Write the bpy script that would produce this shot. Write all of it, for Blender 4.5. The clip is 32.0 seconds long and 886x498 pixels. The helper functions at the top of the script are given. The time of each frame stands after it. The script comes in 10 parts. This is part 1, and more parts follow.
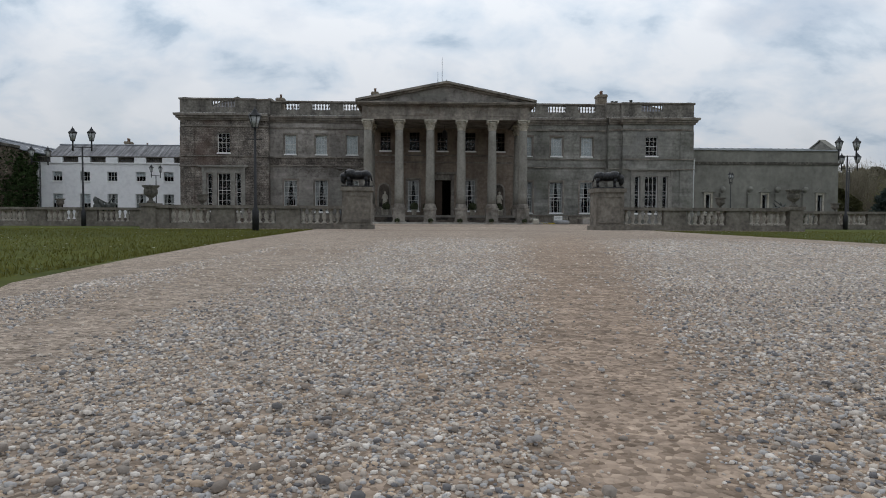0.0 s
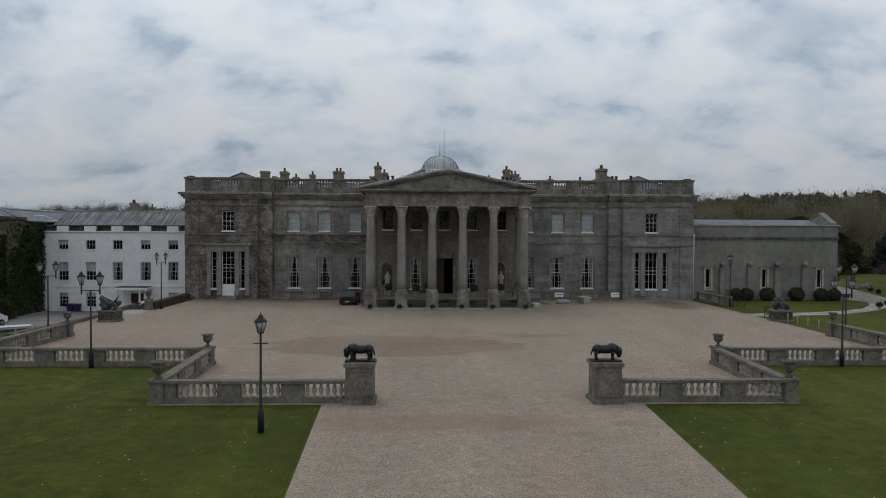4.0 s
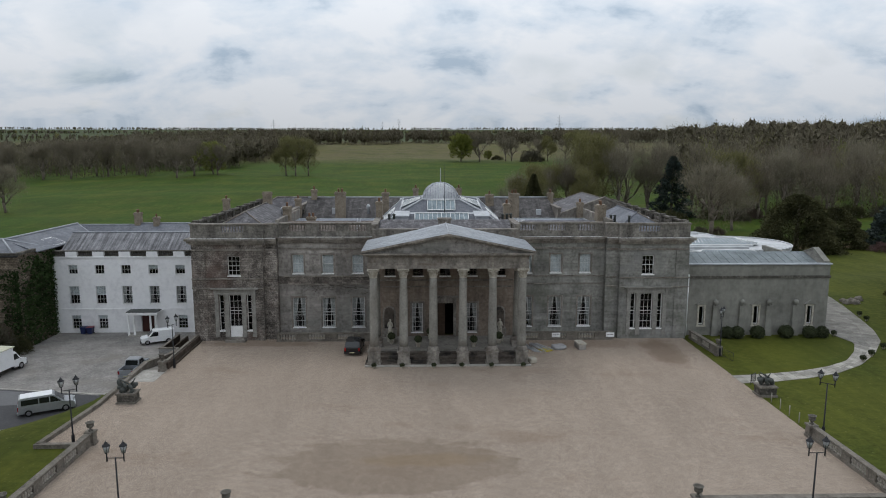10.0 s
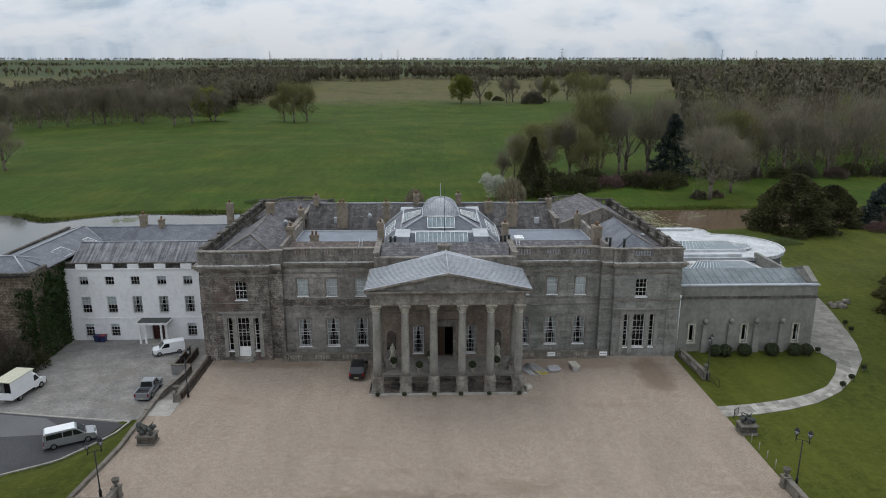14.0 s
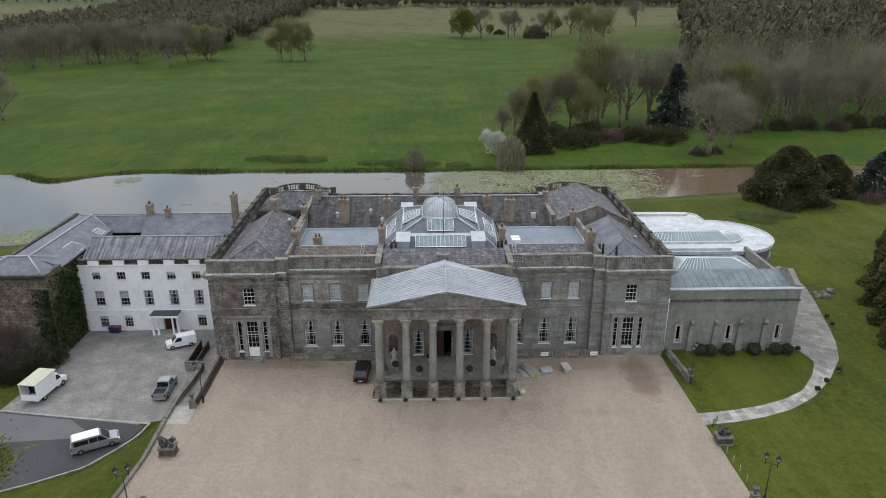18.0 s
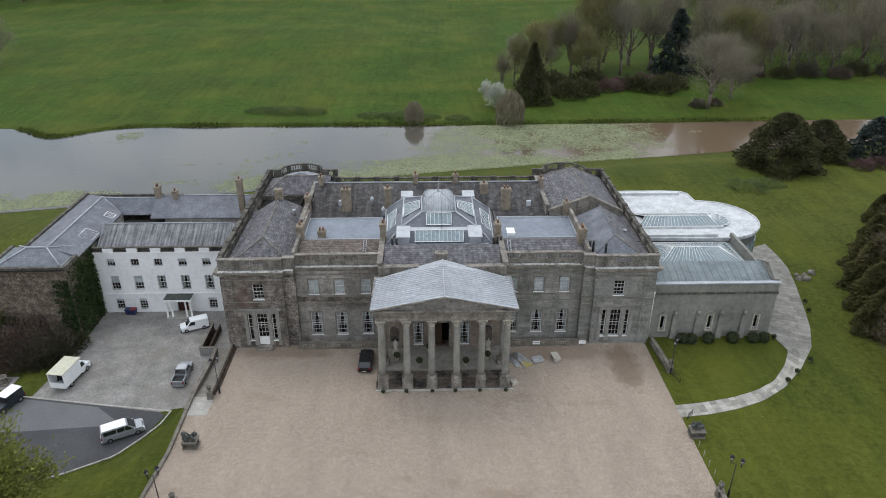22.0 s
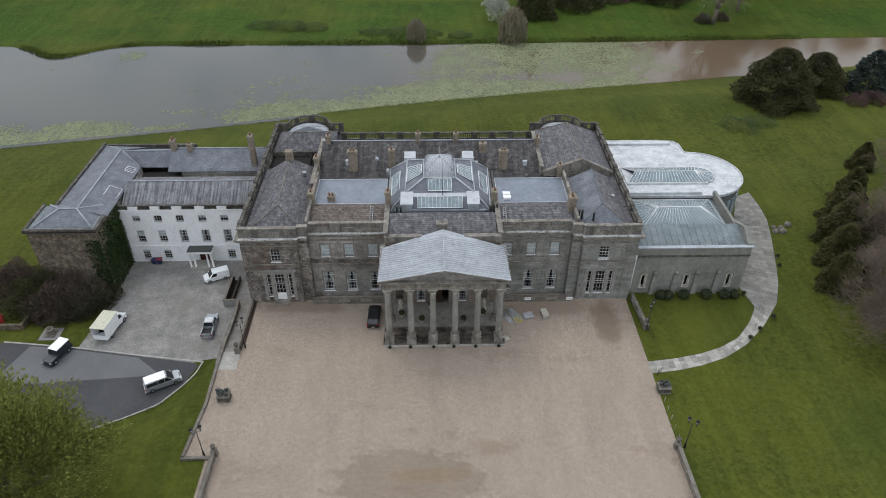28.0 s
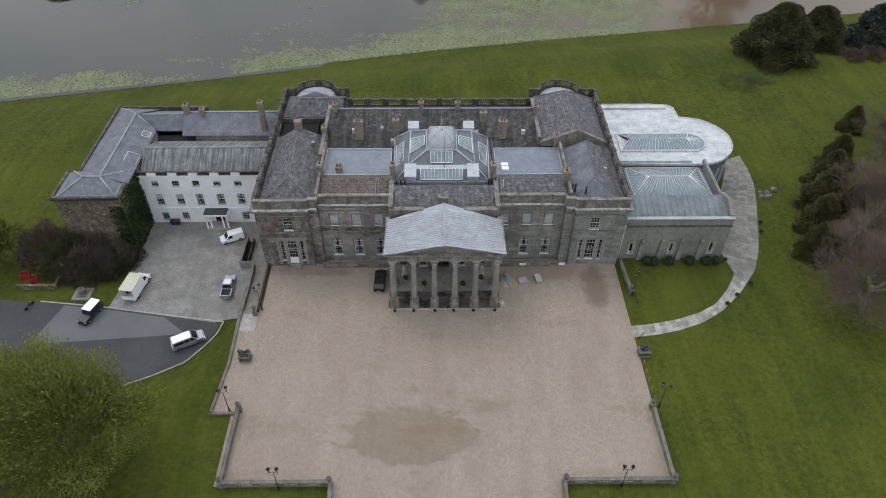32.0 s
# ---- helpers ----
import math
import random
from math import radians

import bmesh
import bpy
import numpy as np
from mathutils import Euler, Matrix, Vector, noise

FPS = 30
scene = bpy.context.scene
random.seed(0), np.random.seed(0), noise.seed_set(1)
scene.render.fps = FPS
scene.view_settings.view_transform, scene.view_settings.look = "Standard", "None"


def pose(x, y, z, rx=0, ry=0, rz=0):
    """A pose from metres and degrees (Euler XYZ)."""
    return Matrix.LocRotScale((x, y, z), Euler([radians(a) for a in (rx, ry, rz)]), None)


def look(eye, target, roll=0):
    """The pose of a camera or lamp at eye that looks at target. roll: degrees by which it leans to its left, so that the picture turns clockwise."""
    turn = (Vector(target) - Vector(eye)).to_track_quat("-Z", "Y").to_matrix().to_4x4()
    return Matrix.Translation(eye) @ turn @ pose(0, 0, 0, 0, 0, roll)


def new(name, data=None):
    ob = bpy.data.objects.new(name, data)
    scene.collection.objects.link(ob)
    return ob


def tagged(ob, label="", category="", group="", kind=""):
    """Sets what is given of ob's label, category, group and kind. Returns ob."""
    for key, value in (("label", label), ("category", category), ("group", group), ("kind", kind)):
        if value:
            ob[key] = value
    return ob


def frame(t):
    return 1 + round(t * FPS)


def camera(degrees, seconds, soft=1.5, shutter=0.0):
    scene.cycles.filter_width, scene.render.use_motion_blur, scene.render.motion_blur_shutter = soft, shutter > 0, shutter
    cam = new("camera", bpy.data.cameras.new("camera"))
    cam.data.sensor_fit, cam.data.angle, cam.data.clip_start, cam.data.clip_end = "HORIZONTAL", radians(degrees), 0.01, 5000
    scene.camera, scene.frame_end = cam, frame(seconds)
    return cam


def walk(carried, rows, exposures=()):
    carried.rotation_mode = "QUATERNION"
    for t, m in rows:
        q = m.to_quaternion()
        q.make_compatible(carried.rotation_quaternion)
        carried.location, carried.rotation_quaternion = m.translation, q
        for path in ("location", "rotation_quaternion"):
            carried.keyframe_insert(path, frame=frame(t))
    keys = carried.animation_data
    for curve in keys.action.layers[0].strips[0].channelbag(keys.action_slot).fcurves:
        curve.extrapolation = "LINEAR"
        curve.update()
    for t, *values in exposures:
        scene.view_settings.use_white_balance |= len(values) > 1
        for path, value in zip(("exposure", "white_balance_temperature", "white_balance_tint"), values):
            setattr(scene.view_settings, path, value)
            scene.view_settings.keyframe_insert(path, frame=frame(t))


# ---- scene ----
cam = camera(65.98, 32.0, soft=1.0)
PATH = [
    (0, (-2.587, -80.759, 0.450), (-1.929, -60.788, -0.413), 0.29),
    (0.5, (-2.591, -80.778, 0.736), (-1.943, -60.806, -0.120), 0.28),
    (1, (-2.607, -80.790, 1.192), (-1.969, -60.816, 0.403), 0.27),
    (1.5, (-2.642, -80.794, 1.944), (-2.013, -60.819, 1.175), 0.25),
    (2, (-2.668, -80.797, 2.955), (-2.048, -60.819, 2.252), 0.24),
    (2.5, (-2.659, -80.813, 4.138), (-2.048, -60.832, 3.520), 0.23),
    (3, (-2.630, -80.875, 5.386), (-2.027, -60.892, 4.820), 0.23),
    (3.5, (-2.599, -81.004, 6.610), (-2.006, -61.019, 6.116), 0.24),
    (4, (-2.574, -81.171, 7.829), (-1.990, -61.184, 7.392), 0.24),
    (4.5, (-2.556, -81.334, 9.087), (-1.982, -61.346, 8.729), 0.24),
    (6.5, (-2.557, -81.637, 14.622), (-2.021, -61.670, 13.603), 0.20),
    (7, (-2.560, -81.656, 16.002), (-2.028, -61.718, 14.526), 0.18),
    (7.5, (-2.559, -81.667, 17.331), (-2.022, -61.767, 15.413), 0.17),
    (8, (-2.555, -81.674, 18.623), (-2.013, -61.797, 16.475), 0.16),
    (8.5, (-2.548, -81.677, 19.898), (-2.004, -61.826, 17.526), 0.14),
    (9, (-2.541, -81.678, 21.179), (-1.998, -61.855, 18.581), 0.12),
    (10, (-2.530, -81.685, 23.839), (-1.993, -61.923, 20.804), 0.09),
    (11, (-2.529, -81.702, 26.721), (-1.997, -62.018, 23.224), 0.07),
    (12, (-2.532, -81.729, 29.742), (-2.001, -62.135, 25.763), 0.06),
    (13, (-2.529, -81.755, 32.764), (-2.000, -62.272, 28.276), 0.04),
    (14, (-2.512, -81.775, 35.659), (-1.990, -62.418, 30.654), -0.00),
    (14.5, (-2.497, -81.782, 37.044), (-1.979, -62.493, 31.783), -0.02),
    (16.5, (-2.410, -81.816, 42.399), (-1.903, -62.825, 36.147), -0.03),
    (17, (-2.384, -81.831, 43.745), (-1.881, -62.928, 37.231), -0.02),
    (18, (-2.332, -81.876, 46.496), (-1.837, -63.159, 39.464), 0.02),
    (19, (-2.281, -81.941, 49.295), (-1.789, -63.419, 41.764), 0.07),
    (20, (-2.233, -82.025, 52.094), (-1.744, -63.720, 44.053), 0.10),
    (21, (-2.190, -82.130, 54.845), (-1.705, -64.057, 46.293), 0.11),
    (22, (-2.152, -82.251, 57.525), (-1.671, -64.432, 48.457), 0.12),
    (23, (-2.117, -82.383, 60.132), (-1.642, -64.841, 50.538), 0.14),
    (24, (-2.085, -82.519, 62.664), (-1.623, -65.264, 52.562), 0.15),
    (25, (-2.052, -82.654, 65.129), (-1.612, -65.688, 54.547), 0.16),
    (25.5, (-2.034, -82.722, 66.347), (-1.605, -65.905, 55.531), 0.17),
    (27.5, (-1.933, -83.002, 71.272), (-1.548, -66.827, 59.516), 0.20),
    (28, (-1.897, -83.077, 72.546), (-1.527, -67.077, 60.552), 0.21),
    (29, (-1.809, -83.233, 75.171), (-1.473, -67.593, 62.711), 0.25),
    (30, (-1.704, -83.398, 77.883), (-1.401, -68.126, 64.972), 0.29),
    (31, (-1.587, -83.567, 80.652), (-1.320, -68.685, 67.293), 0.31),
    (32, (-1.464, -83.739, 83.450), (-1.234, -69.259, 69.656), 0.31),
]
EXPOSURES = [(0, -0.7), (1, -0.74), (2, -0.8), (3, -1.0), (4.5, -1.0), (7, -0.9), (10, -0.5), (14, -0.38), (17, -0.1), (20, -0.02), (26, -0.1), (32, -0.22)]
walk(cam, [(t, look(eye, target, roll)) for t, eye, target, roll in PATH], EXPOSURES)

# ---- world and light: thin bright overcast ----
SUN_EL, SUN_AZ = radians(58), radians(330)
world = bpy.data.worlds.new("sky")
scene.world = world
world.use_nodes = True
wn, wl = world.node_tree.nodes, world.node_tree.links
wn.clear()
w_out, w_bg = wn.new("ShaderNodeOutputWorld"), wn.new("ShaderNodeBackground")
w_sky = wn.new("ShaderNodeTexSky")
w_sky.sky_type, w_sky.sun_disc, w_sky.sun_elevation, w_sky.sun_rotation = "NISHITA", False, SUN_EL, SUN_AZ
w_tc, w_sep, w_comb = wn.new("ShaderNodeTexCoord"), wn.new("ShaderNodeSeparateXYZ"), wn.new("ShaderNodeCombineXYZ")
w_z = wn.new("ShaderNodeMath"); w_z.operation = "MAXIMUM"; w_z.inputs[1].default_value = 0.03
w_za = wn.new("ShaderNodeMath"); w_za.operation = "ADD"; w_za.inputs[1].default_value = 0.5
w_dx = wn.new("ShaderNodeMath"); w_dx.operation = "DIVIDE"
w_dy = wn.new("ShaderNodeMath"); w_dy.operation = "DIVIDE"
wl.new(w_tc.outputs["Generated"], w_sep.inputs[0])
wl.new(w_sep.outputs["Z"], w_z.inputs[0]); wl.new(w_z.outputs[0], w_za.inputs[0])
wl.new(w_sep.outputs["X"], w_dx.inputs[0]); wl.new(w_za.outputs[0], w_dx.inputs[1])
wl.new(w_sep.outputs["Y"], w_dy.inputs[0]); wl.new(w_za.outputs[0], w_dy.inputs[1])
wl.new(w_dx.outputs[0], w_comb.inputs[0]); wl.new(w_dy.outputs[0], w_comb.inputs[1])
w_map = wn.new("ShaderNodeMapping"); w_map.inputs["Location"].default_value = (3.1, 0.4, 0.0)
w_map.inputs["Scale"].default_value = (0.95, 1.15, 1.0)
wl.new(w_comb.outputs[0], w_map.inputs[0])
w_big = wn.new("ShaderNodeTexNoise"); w_big.inputs["Scale"].default_value = 5.2
w_big.inputs["Detail"].default_value = 8; w_big.inputs["Roughness"].default_value = 0.55; w_big.inputs["Distortion"].default_value = 0.2
w_small = wn.new("ShaderNodeTexNoise"); w_small.inputs["Scale"].default_value = 3.4
w_small.inputs["Detail"].default_value = 6; w_small.inputs["Roughness"].default_value = 0.5
wl.new(w_map.outputs[0], w_big.inputs["Vector"]); wl.new(w_map.outputs[0], w_small.inputs["Vector"])
w_cloud = wn.new("ShaderNodeValToRGB")   # cloud tone from grey-blue underside to bright white
w_cloud.color_ramp.elements[0].position, w_cloud.color_ramp.elements[0].color = 0.33, (5.4, 6.7, 8.2, 1)
w_cloud.color_ramp.elements[1].position, w_cloud.color_ramp.elements[1].color = 0.56, (10.0, 10.5, 11.2, 1)
e = w_cloud.color_ramp.elements.new(0.43); e.color = (8.2, 9.2, 10.4, 1)
wl.new(w_big.outputs["Fac"], w_cloud.inputs[0])
w_gap = wn.new("ShaderNodeValToRGB")     # thin places where blue sky shows
w_gap.color_ramp.elements[0].position, w_gap.color_ramp.elements[0].color = 0.30, (0.32, 0.32, 0.32, 1)
w_gap.color_ramp.elements[1].position, w_gap.color_ramp.elements[1].color = 0.46, (0, 0, 0, 1)
wl.new(w_small.outputs["Fac"], w_gap.inputs[0])
w_mix = wn.new("ShaderNodeMix"); w_mix.data_type = "RGBA"
wl.new(w_gap.outputs[0], w_mix.inputs["Factor"])
wl.new(w_cloud.outputs[0], w_mix.inputs["A"]); wl.new(w_sky.outputs[0], w_mix.inputs["B"])
w_up = wn.new("ShaderNodeMapRange")      # the cloud sheet is brighter overhead than at the hazy horizon
w_up.inputs["From Min"].default_value, w_up.inputs["From Max"].default_value = 0.02, 0.3
w_up.inputs["To Min"].default_value, w_up.inputs["To Max"].default_value = 0.76, 1.36
wl.new(w_sep.outputs["Z"], w_up.inputs["Value"])
w_mul = wn.new("ShaderNodeMix"); w_mul.data_type, w_mul.blend_type = "RGBA", "MULTIPLY"; w_mul.inputs["Factor"].default_value = 1.0
wl.new(w_mix.outputs["Result"], w_mul.inputs["A"]); wl.new(w_up.outputs[0], w_mul.inputs["B"])
wl.new(w_mul.outputs["Result"], w_bg.inputs[0])
w_bg.inputs[1].default_value = 0.105
wl.new(w_bg.outputs[0], w_out.inputs[0])
sun_data = bpy.data.lights.new("sun", "SUN")
sun_data.energy, sun_data.angle, sun_data.color = 0.9, radians(25), (1.0, 0.97, 0.93)
sun = new("sun", sun_data)
sun_dir = Vector((math.sin(SUN_AZ) * math.cos(SUN_EL), math.cos(SUN_AZ) * math.cos(SUN_EL), math.sin(SUN_EL)))
sun.matrix_world = look(sun_dir * 300, (0, 0, 0))

# ---- materials ----
def material(name, base, dark=None, light=None, rough=0.85, scale=1.0, spots=6.0, bump=0.0, bump_scale=40.0, metal=0.0, contrast=0.5, spec=0.3):
    """A surface with variation at two scales: broad stains (scale per metre) and fine grain (bump_scale per metre)."""
    m = bpy.data.materials.new(name)
    m.use_nodes = True
    n, l = m.node_tree.nodes, m.node_tree.links
    b = n["Principled BSDF"]
    dark = dark or tuple(c * 0.6 for c in base)
    light = light or tuple(min(c * 1.35, 1.0) for c in base)
    tc = n.new("ShaderNodeNewGeometry")
    t1, t2 = n.new("ShaderNodeTexNoise"), n.new("ShaderNodeTexNoise")
    t1.inputs["Scale"].default_value, t1.inputs["Detail"].default_value, t1.inputs["Roughness"].default_value = scale, 5, 0.6
    t2.inputs["Scale"].default_value, t2.inputs["Detail"].default_value = scale * spots, 4
    l.new(tc.outputs["Position"], t1.inputs["Vector"]); l.new(tc.outputs["Position"], t2.inputs["Vector"])
    r = n.new("ShaderNodeValToRGB")
    r.color_ramp.elements[0].position, r.color_ramp.elements[0].color = 0.5 - contrast * 0.4, (*dark, 1)
    r.color_ramp.elements[1].position, r.color_ramp.elements[1].color = 0.5 + contrast * 0.4, (*light, 1)
    e = r.color_ramp.elements.new(0.5); e.color = (*base, 1)
    mx = n.new("ShaderNodeMix"); mx.inputs["Factor"].default_value = 0.45
    l.new(t1.outputs["Fac"], mx.inputs["A"]); l.new(t2.outputs["Fac"], mx.inputs["B"])
    l.new(mx.outputs["Result"], r.inputs[0]); l.new(r.outputs[0], b.inputs["Base Color"])
    b.inputs["Roughness"].default_value, b.inputs["Metallic"].default_value = rough, metal
    b.inputs["Specular IOR Level"].default_value = spec
    if bump:
        t3, bp = n.new("ShaderNodeTexNoise"), n.new("ShaderNodeBump")
        t3.inputs["Scale"].default_value, t3.inputs["Detail"].default_value = bump_scale, 3
        bp.inputs["Strength"].default_value, bp.inputs["Distance"].default_value = bump, 0.02
        l.new(tc.outputs["Position"], t3.inputs["Vector"])
        l.new(t3.outputs["Fac"], bp.inputs["Height"]); l.new(bp.outputs[0], b.inputs["Normal"])
    return m


def vary_by_object(m, amount=0.35):
    """Lets alike pieces differ in tone, by each object's own random number."""
    n, l = m.node_tree.nodes, m.node_tree.links
    b = n["Principled BSDF"]
    src = b.inputs["Base Color"].links[0].from_socket
    oi, mr, mul = n.new("ShaderNodeObjectInfo"), n.new("ShaderNodeMapRange"), n.new("ShaderNodeMix")
    mr.inputs["To Min"].default_value, mr.inputs["To Max"].default_value = 1 - amount, 1 + amount
    mul.data_type, mul.blend_type = "RGBA", "MULTIPLY"
    mul.inputs["Factor"].default_value = 1.0
    l.new(oi.outputs["Random"], mr.inputs["Value"])
    l.new(src, mul.inputs["A"]); l.new(mr.outputs[0], mul.inputs["B"]); l.new(mul.outputs["Result"], b.inputs["Base Color"])
    return m


def vary_by_island(m, amount=0.35):
    n, l = m.node_tree.nodes, m.node_tree.links
    b = n["Principled BSDF"]
    src = b.inputs["Base Color"].links[0].from_socket
    g, mr, mul = n.new("ShaderNodeNewGeometry"), n.new("ShaderNodeMapRange"), n.new("ShaderNodeMix")
    mr.inputs["To Min"].default_value, mr.inputs["To Max"].default_value = 1 - amount, 1 + amount
    mul.data_type, mul.blend_type = "RGBA", "MULTIPLY"
    mul.inputs["Factor"].default_value = 1.0
    l.new(g.outputs["Random Per Island"], mr.inputs["Value"])
    l.new(src, mul.inputs["A"]); l.new(mr.outputs[0], mul.inputs["B"]); l.new(mul.outputs["Result"], b.inputs["Base Color"])
    return m


# ---- mesh helpers ----
def box(bm, x0, x1, y0, y1, z0, z1):
    v = [bm.verts.new(p) for p in ((x0, y0, z0), (x1, y0, z0), (x1, y1, z0), (x0, y1, z0), (x0, y0, z1), (x1, y0, z1), (x1, y1, z1), (x0, y1, z1))]
    for f in ((0, 3, 2, 1), (4, 5, 6, 7), (0, 1, 5, 4), (1, 2, 6, 5), (2, 3, 7, 6), (3, 0, 4, 7)):
        bm.faces.new([v[i] for i in f])
    return v


def turned(bm, profile, seg=12, at=(0, 0, 0), square=False):
    """A turned solid from (radius, height) pairs; square: four-sided, standing square."""
    seg = 4 if square else seg
    k, off = (math.sqrt(2), math.pi / 4) if square else (1, 0)
    rings = []
    for r, z in profile:
        rings.append([bm.verts.new((at[0] + k * r * math.cos(off + 2 * math.pi * i / seg), at[1] + k * r * math.sin(off + 2 * math.pi * i / seg), at[2] + z)) for i in range(seg)])
    for a, b in zip(rings, rings[1:]):
        for i in range(seg):
            f = bm.faces.new((a[i], a[(i + 1) % seg], b[(i + 1) % seg], b[i]))
            f.smooth = not square
    bm.faces.new(rings[0][::-1]); bm.faces.new(rings[-1])


def poly(bm, pts):
    return bm.faces.new([bm.verts.new(p) for p in pts])


def prism(bm, outline, z0, z1):
    """A solid over a flat outline (list of x, y, counter-clockwise)."""
    lo, hi = [bm.verts.new((x, y, z0)) for x, y in outline], [bm.verts.new((x, y, z1)) for x, y in outline]
    bm.faces.new(lo[::-1]); bm.faces.new(hi)
    for i in range(len(lo)):
        j = (i + 1) % len(lo)
        bm.faces.new((lo[i], lo[j], hi[j], hi[i]))


def tube(bm, a, b, r0, r1=None, seg=6):
    """A round bar from a to b."""
    a, b = Vector(a), Vector(b)
    r1 = r0 if r1 is None else r1
    q = (b - a).to_track_quat("Z", "Y")
    ra = [bm.verts.new(a + q @ Vector((r0 * math.cos(2 * math.pi * i / seg), r0 * math.sin(2 * math.pi * i / seg), 0))) for i in range(seg)]
    rb = [bm.verts.new(b + q @ Vector((r1 * math.cos(2 * math.pi * i / seg), r1 * math.sin(2 * math.pi * i / seg), 0))) for i in range(seg)]
    for i in range(seg):
        bm.faces.new((ra[i], ra[(i + 1) % seg], rb[(i + 1) % seg], rb[i])).smooth = True
    bm.faces.new(ra[::-1]); bm.faces.new(rb)


def slab(bm, corners, thick):
    """A sloping sheet of that thickness under its corners."""
    top = [bm.verts.new(p) for p in corners]
    low = [bm.verts.new((p[0], p[1], p[2] - thick)) for p in corners]
    bm.faces.new(top); bm.faces.new(low[::-1])
    for i in range(len(top)):
        j = (i + 1) % len(top)
        bm.faces.new((top[i], low[i], low[j], top[j]))


def mesh_of(name, bm, mat, bevel=0.0):
    if bevel:
        bmesh.ops.bevel(bm, geom=[e for e in bm.edges if e.calc_face_angle(0) > 0.6], offset=bevel, segments=1, affect="EDGES")
    bmesh.ops.recalc_face_normals(bm, faces=bm.faces)
    me = bpy.data.meshes.new(name)
    bm.to_mesh(me); bm.free()
    for one in (mat if isinstance(mat, (list, tuple)) else [mat]):
        me.materials.append(one)
    return me


def islands(bm):
    """The loose pieces of a bmesh, as new bmeshes."""
    seen, out = set(), []
    bm.verts.index_update()
    for v in bm.verts:
        if v in seen:
            continue
        group, todo = [], [v]
        seen.add(v)
        while todo:
            u = todo.pop()
            group.append(u)
            for e in u.link_edges:
                w = e.other_vert(u)
                if w not in seen:
                    seen.add(w); todo.append(w)
        one = bmesh.new()
        m = {u: one.verts.new(u.co) for u in group}
        for f in {f for u in group for f in u.link_faces}:
            one.faces.new([m[u] for u in f.verts]).smooth = f.smooth
        out.append(one)
    bm.free()
    return out


def pieces(name, bm, mat, parent, label="", bevel=0.0):
    """Every loose piece of the bmesh as a part of its own."""
    return [part(name, one, mat, parent, label, bevel) for one in islands(bm)]


def part(name, bm, mat=None, parent=None, label="", bevel=0.0, at=None, weld=False):
    if weld:
        bmesh.ops.remove_doubles(bm, verts=bm.verts, dist=0.0005)
    me = bm if isinstance(bm, bpy.types.Mesh) else mesh_of(name, bm, mat, bevel)
    ob = new(name, me)
    if at is not None:
        ob.matrix_basis = at if isinstance(at, Matrix) else Matrix.Translation(at)
    if parent is not None:
        ob.parent = parent
    return tagged(ob, label)


def thing(name, label, category, group="", kind="", at=(0, 0, 0)):
    ob = new(name)
    ob.empty_display_size = 0.3
    ob.matrix_basis = at if isinstance(at, Matrix) else Matrix.Translation(at)
    return tagged(ob, label, category, group, kind)


def bm_box(*a):
    bm = bmesh.new(); box(bm, *a); return bm


def walled(bm, x0, x1, z0, z1, y0, y1, holes):
    """A wall along x with rectangular openings (hx0, hx1, hz0, hz1) right through it."""
    xs = sorted({x0, x1, *(h[0] for h in holes), *(h[1] for h in holes)})
    for a, b in zip(xs, xs[1:]):
        mid, z = (a + b) / 2, z0
        for h in sorted((h for h in holes if h[0] < mid < h[1]), key=lambda h: h[2]):
            if h[2] > z + 1e-4:
                box(bm, a, b, y0, y1, z, h[2])
            z = h[3]
        if z < z1 - 1e-4:
            box(bm, a, b, y0, y1, z, z1)


def frustum(bm, x0, x1, y0, y1, z0, X0, X1, Y0, Y1, z1):
    a, b = [(x0, y0, z0), (x1, y0, z0), (x1, y1, z0), (x0, y1, z0)], [(X0, Y0, z1), (X1, Y0, z1), (X1, Y1, z1), (X0, Y1, z1)]
    va, vb = [bm.verts.new(p) for p in a], [bm.verts.new(p) for p in b]
    bm.faces.new(va[::-1]); bm.faces.new(vb)
    for i in range(4):
        j = (i + 1) % 4
        bm.faces.new((va[i], va[j], vb[j], vb[i]))

# ---- the place's materials ----
M_STONE = material("grey_sandstone", (0.264, 0.245, 0.224), (0.115, 0.103, 0.094), (0.335, 0.313, 0.29), 0.92, 0.5, 7, 0.25, 18, contrast=0.42)
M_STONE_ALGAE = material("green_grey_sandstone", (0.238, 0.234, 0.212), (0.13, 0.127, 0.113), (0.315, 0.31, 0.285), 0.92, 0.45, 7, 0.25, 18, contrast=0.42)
M_PARAPET = material("sooty_parapet_stone", (0.165, 0.152, 0.134), (0.07, 0.064, 0.056), (0.27, 0.252, 0.222), 0.93, 0.7, 6, 0.3, 15, contrast=0.42)
M_SURROUND = material("dressed_pale_stone", (0.228, 0.22, 0.2), (0.125, 0.12, 0.107), (0.31, 0.3, 0.275), 0.9, 1.2, 5, 0.2, 20)
M_BLEACHED = material("bleached_lead", (0.48, 0.47, 0.45), (0.14, 0.13, 0.12), (0.62, 0.61, 0.59), 0.8, 1.1, 5, contrast=0.25)
M_PORTICO_WALL = material("brown_stained_stone", (0.198, 0.158, 0.126), (0.11, 0.086, 0.068), (0.27, 0.225, 0.182), 0.92, 0.5, 6, 0.2, 18, contrast=0.45)
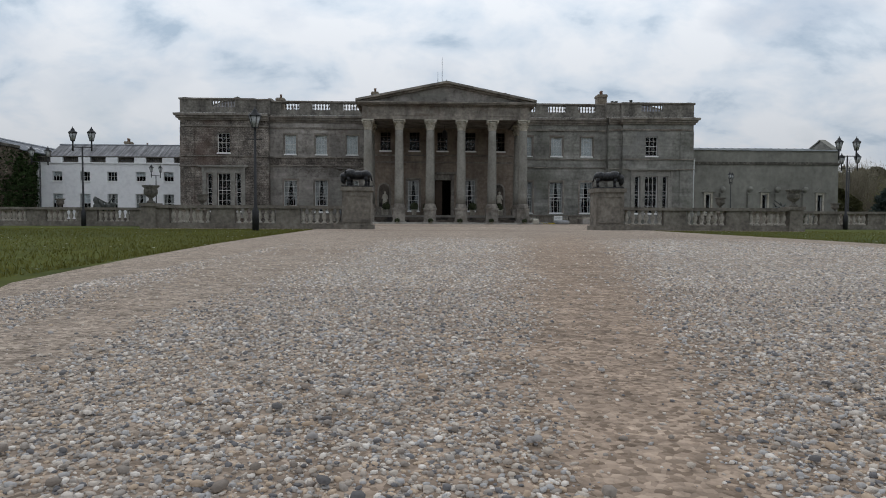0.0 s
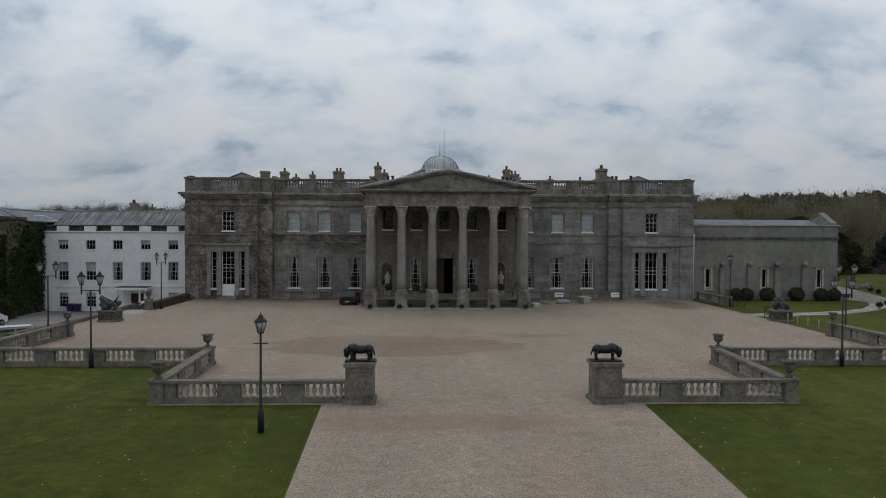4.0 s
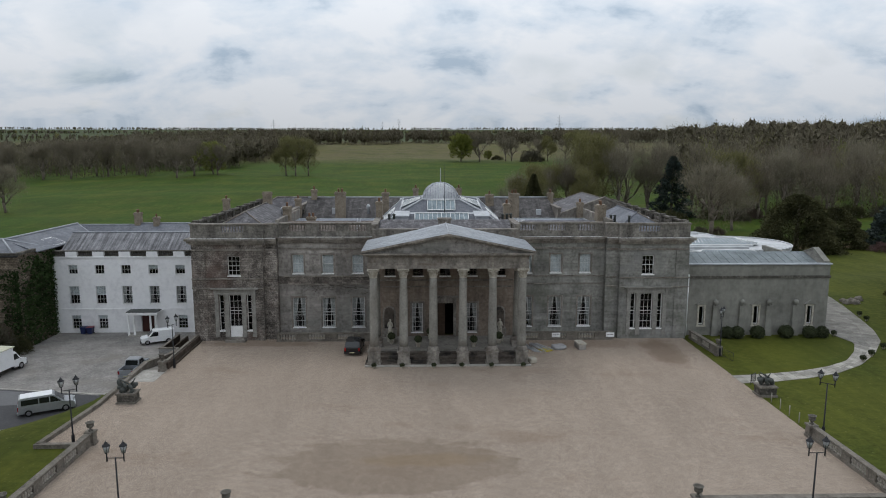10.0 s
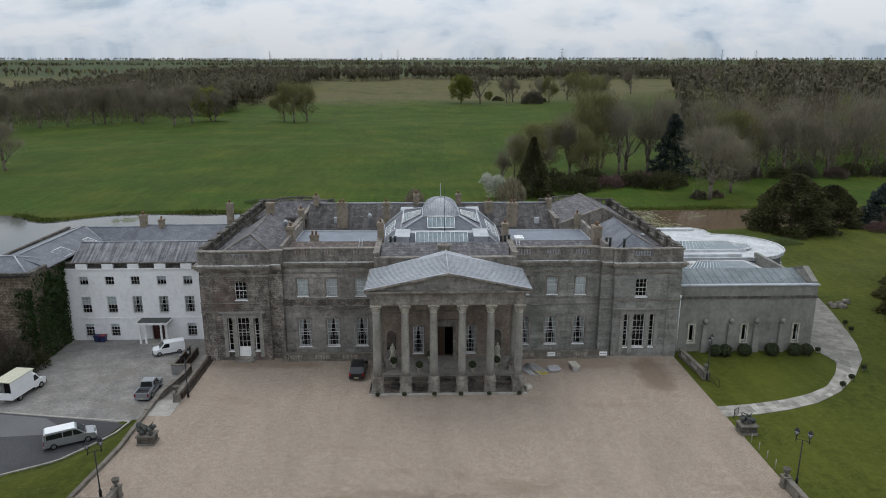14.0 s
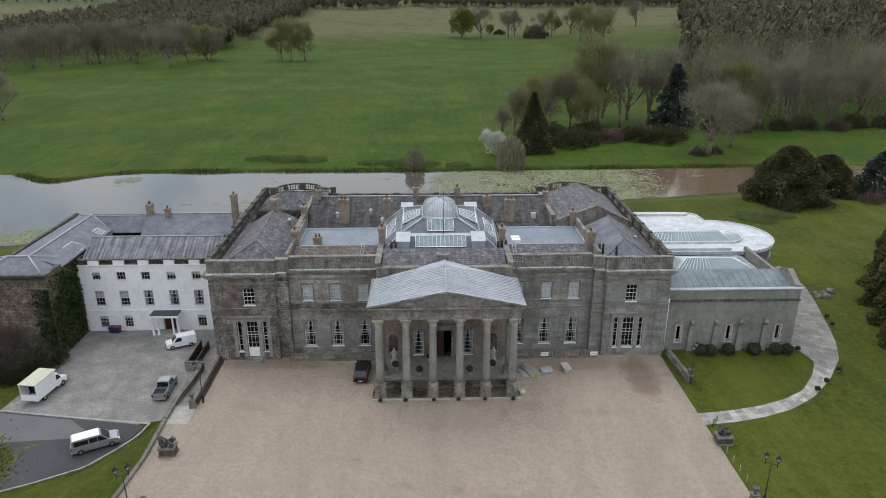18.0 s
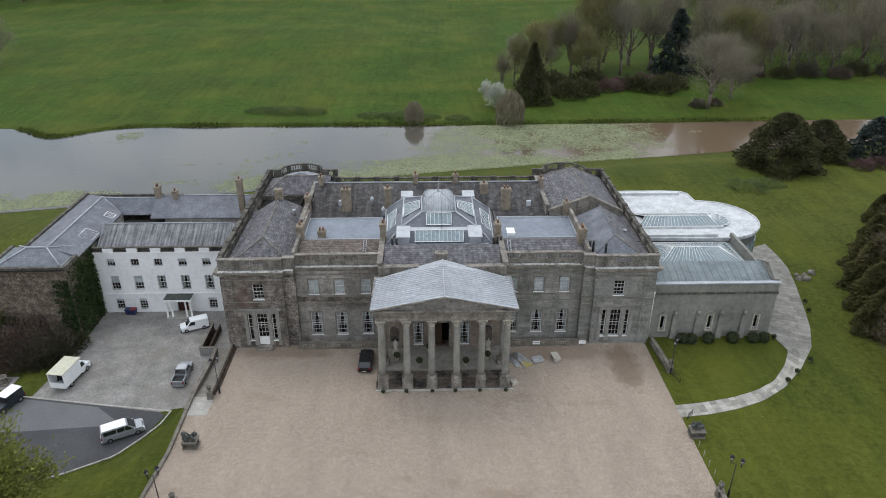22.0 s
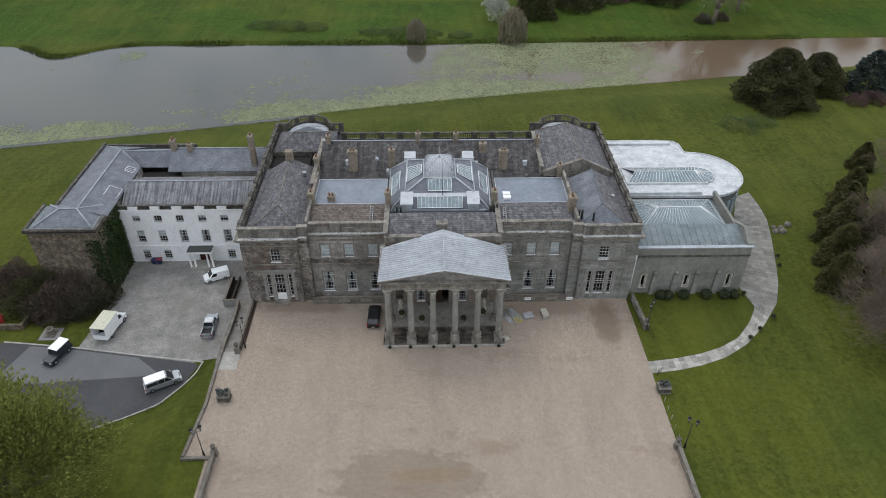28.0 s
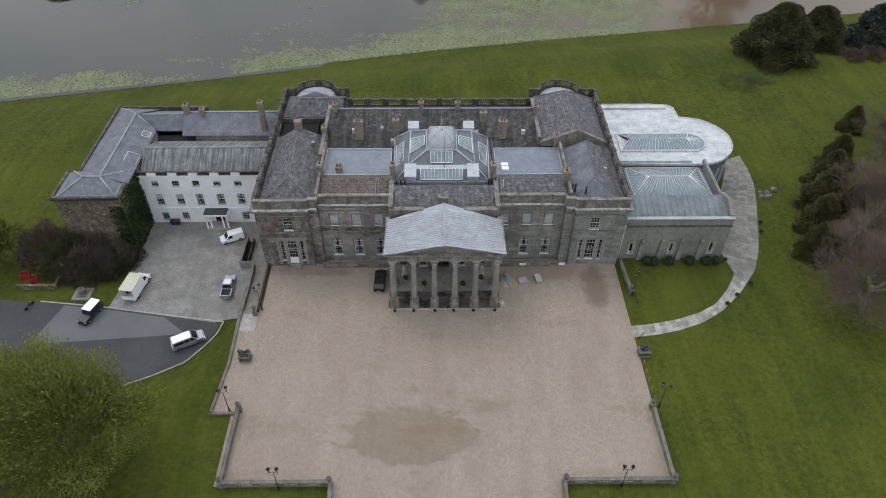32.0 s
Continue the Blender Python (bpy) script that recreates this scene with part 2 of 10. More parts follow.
# black lichen; also used where shade is painted: wing band, well walls, parapet panel
M_LICHEN_SHADE = material("black_lichen_and_shade_stone", (0.075, 0.068, 0.058), (0.028, 0.026, 0.023), (0.2, 0.185, 0.16), 0.95, 0.9, 5, 0.3, 15, contrast=0.45)
M_STONE_DARK = material("weathered_brown_stone", (0.158, 0.139, 0.122), (0.05, 0.043, 0.038), (0.31, 0.28, 0.25), 0.94, 0.9, 8, 0.7, 8, contrast=0.34)
M_TRIM = material("moulded_stone", (0.205, 0.185, 0.162), (0.095, 0.085, 0.07), (0.33, 0.305, 0.262), 0.9, 0.8, 5, 0.2, 20)
M_RENDER = material("greenish_grey_render", (0.203, 0.198, 0.175), (0.138, 0.134, 0.119), (0.262, 0.256, 0.228), 0.93, 0.3, 6, 0.2, 25)
M_WHITEWALL = material("white_limewash", (0.76, 0.755, 0.76), (0.62, 0.62, 0.63), (0.82, 0.82, 0.82), 0.85, 0.4, 5, 0.1, 15)
M_WHITE = material("white_paint", (0.78, 0.78, 0.77), (0.66, 0.66, 0.65), (0.83, 0.83, 0.82), 0.5, 1.5, 4)
M_SLATE = material("grey_slate", (0.115, 0.11, 0.117), (0.042, 0.04, 0.043), (0.24, 0.232, 0.24), 0.8, 1.6, 7, 0.5, 9, contrast=0.5)
M_SLATE_SOOT = material("sooty_slate", (0.066, 0.061, 0.06), (0.024, 0.022, 0.022), (0.15, 0.142, 0.14), 0.82, 1.2, 7, 0.5, 9, contrast=0.45)
M_SLATE_BROWN = material("mossy_brown_slate", (0.125, 0.1, 0.088), (0.05, 0.041, 0.037), (0.22, 0.19, 0.165), 0.85, 1.8, 6, 0.5, 9, contrast=0.45)
M_SLATE_BLUE = material("blue_slate", (0.14, 0.148, 0.168), (0.08, 0.085, 0.098), (0.21, 0.22, 0.245), 0.75, 0.5, 8, 0.3, 10)
M_LEAD = material("lead_sheet", (0.33, 0.345, 0.37), (0.22, 0.23, 0.25), (0.43, 0.445, 0.47), 0.6, 0.5, 6, 0.1, 6)
M_LEAD_PALE = material("pale_lead", (0.4, 0.415, 0.435), (0.27, 0.28, 0.3), (0.5, 0.515, 0.535), 0.55, 0.9, 5, 0.1, 6)
M_LEAD_FLAT = material("flat_roof_lead", (0.185, 0.205, 0.24), (0.145, 0.162, 0.19), (0.225, 0.247, 0.285), 0.6, 0.3, 5)
M_MEMBRANE = material("white_roof_membrane", (0.49, 0.5, 0.51), (0.3, 0.31, 0.32), (0.58, 0.585, 0.59), 0.6, 0.4, 6)
# near-black base colour stands in for unlit insides; also notice lettering
M_DARK = material("shade_and_print_black", (0.02, 0.018, 0.016), rough=1.0)
M_IRON = material("black_iron", (0.018, 0.018, 0.02), rough=0.5, scale=4)
M_GLASSFILL = material("lamp_glass", (0.35, 0.36, 0.36), rough=0.2, scale=3)
M_BRONZE = material("dark_bronze", (0.022, 0.022, 0.024), (0.008, 0.008, 0.009), (0.06, 0.06, 0.06), 0.45, 3, 4, 0.2, 30, metal=0.5)
M_LEADGREEN = material("dark_lead", (0.06, 0.065, 0.06), rough=0.7, scale=3)
M_BLIND = material("white_blind", (0.62, 0.62, 0.6), rough=0.9, scale=2)
M_SASH = material("weathered_sash_paint", (0.67, 0.665, 0.65), (0.5, 0.495, 0.48), (0.76, 0.755, 0.74), 0.55, 1.5, 4)
M_COLUMN = material("smooth_column_stone", (0.232, 0.222, 0.196), (0.15, 0.142, 0.124), (0.3, 0.288, 0.258), 0.9, 0.8, 6, 0.15, 20)
M_FLOOR = material("worn_portico_flags", (0.2, 0.185, 0.165), (0.12, 0.108, 0.095), (0.28, 0.262, 0.236), 0.88, 0.8, 6, 0.2, 15)
M_CURTAIN = material("pale_curtain", (0.36, 0.345, 0.32), rough=0.95, scale=3)
M_TARMAC = material("tarmac", (0.06, 0.06, 0.063), (0.045, 0.045, 0.048), (0.085, 0.085, 0.088), 0.9, 0.15, 30, 0.3, 60)
M_SETTS = material("grey_setts", (0.228, 0.216, 0.203), (0.14, 0.134, 0.126), (0.32, 0.305, 0.285), 0.9, 0.5, 14, 0.5, 8)
# dark base colour holds wet stone and the shade of risers and niches
M_DAMP_SHADE = material("damp_shaded_flags", (0.1, 0.082, 0.068), (0.045, 0.037, 0.031), (0.17, 0.145, 0.12), 0.85, 0.8, 5, 0.3, 15)
M_PAVING = material("pale_flagstones", (0.33, 0.315, 0.285), (0.2, 0.19, 0.17), (0.46, 0.44, 0.4), 0.9, 0.9, 6, 0.3, 15)
M_CHIMNEY = material("buff_chimney_stone", (0.215, 0.178, 0.135), (0.085, 0.072, 0.056), (0.31, 0.265, 0.21), 0.92, 1.4, 5)
M_POT = material("terracotta", (0.2, 0.115, 0.075), rough=0.85, scale=4)


def streaked(m, amount=0.5, sx=3.0, sy=0.25, sz=0.25, lo=0.35, hi=0.65):
    """Long runs of dirt and lichen down a surface: a noise drawn out along the slope, on the base colour."""
    n, l = m.node_tree.nodes, m.node_tree.links
    b = n["Principled BSDF"]
    src = b.inputs["Base Color"].links[0].from_socket
    g, mp, t, r, mu = n.new("ShaderNodeNewGeometry"), n.new("ShaderNodeMapping"), n.new("ShaderNodeTexNoise"), n.new("ShaderNodeValToRGB"), n.new("ShaderNodeMix")
    mp.inputs["Scale"].default_value = (sx, sy, sz)
    t.inputs["Scale"].default_value, t.inputs["Detail"].default_value, t.inputs["Roughness"].default_value = 1.0, 5, 0.6
    r.color_ramp.elements[0].position, r.color_ramp.elements[1].position = lo, hi
    r.color_ramp.elements[0].color, r.color_ramp.elements[1].color = (1 - amount, 1 - amount, 1 - amount, 1), (1 + amount * 0.6, 1 + amount * 0.6, 1 + amount * 0.6, 1)
    mu.data_type, mu.blend_type = "RGBA", "MULTIPLY"; mu.inputs["Factor"].default_value = 1.0
    l.new(g.outputs["Position"], mp.inputs[0]); l.new(mp.outputs[0], t.inputs["Vector"]); l.new(t.outputs["Fac"], r.inputs[0])
    l.new(src, mu.inputs["A"]); l.new(r.outputs[0], mu.inputs["B"]); l.new(mu.outputs["Result"], b.inputs["Base Color"])
    return m


def coursed(m, w=0.9, h=0.42, mortar=0.012, tone=0.75, spread=0.19):
    """Courses of masonry on a wall that faces along y: joints darkened and sunk a little."""
    n, l = m.node_tree.nodes, m.node_tree.links
    b = n["Principled BSDF"]
    src = b.inputs["Base Color"].links[0].from_socket
    g, sp, cb, br, mu = n.new("ShaderNodeNewGeometry"), n.new("ShaderNodeSeparateXYZ"), n.new("ShaderNodeCombineXYZ"), n.new("ShaderNodeTexBrick"), n.new("ShaderNodeMix")
    ad = n.new("ShaderNodeMath"); ad.operation = "ADD"
    l.new(g.outputs["Position"], sp.inputs[0]); l.new(sp.outputs["X"], ad.inputs[0]); l.new(sp.outputs["Y"], ad.inputs[1])
    l.new(ad.outputs[0], cb.inputs[0]); l.new(sp.outputs["Z"], cb.inputs[1]); l.new(cb.outputs[0], br.inputs["Vector"])
    br.inputs["Scale"].default_value, br.inputs["Brick Width"].default_value, br.inputs["Row Height"].default_value, br.inputs["Mortar Size"].default_value = 1.0, w, h, mortar
    br.inputs["Color1"].default_value, br.inputs["Color2"].default_value, br.inputs["Mortar"].default_value = (1 - spread, 1 - spread, 1 - spread, 1), (1 + spread, 1 + spread, 1 + spread, 1), (tone, tone, tone, 1)
    mu.data_type, mu.blend_type = "RGBA", "MULTIPLY"; mu.inputs["Factor"].default_value = 1.0
    l.new(src, mu.inputs["A"]); l.new(br.outputs["Color"], mu.inputs["B"]); l.new(mu.outputs["Result"], b.inputs["Base Color"])
    return m


def stained(m, colour, amount=0.6, sx=0.2, sy=0.2, sz=0.2, lo=0.5, hi=0.65, seed=0.0):
    """Patches of another colour (rust, algae, soot) with uneven borders."""
    n, l = m.node_tree.nodes, m.node_tree.links
    b = n["Principled BSDF"]
    src = b.inputs["Base Color"].links[0].from_socket
    g, mp, t, r, mu = n.new("ShaderNodeNewGeometry"), n.new("ShaderNodeMapping"), n.new("ShaderNodeTexNoise"), n.new("ShaderNodeMapRange"), n.new("ShaderNodeMix")
    mp.inputs["Scale"].default_value, mp.inputs["Location"].default_value = (sx, sy, sz), (seed, seed, seed)
    t.inputs["Scale"].default_value, t.inputs["Detail"].default_value, t.inputs["Roughness"].default_value = 1.0, 8, 0.65
    r.inputs["From Min"].default_value, r.inputs["From Max"].default_value, r.inputs["To Max"].default_value = lo, hi, amount
    mu.data_type = "RGBA"; mu.inputs["B"].default_value = (*colour, 1)
    l.new(g.outputs["Position"], mp.inputs[0]); l.new(mp.outputs[0], t.inputs["Vector"]); l.new(t.outputs["Fac"], r.inputs["Value"])
    l.new(r.outputs[0], mu.inputs["Factor"]); l.new(src, mu.inputs["A"]); l.new(mu.outputs["Result"], b.inputs["Base Color"])
    return m


def glass_material(name, tint=(0.9, 0.93, 0.95), gloss=0.12):
    m = bpy.data.materials.new(name)
    m.use_nodes = True
    n, l = m.node_tree.nodes, m.node_tree.links
    n.clear()
    o, t, g, mx, fr = n.new("ShaderNodeOutputMaterial"), n.new("ShaderNodeBsdfTransparent"), n.new("ShaderNodeBsdfGlossy"), n.new("ShaderNodeMixShader"), n.new("ShaderNodeFresnel")
    t.inputs[0].default_value, g.inputs["Roughness"].default_value, fr.inputs[0].default_value = (*tint, 1), 0.03, 1.28
    l.new(fr.outputs[0], mx.inputs[0]); l.new(t.outputs[0], mx.inputs[1]); l.new(g.outputs[0], mx.inputs[2]); l.new(mx.outputs[0], o.inputs[0])
    return m


M_GLASS = glass_material("window_glass")
M_GLASS_ROOF = material("roof_glass", (0.17, 0.215, 0.235), (0.11, 0.145, 0.16), (0.25, 0.3, 0.32), 0.2, 0.6, 4, spec=0.6)
M_LEAD_GREEN = material("grey_green_lead", (0.152, 0.176, 0.185), (0.088, 0.104, 0.11), (0.222, 0.248, 0.257), 0.6, 0.6, 6, 0.1, 6)
M_SLATE_STREAK = material("streaked_slate", (0.16, 0.16, 0.17), (0.08, 0.08, 0.085), (0.27, 0.27, 0.28), 0.8, 0.8, 7, 0.4, 9)
M_RUBBLE = material("brown_rubble_stone", (0.145, 0.115, 0.085), (0.06, 0.048, 0.036), (0.28, 0.235, 0.18), 0.95, 1.4, 3, 0.8, 5, contrast=0.35)
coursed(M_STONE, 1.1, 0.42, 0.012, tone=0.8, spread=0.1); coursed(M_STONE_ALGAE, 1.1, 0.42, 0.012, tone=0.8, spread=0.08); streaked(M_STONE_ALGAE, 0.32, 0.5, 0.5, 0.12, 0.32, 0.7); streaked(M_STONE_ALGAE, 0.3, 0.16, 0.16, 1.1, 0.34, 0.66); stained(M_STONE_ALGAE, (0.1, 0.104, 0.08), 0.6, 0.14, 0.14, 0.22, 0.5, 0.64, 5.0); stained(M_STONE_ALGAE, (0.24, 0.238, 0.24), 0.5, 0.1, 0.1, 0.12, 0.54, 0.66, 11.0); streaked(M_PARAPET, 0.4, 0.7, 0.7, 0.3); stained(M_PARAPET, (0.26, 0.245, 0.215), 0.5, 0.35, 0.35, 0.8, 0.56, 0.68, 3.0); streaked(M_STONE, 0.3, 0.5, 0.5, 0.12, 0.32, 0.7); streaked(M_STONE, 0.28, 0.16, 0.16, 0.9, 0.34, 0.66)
coursed(M_PORTICO_WALL, 1.1, 0.42, 0.012, tone=0.8, spread=0.08); streaked(M_PORTICO_WALL, 0.3, 0.6, 0.6, 0.15)
stained(M_DAMP_SHADE, (0.018, 0.017, 0.016), 0.85, 0.3, 0.5, 0.3, 0.5, 0.58, 5.0); coursed(M_STONE_DARK, 0.55, 0.27, 0.02, tone=0.62, spread=0.26); streaked(M_STONE_DARK, 0.4, 0.3, 0.3, 0.3)
stained(M_STONE, (0.125, 0.098, 0.08), 0.42, 0.12, 0.12, 0.4, 0.56, 0.66); stained(M_STONE, (0.165, 0.172, 0.152), 0.6, 0.1, 0.1, 0.16, 0.5, 0.66, 7.0)
stained(M_STONE_DARK, (0.1, 0.062, 0.05), 0.6, 0.2, 0.2, 0.2, 0.5, 0.65)
streaked(M_COLUMN, 0.2, 0.8, 0.8, 0.12); stained(M_COLUMN, (0.14, 0.118, 0.095), 0.5, 0.4, 0.4, 0.25, 0.54, 0.68, 2.0); streaked(M_SETTS, 0.2, 0.35, 0.35, 1.0, 0.34, 0.66); streaked(M_SETTS, 0.2, 3.2, 3.2, 1.0, 0.34, 0.66); stained(M_SETTS, (0.165, 0.145, 0.122), 0.5, 0.16, 0.22, 1.0, 0.5, 0.64, 4.0); streaked(M_TRIM, 0.4, 0.9, 0.9, 0.35); stained(M_TRIM, (0.12, 0.088, 0.068), 0.6, 0.2, 0.2, 0.5, 0.54, 0.66)
coursed(M_RUBBLE, 0.42, 0.22, 0.03, tone=0.5)
streaked(M_RENDER, 0.12, 1.2, 1.2, 0.25)
coursed(M_SLATE_SOOT, 0.4, 0.11, 0.012, tone=0.7, spread=0.2); streaked(M_SLATE_SOOT, 0.45, 1.4, 0.1, 0.1); coursed(M_SLATE_BROWN, 0.35, 0.1, 0.012, tone=0.6, spread=0.32); stained(M_SLATE, (0.3, 0.295, 0.28), 0.5, 1.6, 1.6, 1.6, 0.62, 0.7, 6.0); stained(M_SLATE_SOOT, (0.3, 0.295, 0.285), 0.45, 0.9, 0.9, 0.9, 0.63, 0.7, 8.0); coursed(M_SLATE, 0.5, 0.13, 0.012, tone=0.6, spread=0.22); coursed(M_SLATE_BLUE, 0.5, 0.13, 0.01, tone=0.85, spread=0.05); streaked(M_SLATE, 0.28, 1.8, 0.35, 0.35); streaked(M_SLATE_STREAK, 0.6, 2.6, 0.12, 0.2); streaked(M_SLATE_BLUE, 0.12, 0.8, 0.8, 0.8)
streaked(M_LEAD, 0.14, 0.5, 2.0, 0.4); streaked(M_LEAD_FLAT, 0.1, 0.5, 0.5, 0.5); streaked(M_MEMBRANE, 0.18, 0.6, 0.8, 0.5)

# ---- the ground ----
YARD_Z, WATER_Z = -3.1, -9.0


def smooth(a, b, v):
    k = min(max((v - a) / (b - a), 0.0), 1.0)
    return k * k * (3 - 2 * k)


def lerp_table(table, v):
    for (a, fa), (b, fb) in zip(table, table[1:]):
        if v <= b:
            return fa + (fb - fa) * smooth(a, b, v) if v > a else fa
    return table[-1][1]


def near_bank(x):
    return 101.5 + 0.2 * max(min(x, 400), -400) + 2.6 * math.exp(-((x - 10) / 60) ** 2)


def water_edge(x):
    """Where the near bank meets the water."""
    a, b = near_bank(x) - 40, near_bank(x)
    for _ in range(18):
        m = (a + b) / 2
        a, b = (m, b) if ground_z(x, m) > WATER_Z else (a, m)
    return a


def far_bank(x):
    return 139.0 + 0.03 * max(x, 0) - 11 * math.exp(-((x + 120) / 12) ** 2) + 0.25 * min(x + 150, 0) * (x < -150)


NORTH = [(139, -8.6), (200, -7.0), (300, -3.5), (425, 1.0), (640, 8.0), (1000, 23.0), (1500, 34.0), (2500, 62.0), (3900, 104.0), (4950, 118.0)]


KERB_Y, KERB_X = [-36, -32, -26.8, -24.9, -22.9, -20.8, -18.3, -14.9, -12.5, -9.5], [-140, -100, -61.8, -54.8, -49.3, -44.8, -40.4, -38.0, -36.7, -36.0]


def ground_z(x, y):
    """The height of the land."""
    if y < -35:
        return -0.03
    if y > far_bank(x) - 3:
        z = lerp_table(NORTH, y)
        rise = 16 * smooth(60, 330, x) * smooth(150, 420, y) * (1 - 0.9 * smooth(430, 900, y))
        z += rise - 2 * smooth(-150, -500, x) + 1.2 * math.sin(x * 0.021 + y * 0.013) * smooth(180, 300, y)
        k = smooth(far_bank(x) - 3, far_bank(x) + 1.5, y)
        return -10.5 + (z + 10.5) * k
    if y > near_bank(x) + 3:
        return -10.5
    yard = smooth(-30.15, -30.25, x) if y > -11.6 else smooth(-32.2, float(np.interp(y, KERB_Y, KERB_X)), x)
    yard *= smooth(-35.5, -32.5, y)
    z = -0.03 + (YARD_Z + 0.03) * yard
    back = -0.03 - 1.1 * smooth(34, 50, y) + (0.9 * smooth(60, 120, x) * smooth(60, 20, y))
    if y > 10:
        k = smooth(10, 40, y) if x > -31 else 1.0
        z = z * (1 - k) + k * (back if x > -31 else -3.1 * smooth(-30, -33, x) - 0.03)
    bank = near_bank(x)
    fall = smooth(bank - 44, bank - 1, y) * 0.93 + 0.07 * smooth(bank - 2, bank + 3, y)
    return z + (-10.5 - z) * fall


def spaced(*runs):
    out = []
    for a, b, step in runs:
        n = max(1, round((b - a) / step))
        out += [a + (b - a) * i / n for i in range(n)]
    return out + [runs[-1][1]]


GX = spaced((-4900, -1500, 425), (-1500, -500, 100), (-500, -160, 20), (-160, -72, 4), (-72, -32, 0.6), (-32, -30.25, 0.35), (-30.25, -30.15, 0.1), (-30.15, -29, 0.85), (-29, 75, 4),
            (75, 200, 6), (200, 500, 20), (500, 1500, 100), (1500, 4900, 425))
GY = spaced((-4900, -900, 500), (-900, -120, 60), (-120, -40, 8), (-40, -29, 1.5), (-29, -8, 0.6), (-8, 50, 1.5), (50, 148, 1.75), (148, 300, 6), (300, 700, 16), (700, 1500, 50), (1500, 4950, 230))
ground_me = bpy.data.meshes.new("ground")
ground_me.from_pydata([(x, y, ground_z(x, y)) for y in GY for x in GX], [],
                      [(j * len(GX) + i, j * len(GX) + i + 1, (j + 1) * len(GX) + i + 1, (j + 1) * len(GX) + i) for j in range(len(GY) - 1) for i in range(len(GX) - 1)])
ground_me.shade_smooth()


def grass_material():
    m = material("grass", (0.057, 0.069, 0.0112), (0.038, 0.048, 0.0084), (0.082, 0.091, 0.0175), 0.95, 0.05, 18, 0.35, 3.0, contrast=0.6, spec=0.1)
    n, l = m.node_tree.nodes, m.node_tree.links
    b = n["Principled BSDF"]
    src = b.inputs["Base Color"].links[0].from_socket
    g, sep = n.new("ShaderNodeNewGeometry"), n.new("ShaderNodeSeparateXYZ")
    l.new(g.outputs["Position"], sep.inputs[0])
    nz = n.new("ShaderNodeTexNoise"); nz.inputs["Scale"].default_value, nz.inputs["Detail"].default_value = 0.006, 4
    l.new(g.outputs["Position"], nz.inputs["Vector"])
    ad = n.new("ShaderNodeMath"); ad.operation = "MULTIPLY_ADD"; ad.inputs[1].default_value = 260
    l.new(nz.outputs["Fac"], ad.inputs[0]); l.new(sep.outputs["Y"], ad.inputs[2])
    mr = n.new("ShaderNodeMapRange"); mr.inputs["From Min"].default_value, mr.inputs["From Max"].default_value = 670, 800
    l.new(ad.outputs[0], mr.inputs["Value"])
    mx = n.new("ShaderNodeMix"); mx.data_type = "RGBA"
    mx.inputs["B"].default_value = (0.105, 0.092, 0.048, 1)     # rough pasture on the far rise
    fr = n.new("ShaderNodeMapRange"); fr.inputs["From Min"].default_value, fr.inputs["From Max"].default_value = 120, 150
    fm = n.new("ShaderNodeMix"); fm.data_type, fm.blend_type = "RGBA", "MULTIPLY"
    fm.inputs["B"].default_value = (0.63, 1.0, 0.74, 1)      # lusher spring pasture beyond the river
    l.new(sep.outputs["Y"], fr.inputs["Value"]); l.new(fr.outputs[0], fm.inputs["Factor"]); l.new(src, fm.inputs["A"])
    l.new(mr.outputs[0], mx.inputs["Factor"]); l.new(fm.outputs["Result"], mx.inputs["A"])
    fd, fx = n.new("ShaderNodeMapRange"), n.new("ShaderNodeMix"); fx.data_type = "RGBA"
    fd.inputs["From Min"].default_value, fd.inputs["From Max"].default_value = 1150, 1350
    fx.inputs["B"].default_value = (0.042, 0.058, 0.032, 1)      # deep green fields of the far country
    l.new(sep.outputs["Y"], fd.inputs["Value"]); l.new(fd.outputs[0], fx.inputs["Factor"]); l.new(mx.outputs["Result"], fx.inputs["A"])
    # mown stripes and worn patches close to the house
    sp = n.new("ShaderNodeTexNoise"); sp.inputs["Scale"].default_value, sp.inputs["Detail"].default_value, sp.inputs["Roughness"].default_value = 1.3, 9, 0.75
    l.new(g.outputs["Position"], sp.inputs["Vector"])
    r2 = n.new("ShaderNodeValToRGB")
    r2.color_ramp.elements[0].position, r2.color_ramp.elements[0].color = 0.37, (0.64, 0.68, 0.62, 1)
    r2.color_ramp.elements[1].position, r2.color_ramp.elements[1].color = 0.63, (1.32, 1.24, 1.26, 1)
    l.new(sp.outputs["Fac"], r2.inputs[0])
    mu = n.new("ShaderNodeMix"); mu.data_type, mu.blend_type = "RGBA", "MULTIPLY"; mu.inputs["Factor"].default_value = 1.0
    l.new(fx.outputs["Result"], mu.inputs["A"]); l.new(r2.outputs[0], mu.inputs["B"])
    l.new(mu.outputs["Result"], b.inputs["Base Color"])
    return m


M_GRASS = grass_material()
stained(M_GRASS, (0.086, 0.093, 0.014), 0.5, 0.035, 0.05, 0.05, 0.44, 0.62); stained(M_GRASS, (0.032, 0.05, 0.008), 0.6, 0.05, 0.03, 0.05, 0.5, 0.66, 9.0); stained(M_GRASS, (0.095, 0.11, 0.02), 0.35, 0.3, 0.4, 0.3, 0.55, 0.7, 4.0); streaked(M_GRASS, 0.14, 0.55, 0.06, 0.3, 0.35, 0.65); stained(M_GRASS, (0.17, 0.185, 0.07), 0.55, 2.6, 2.6, 2.6, 0.62, 0.7, 2.0)
ground_me.materials.append(M_GRASS)
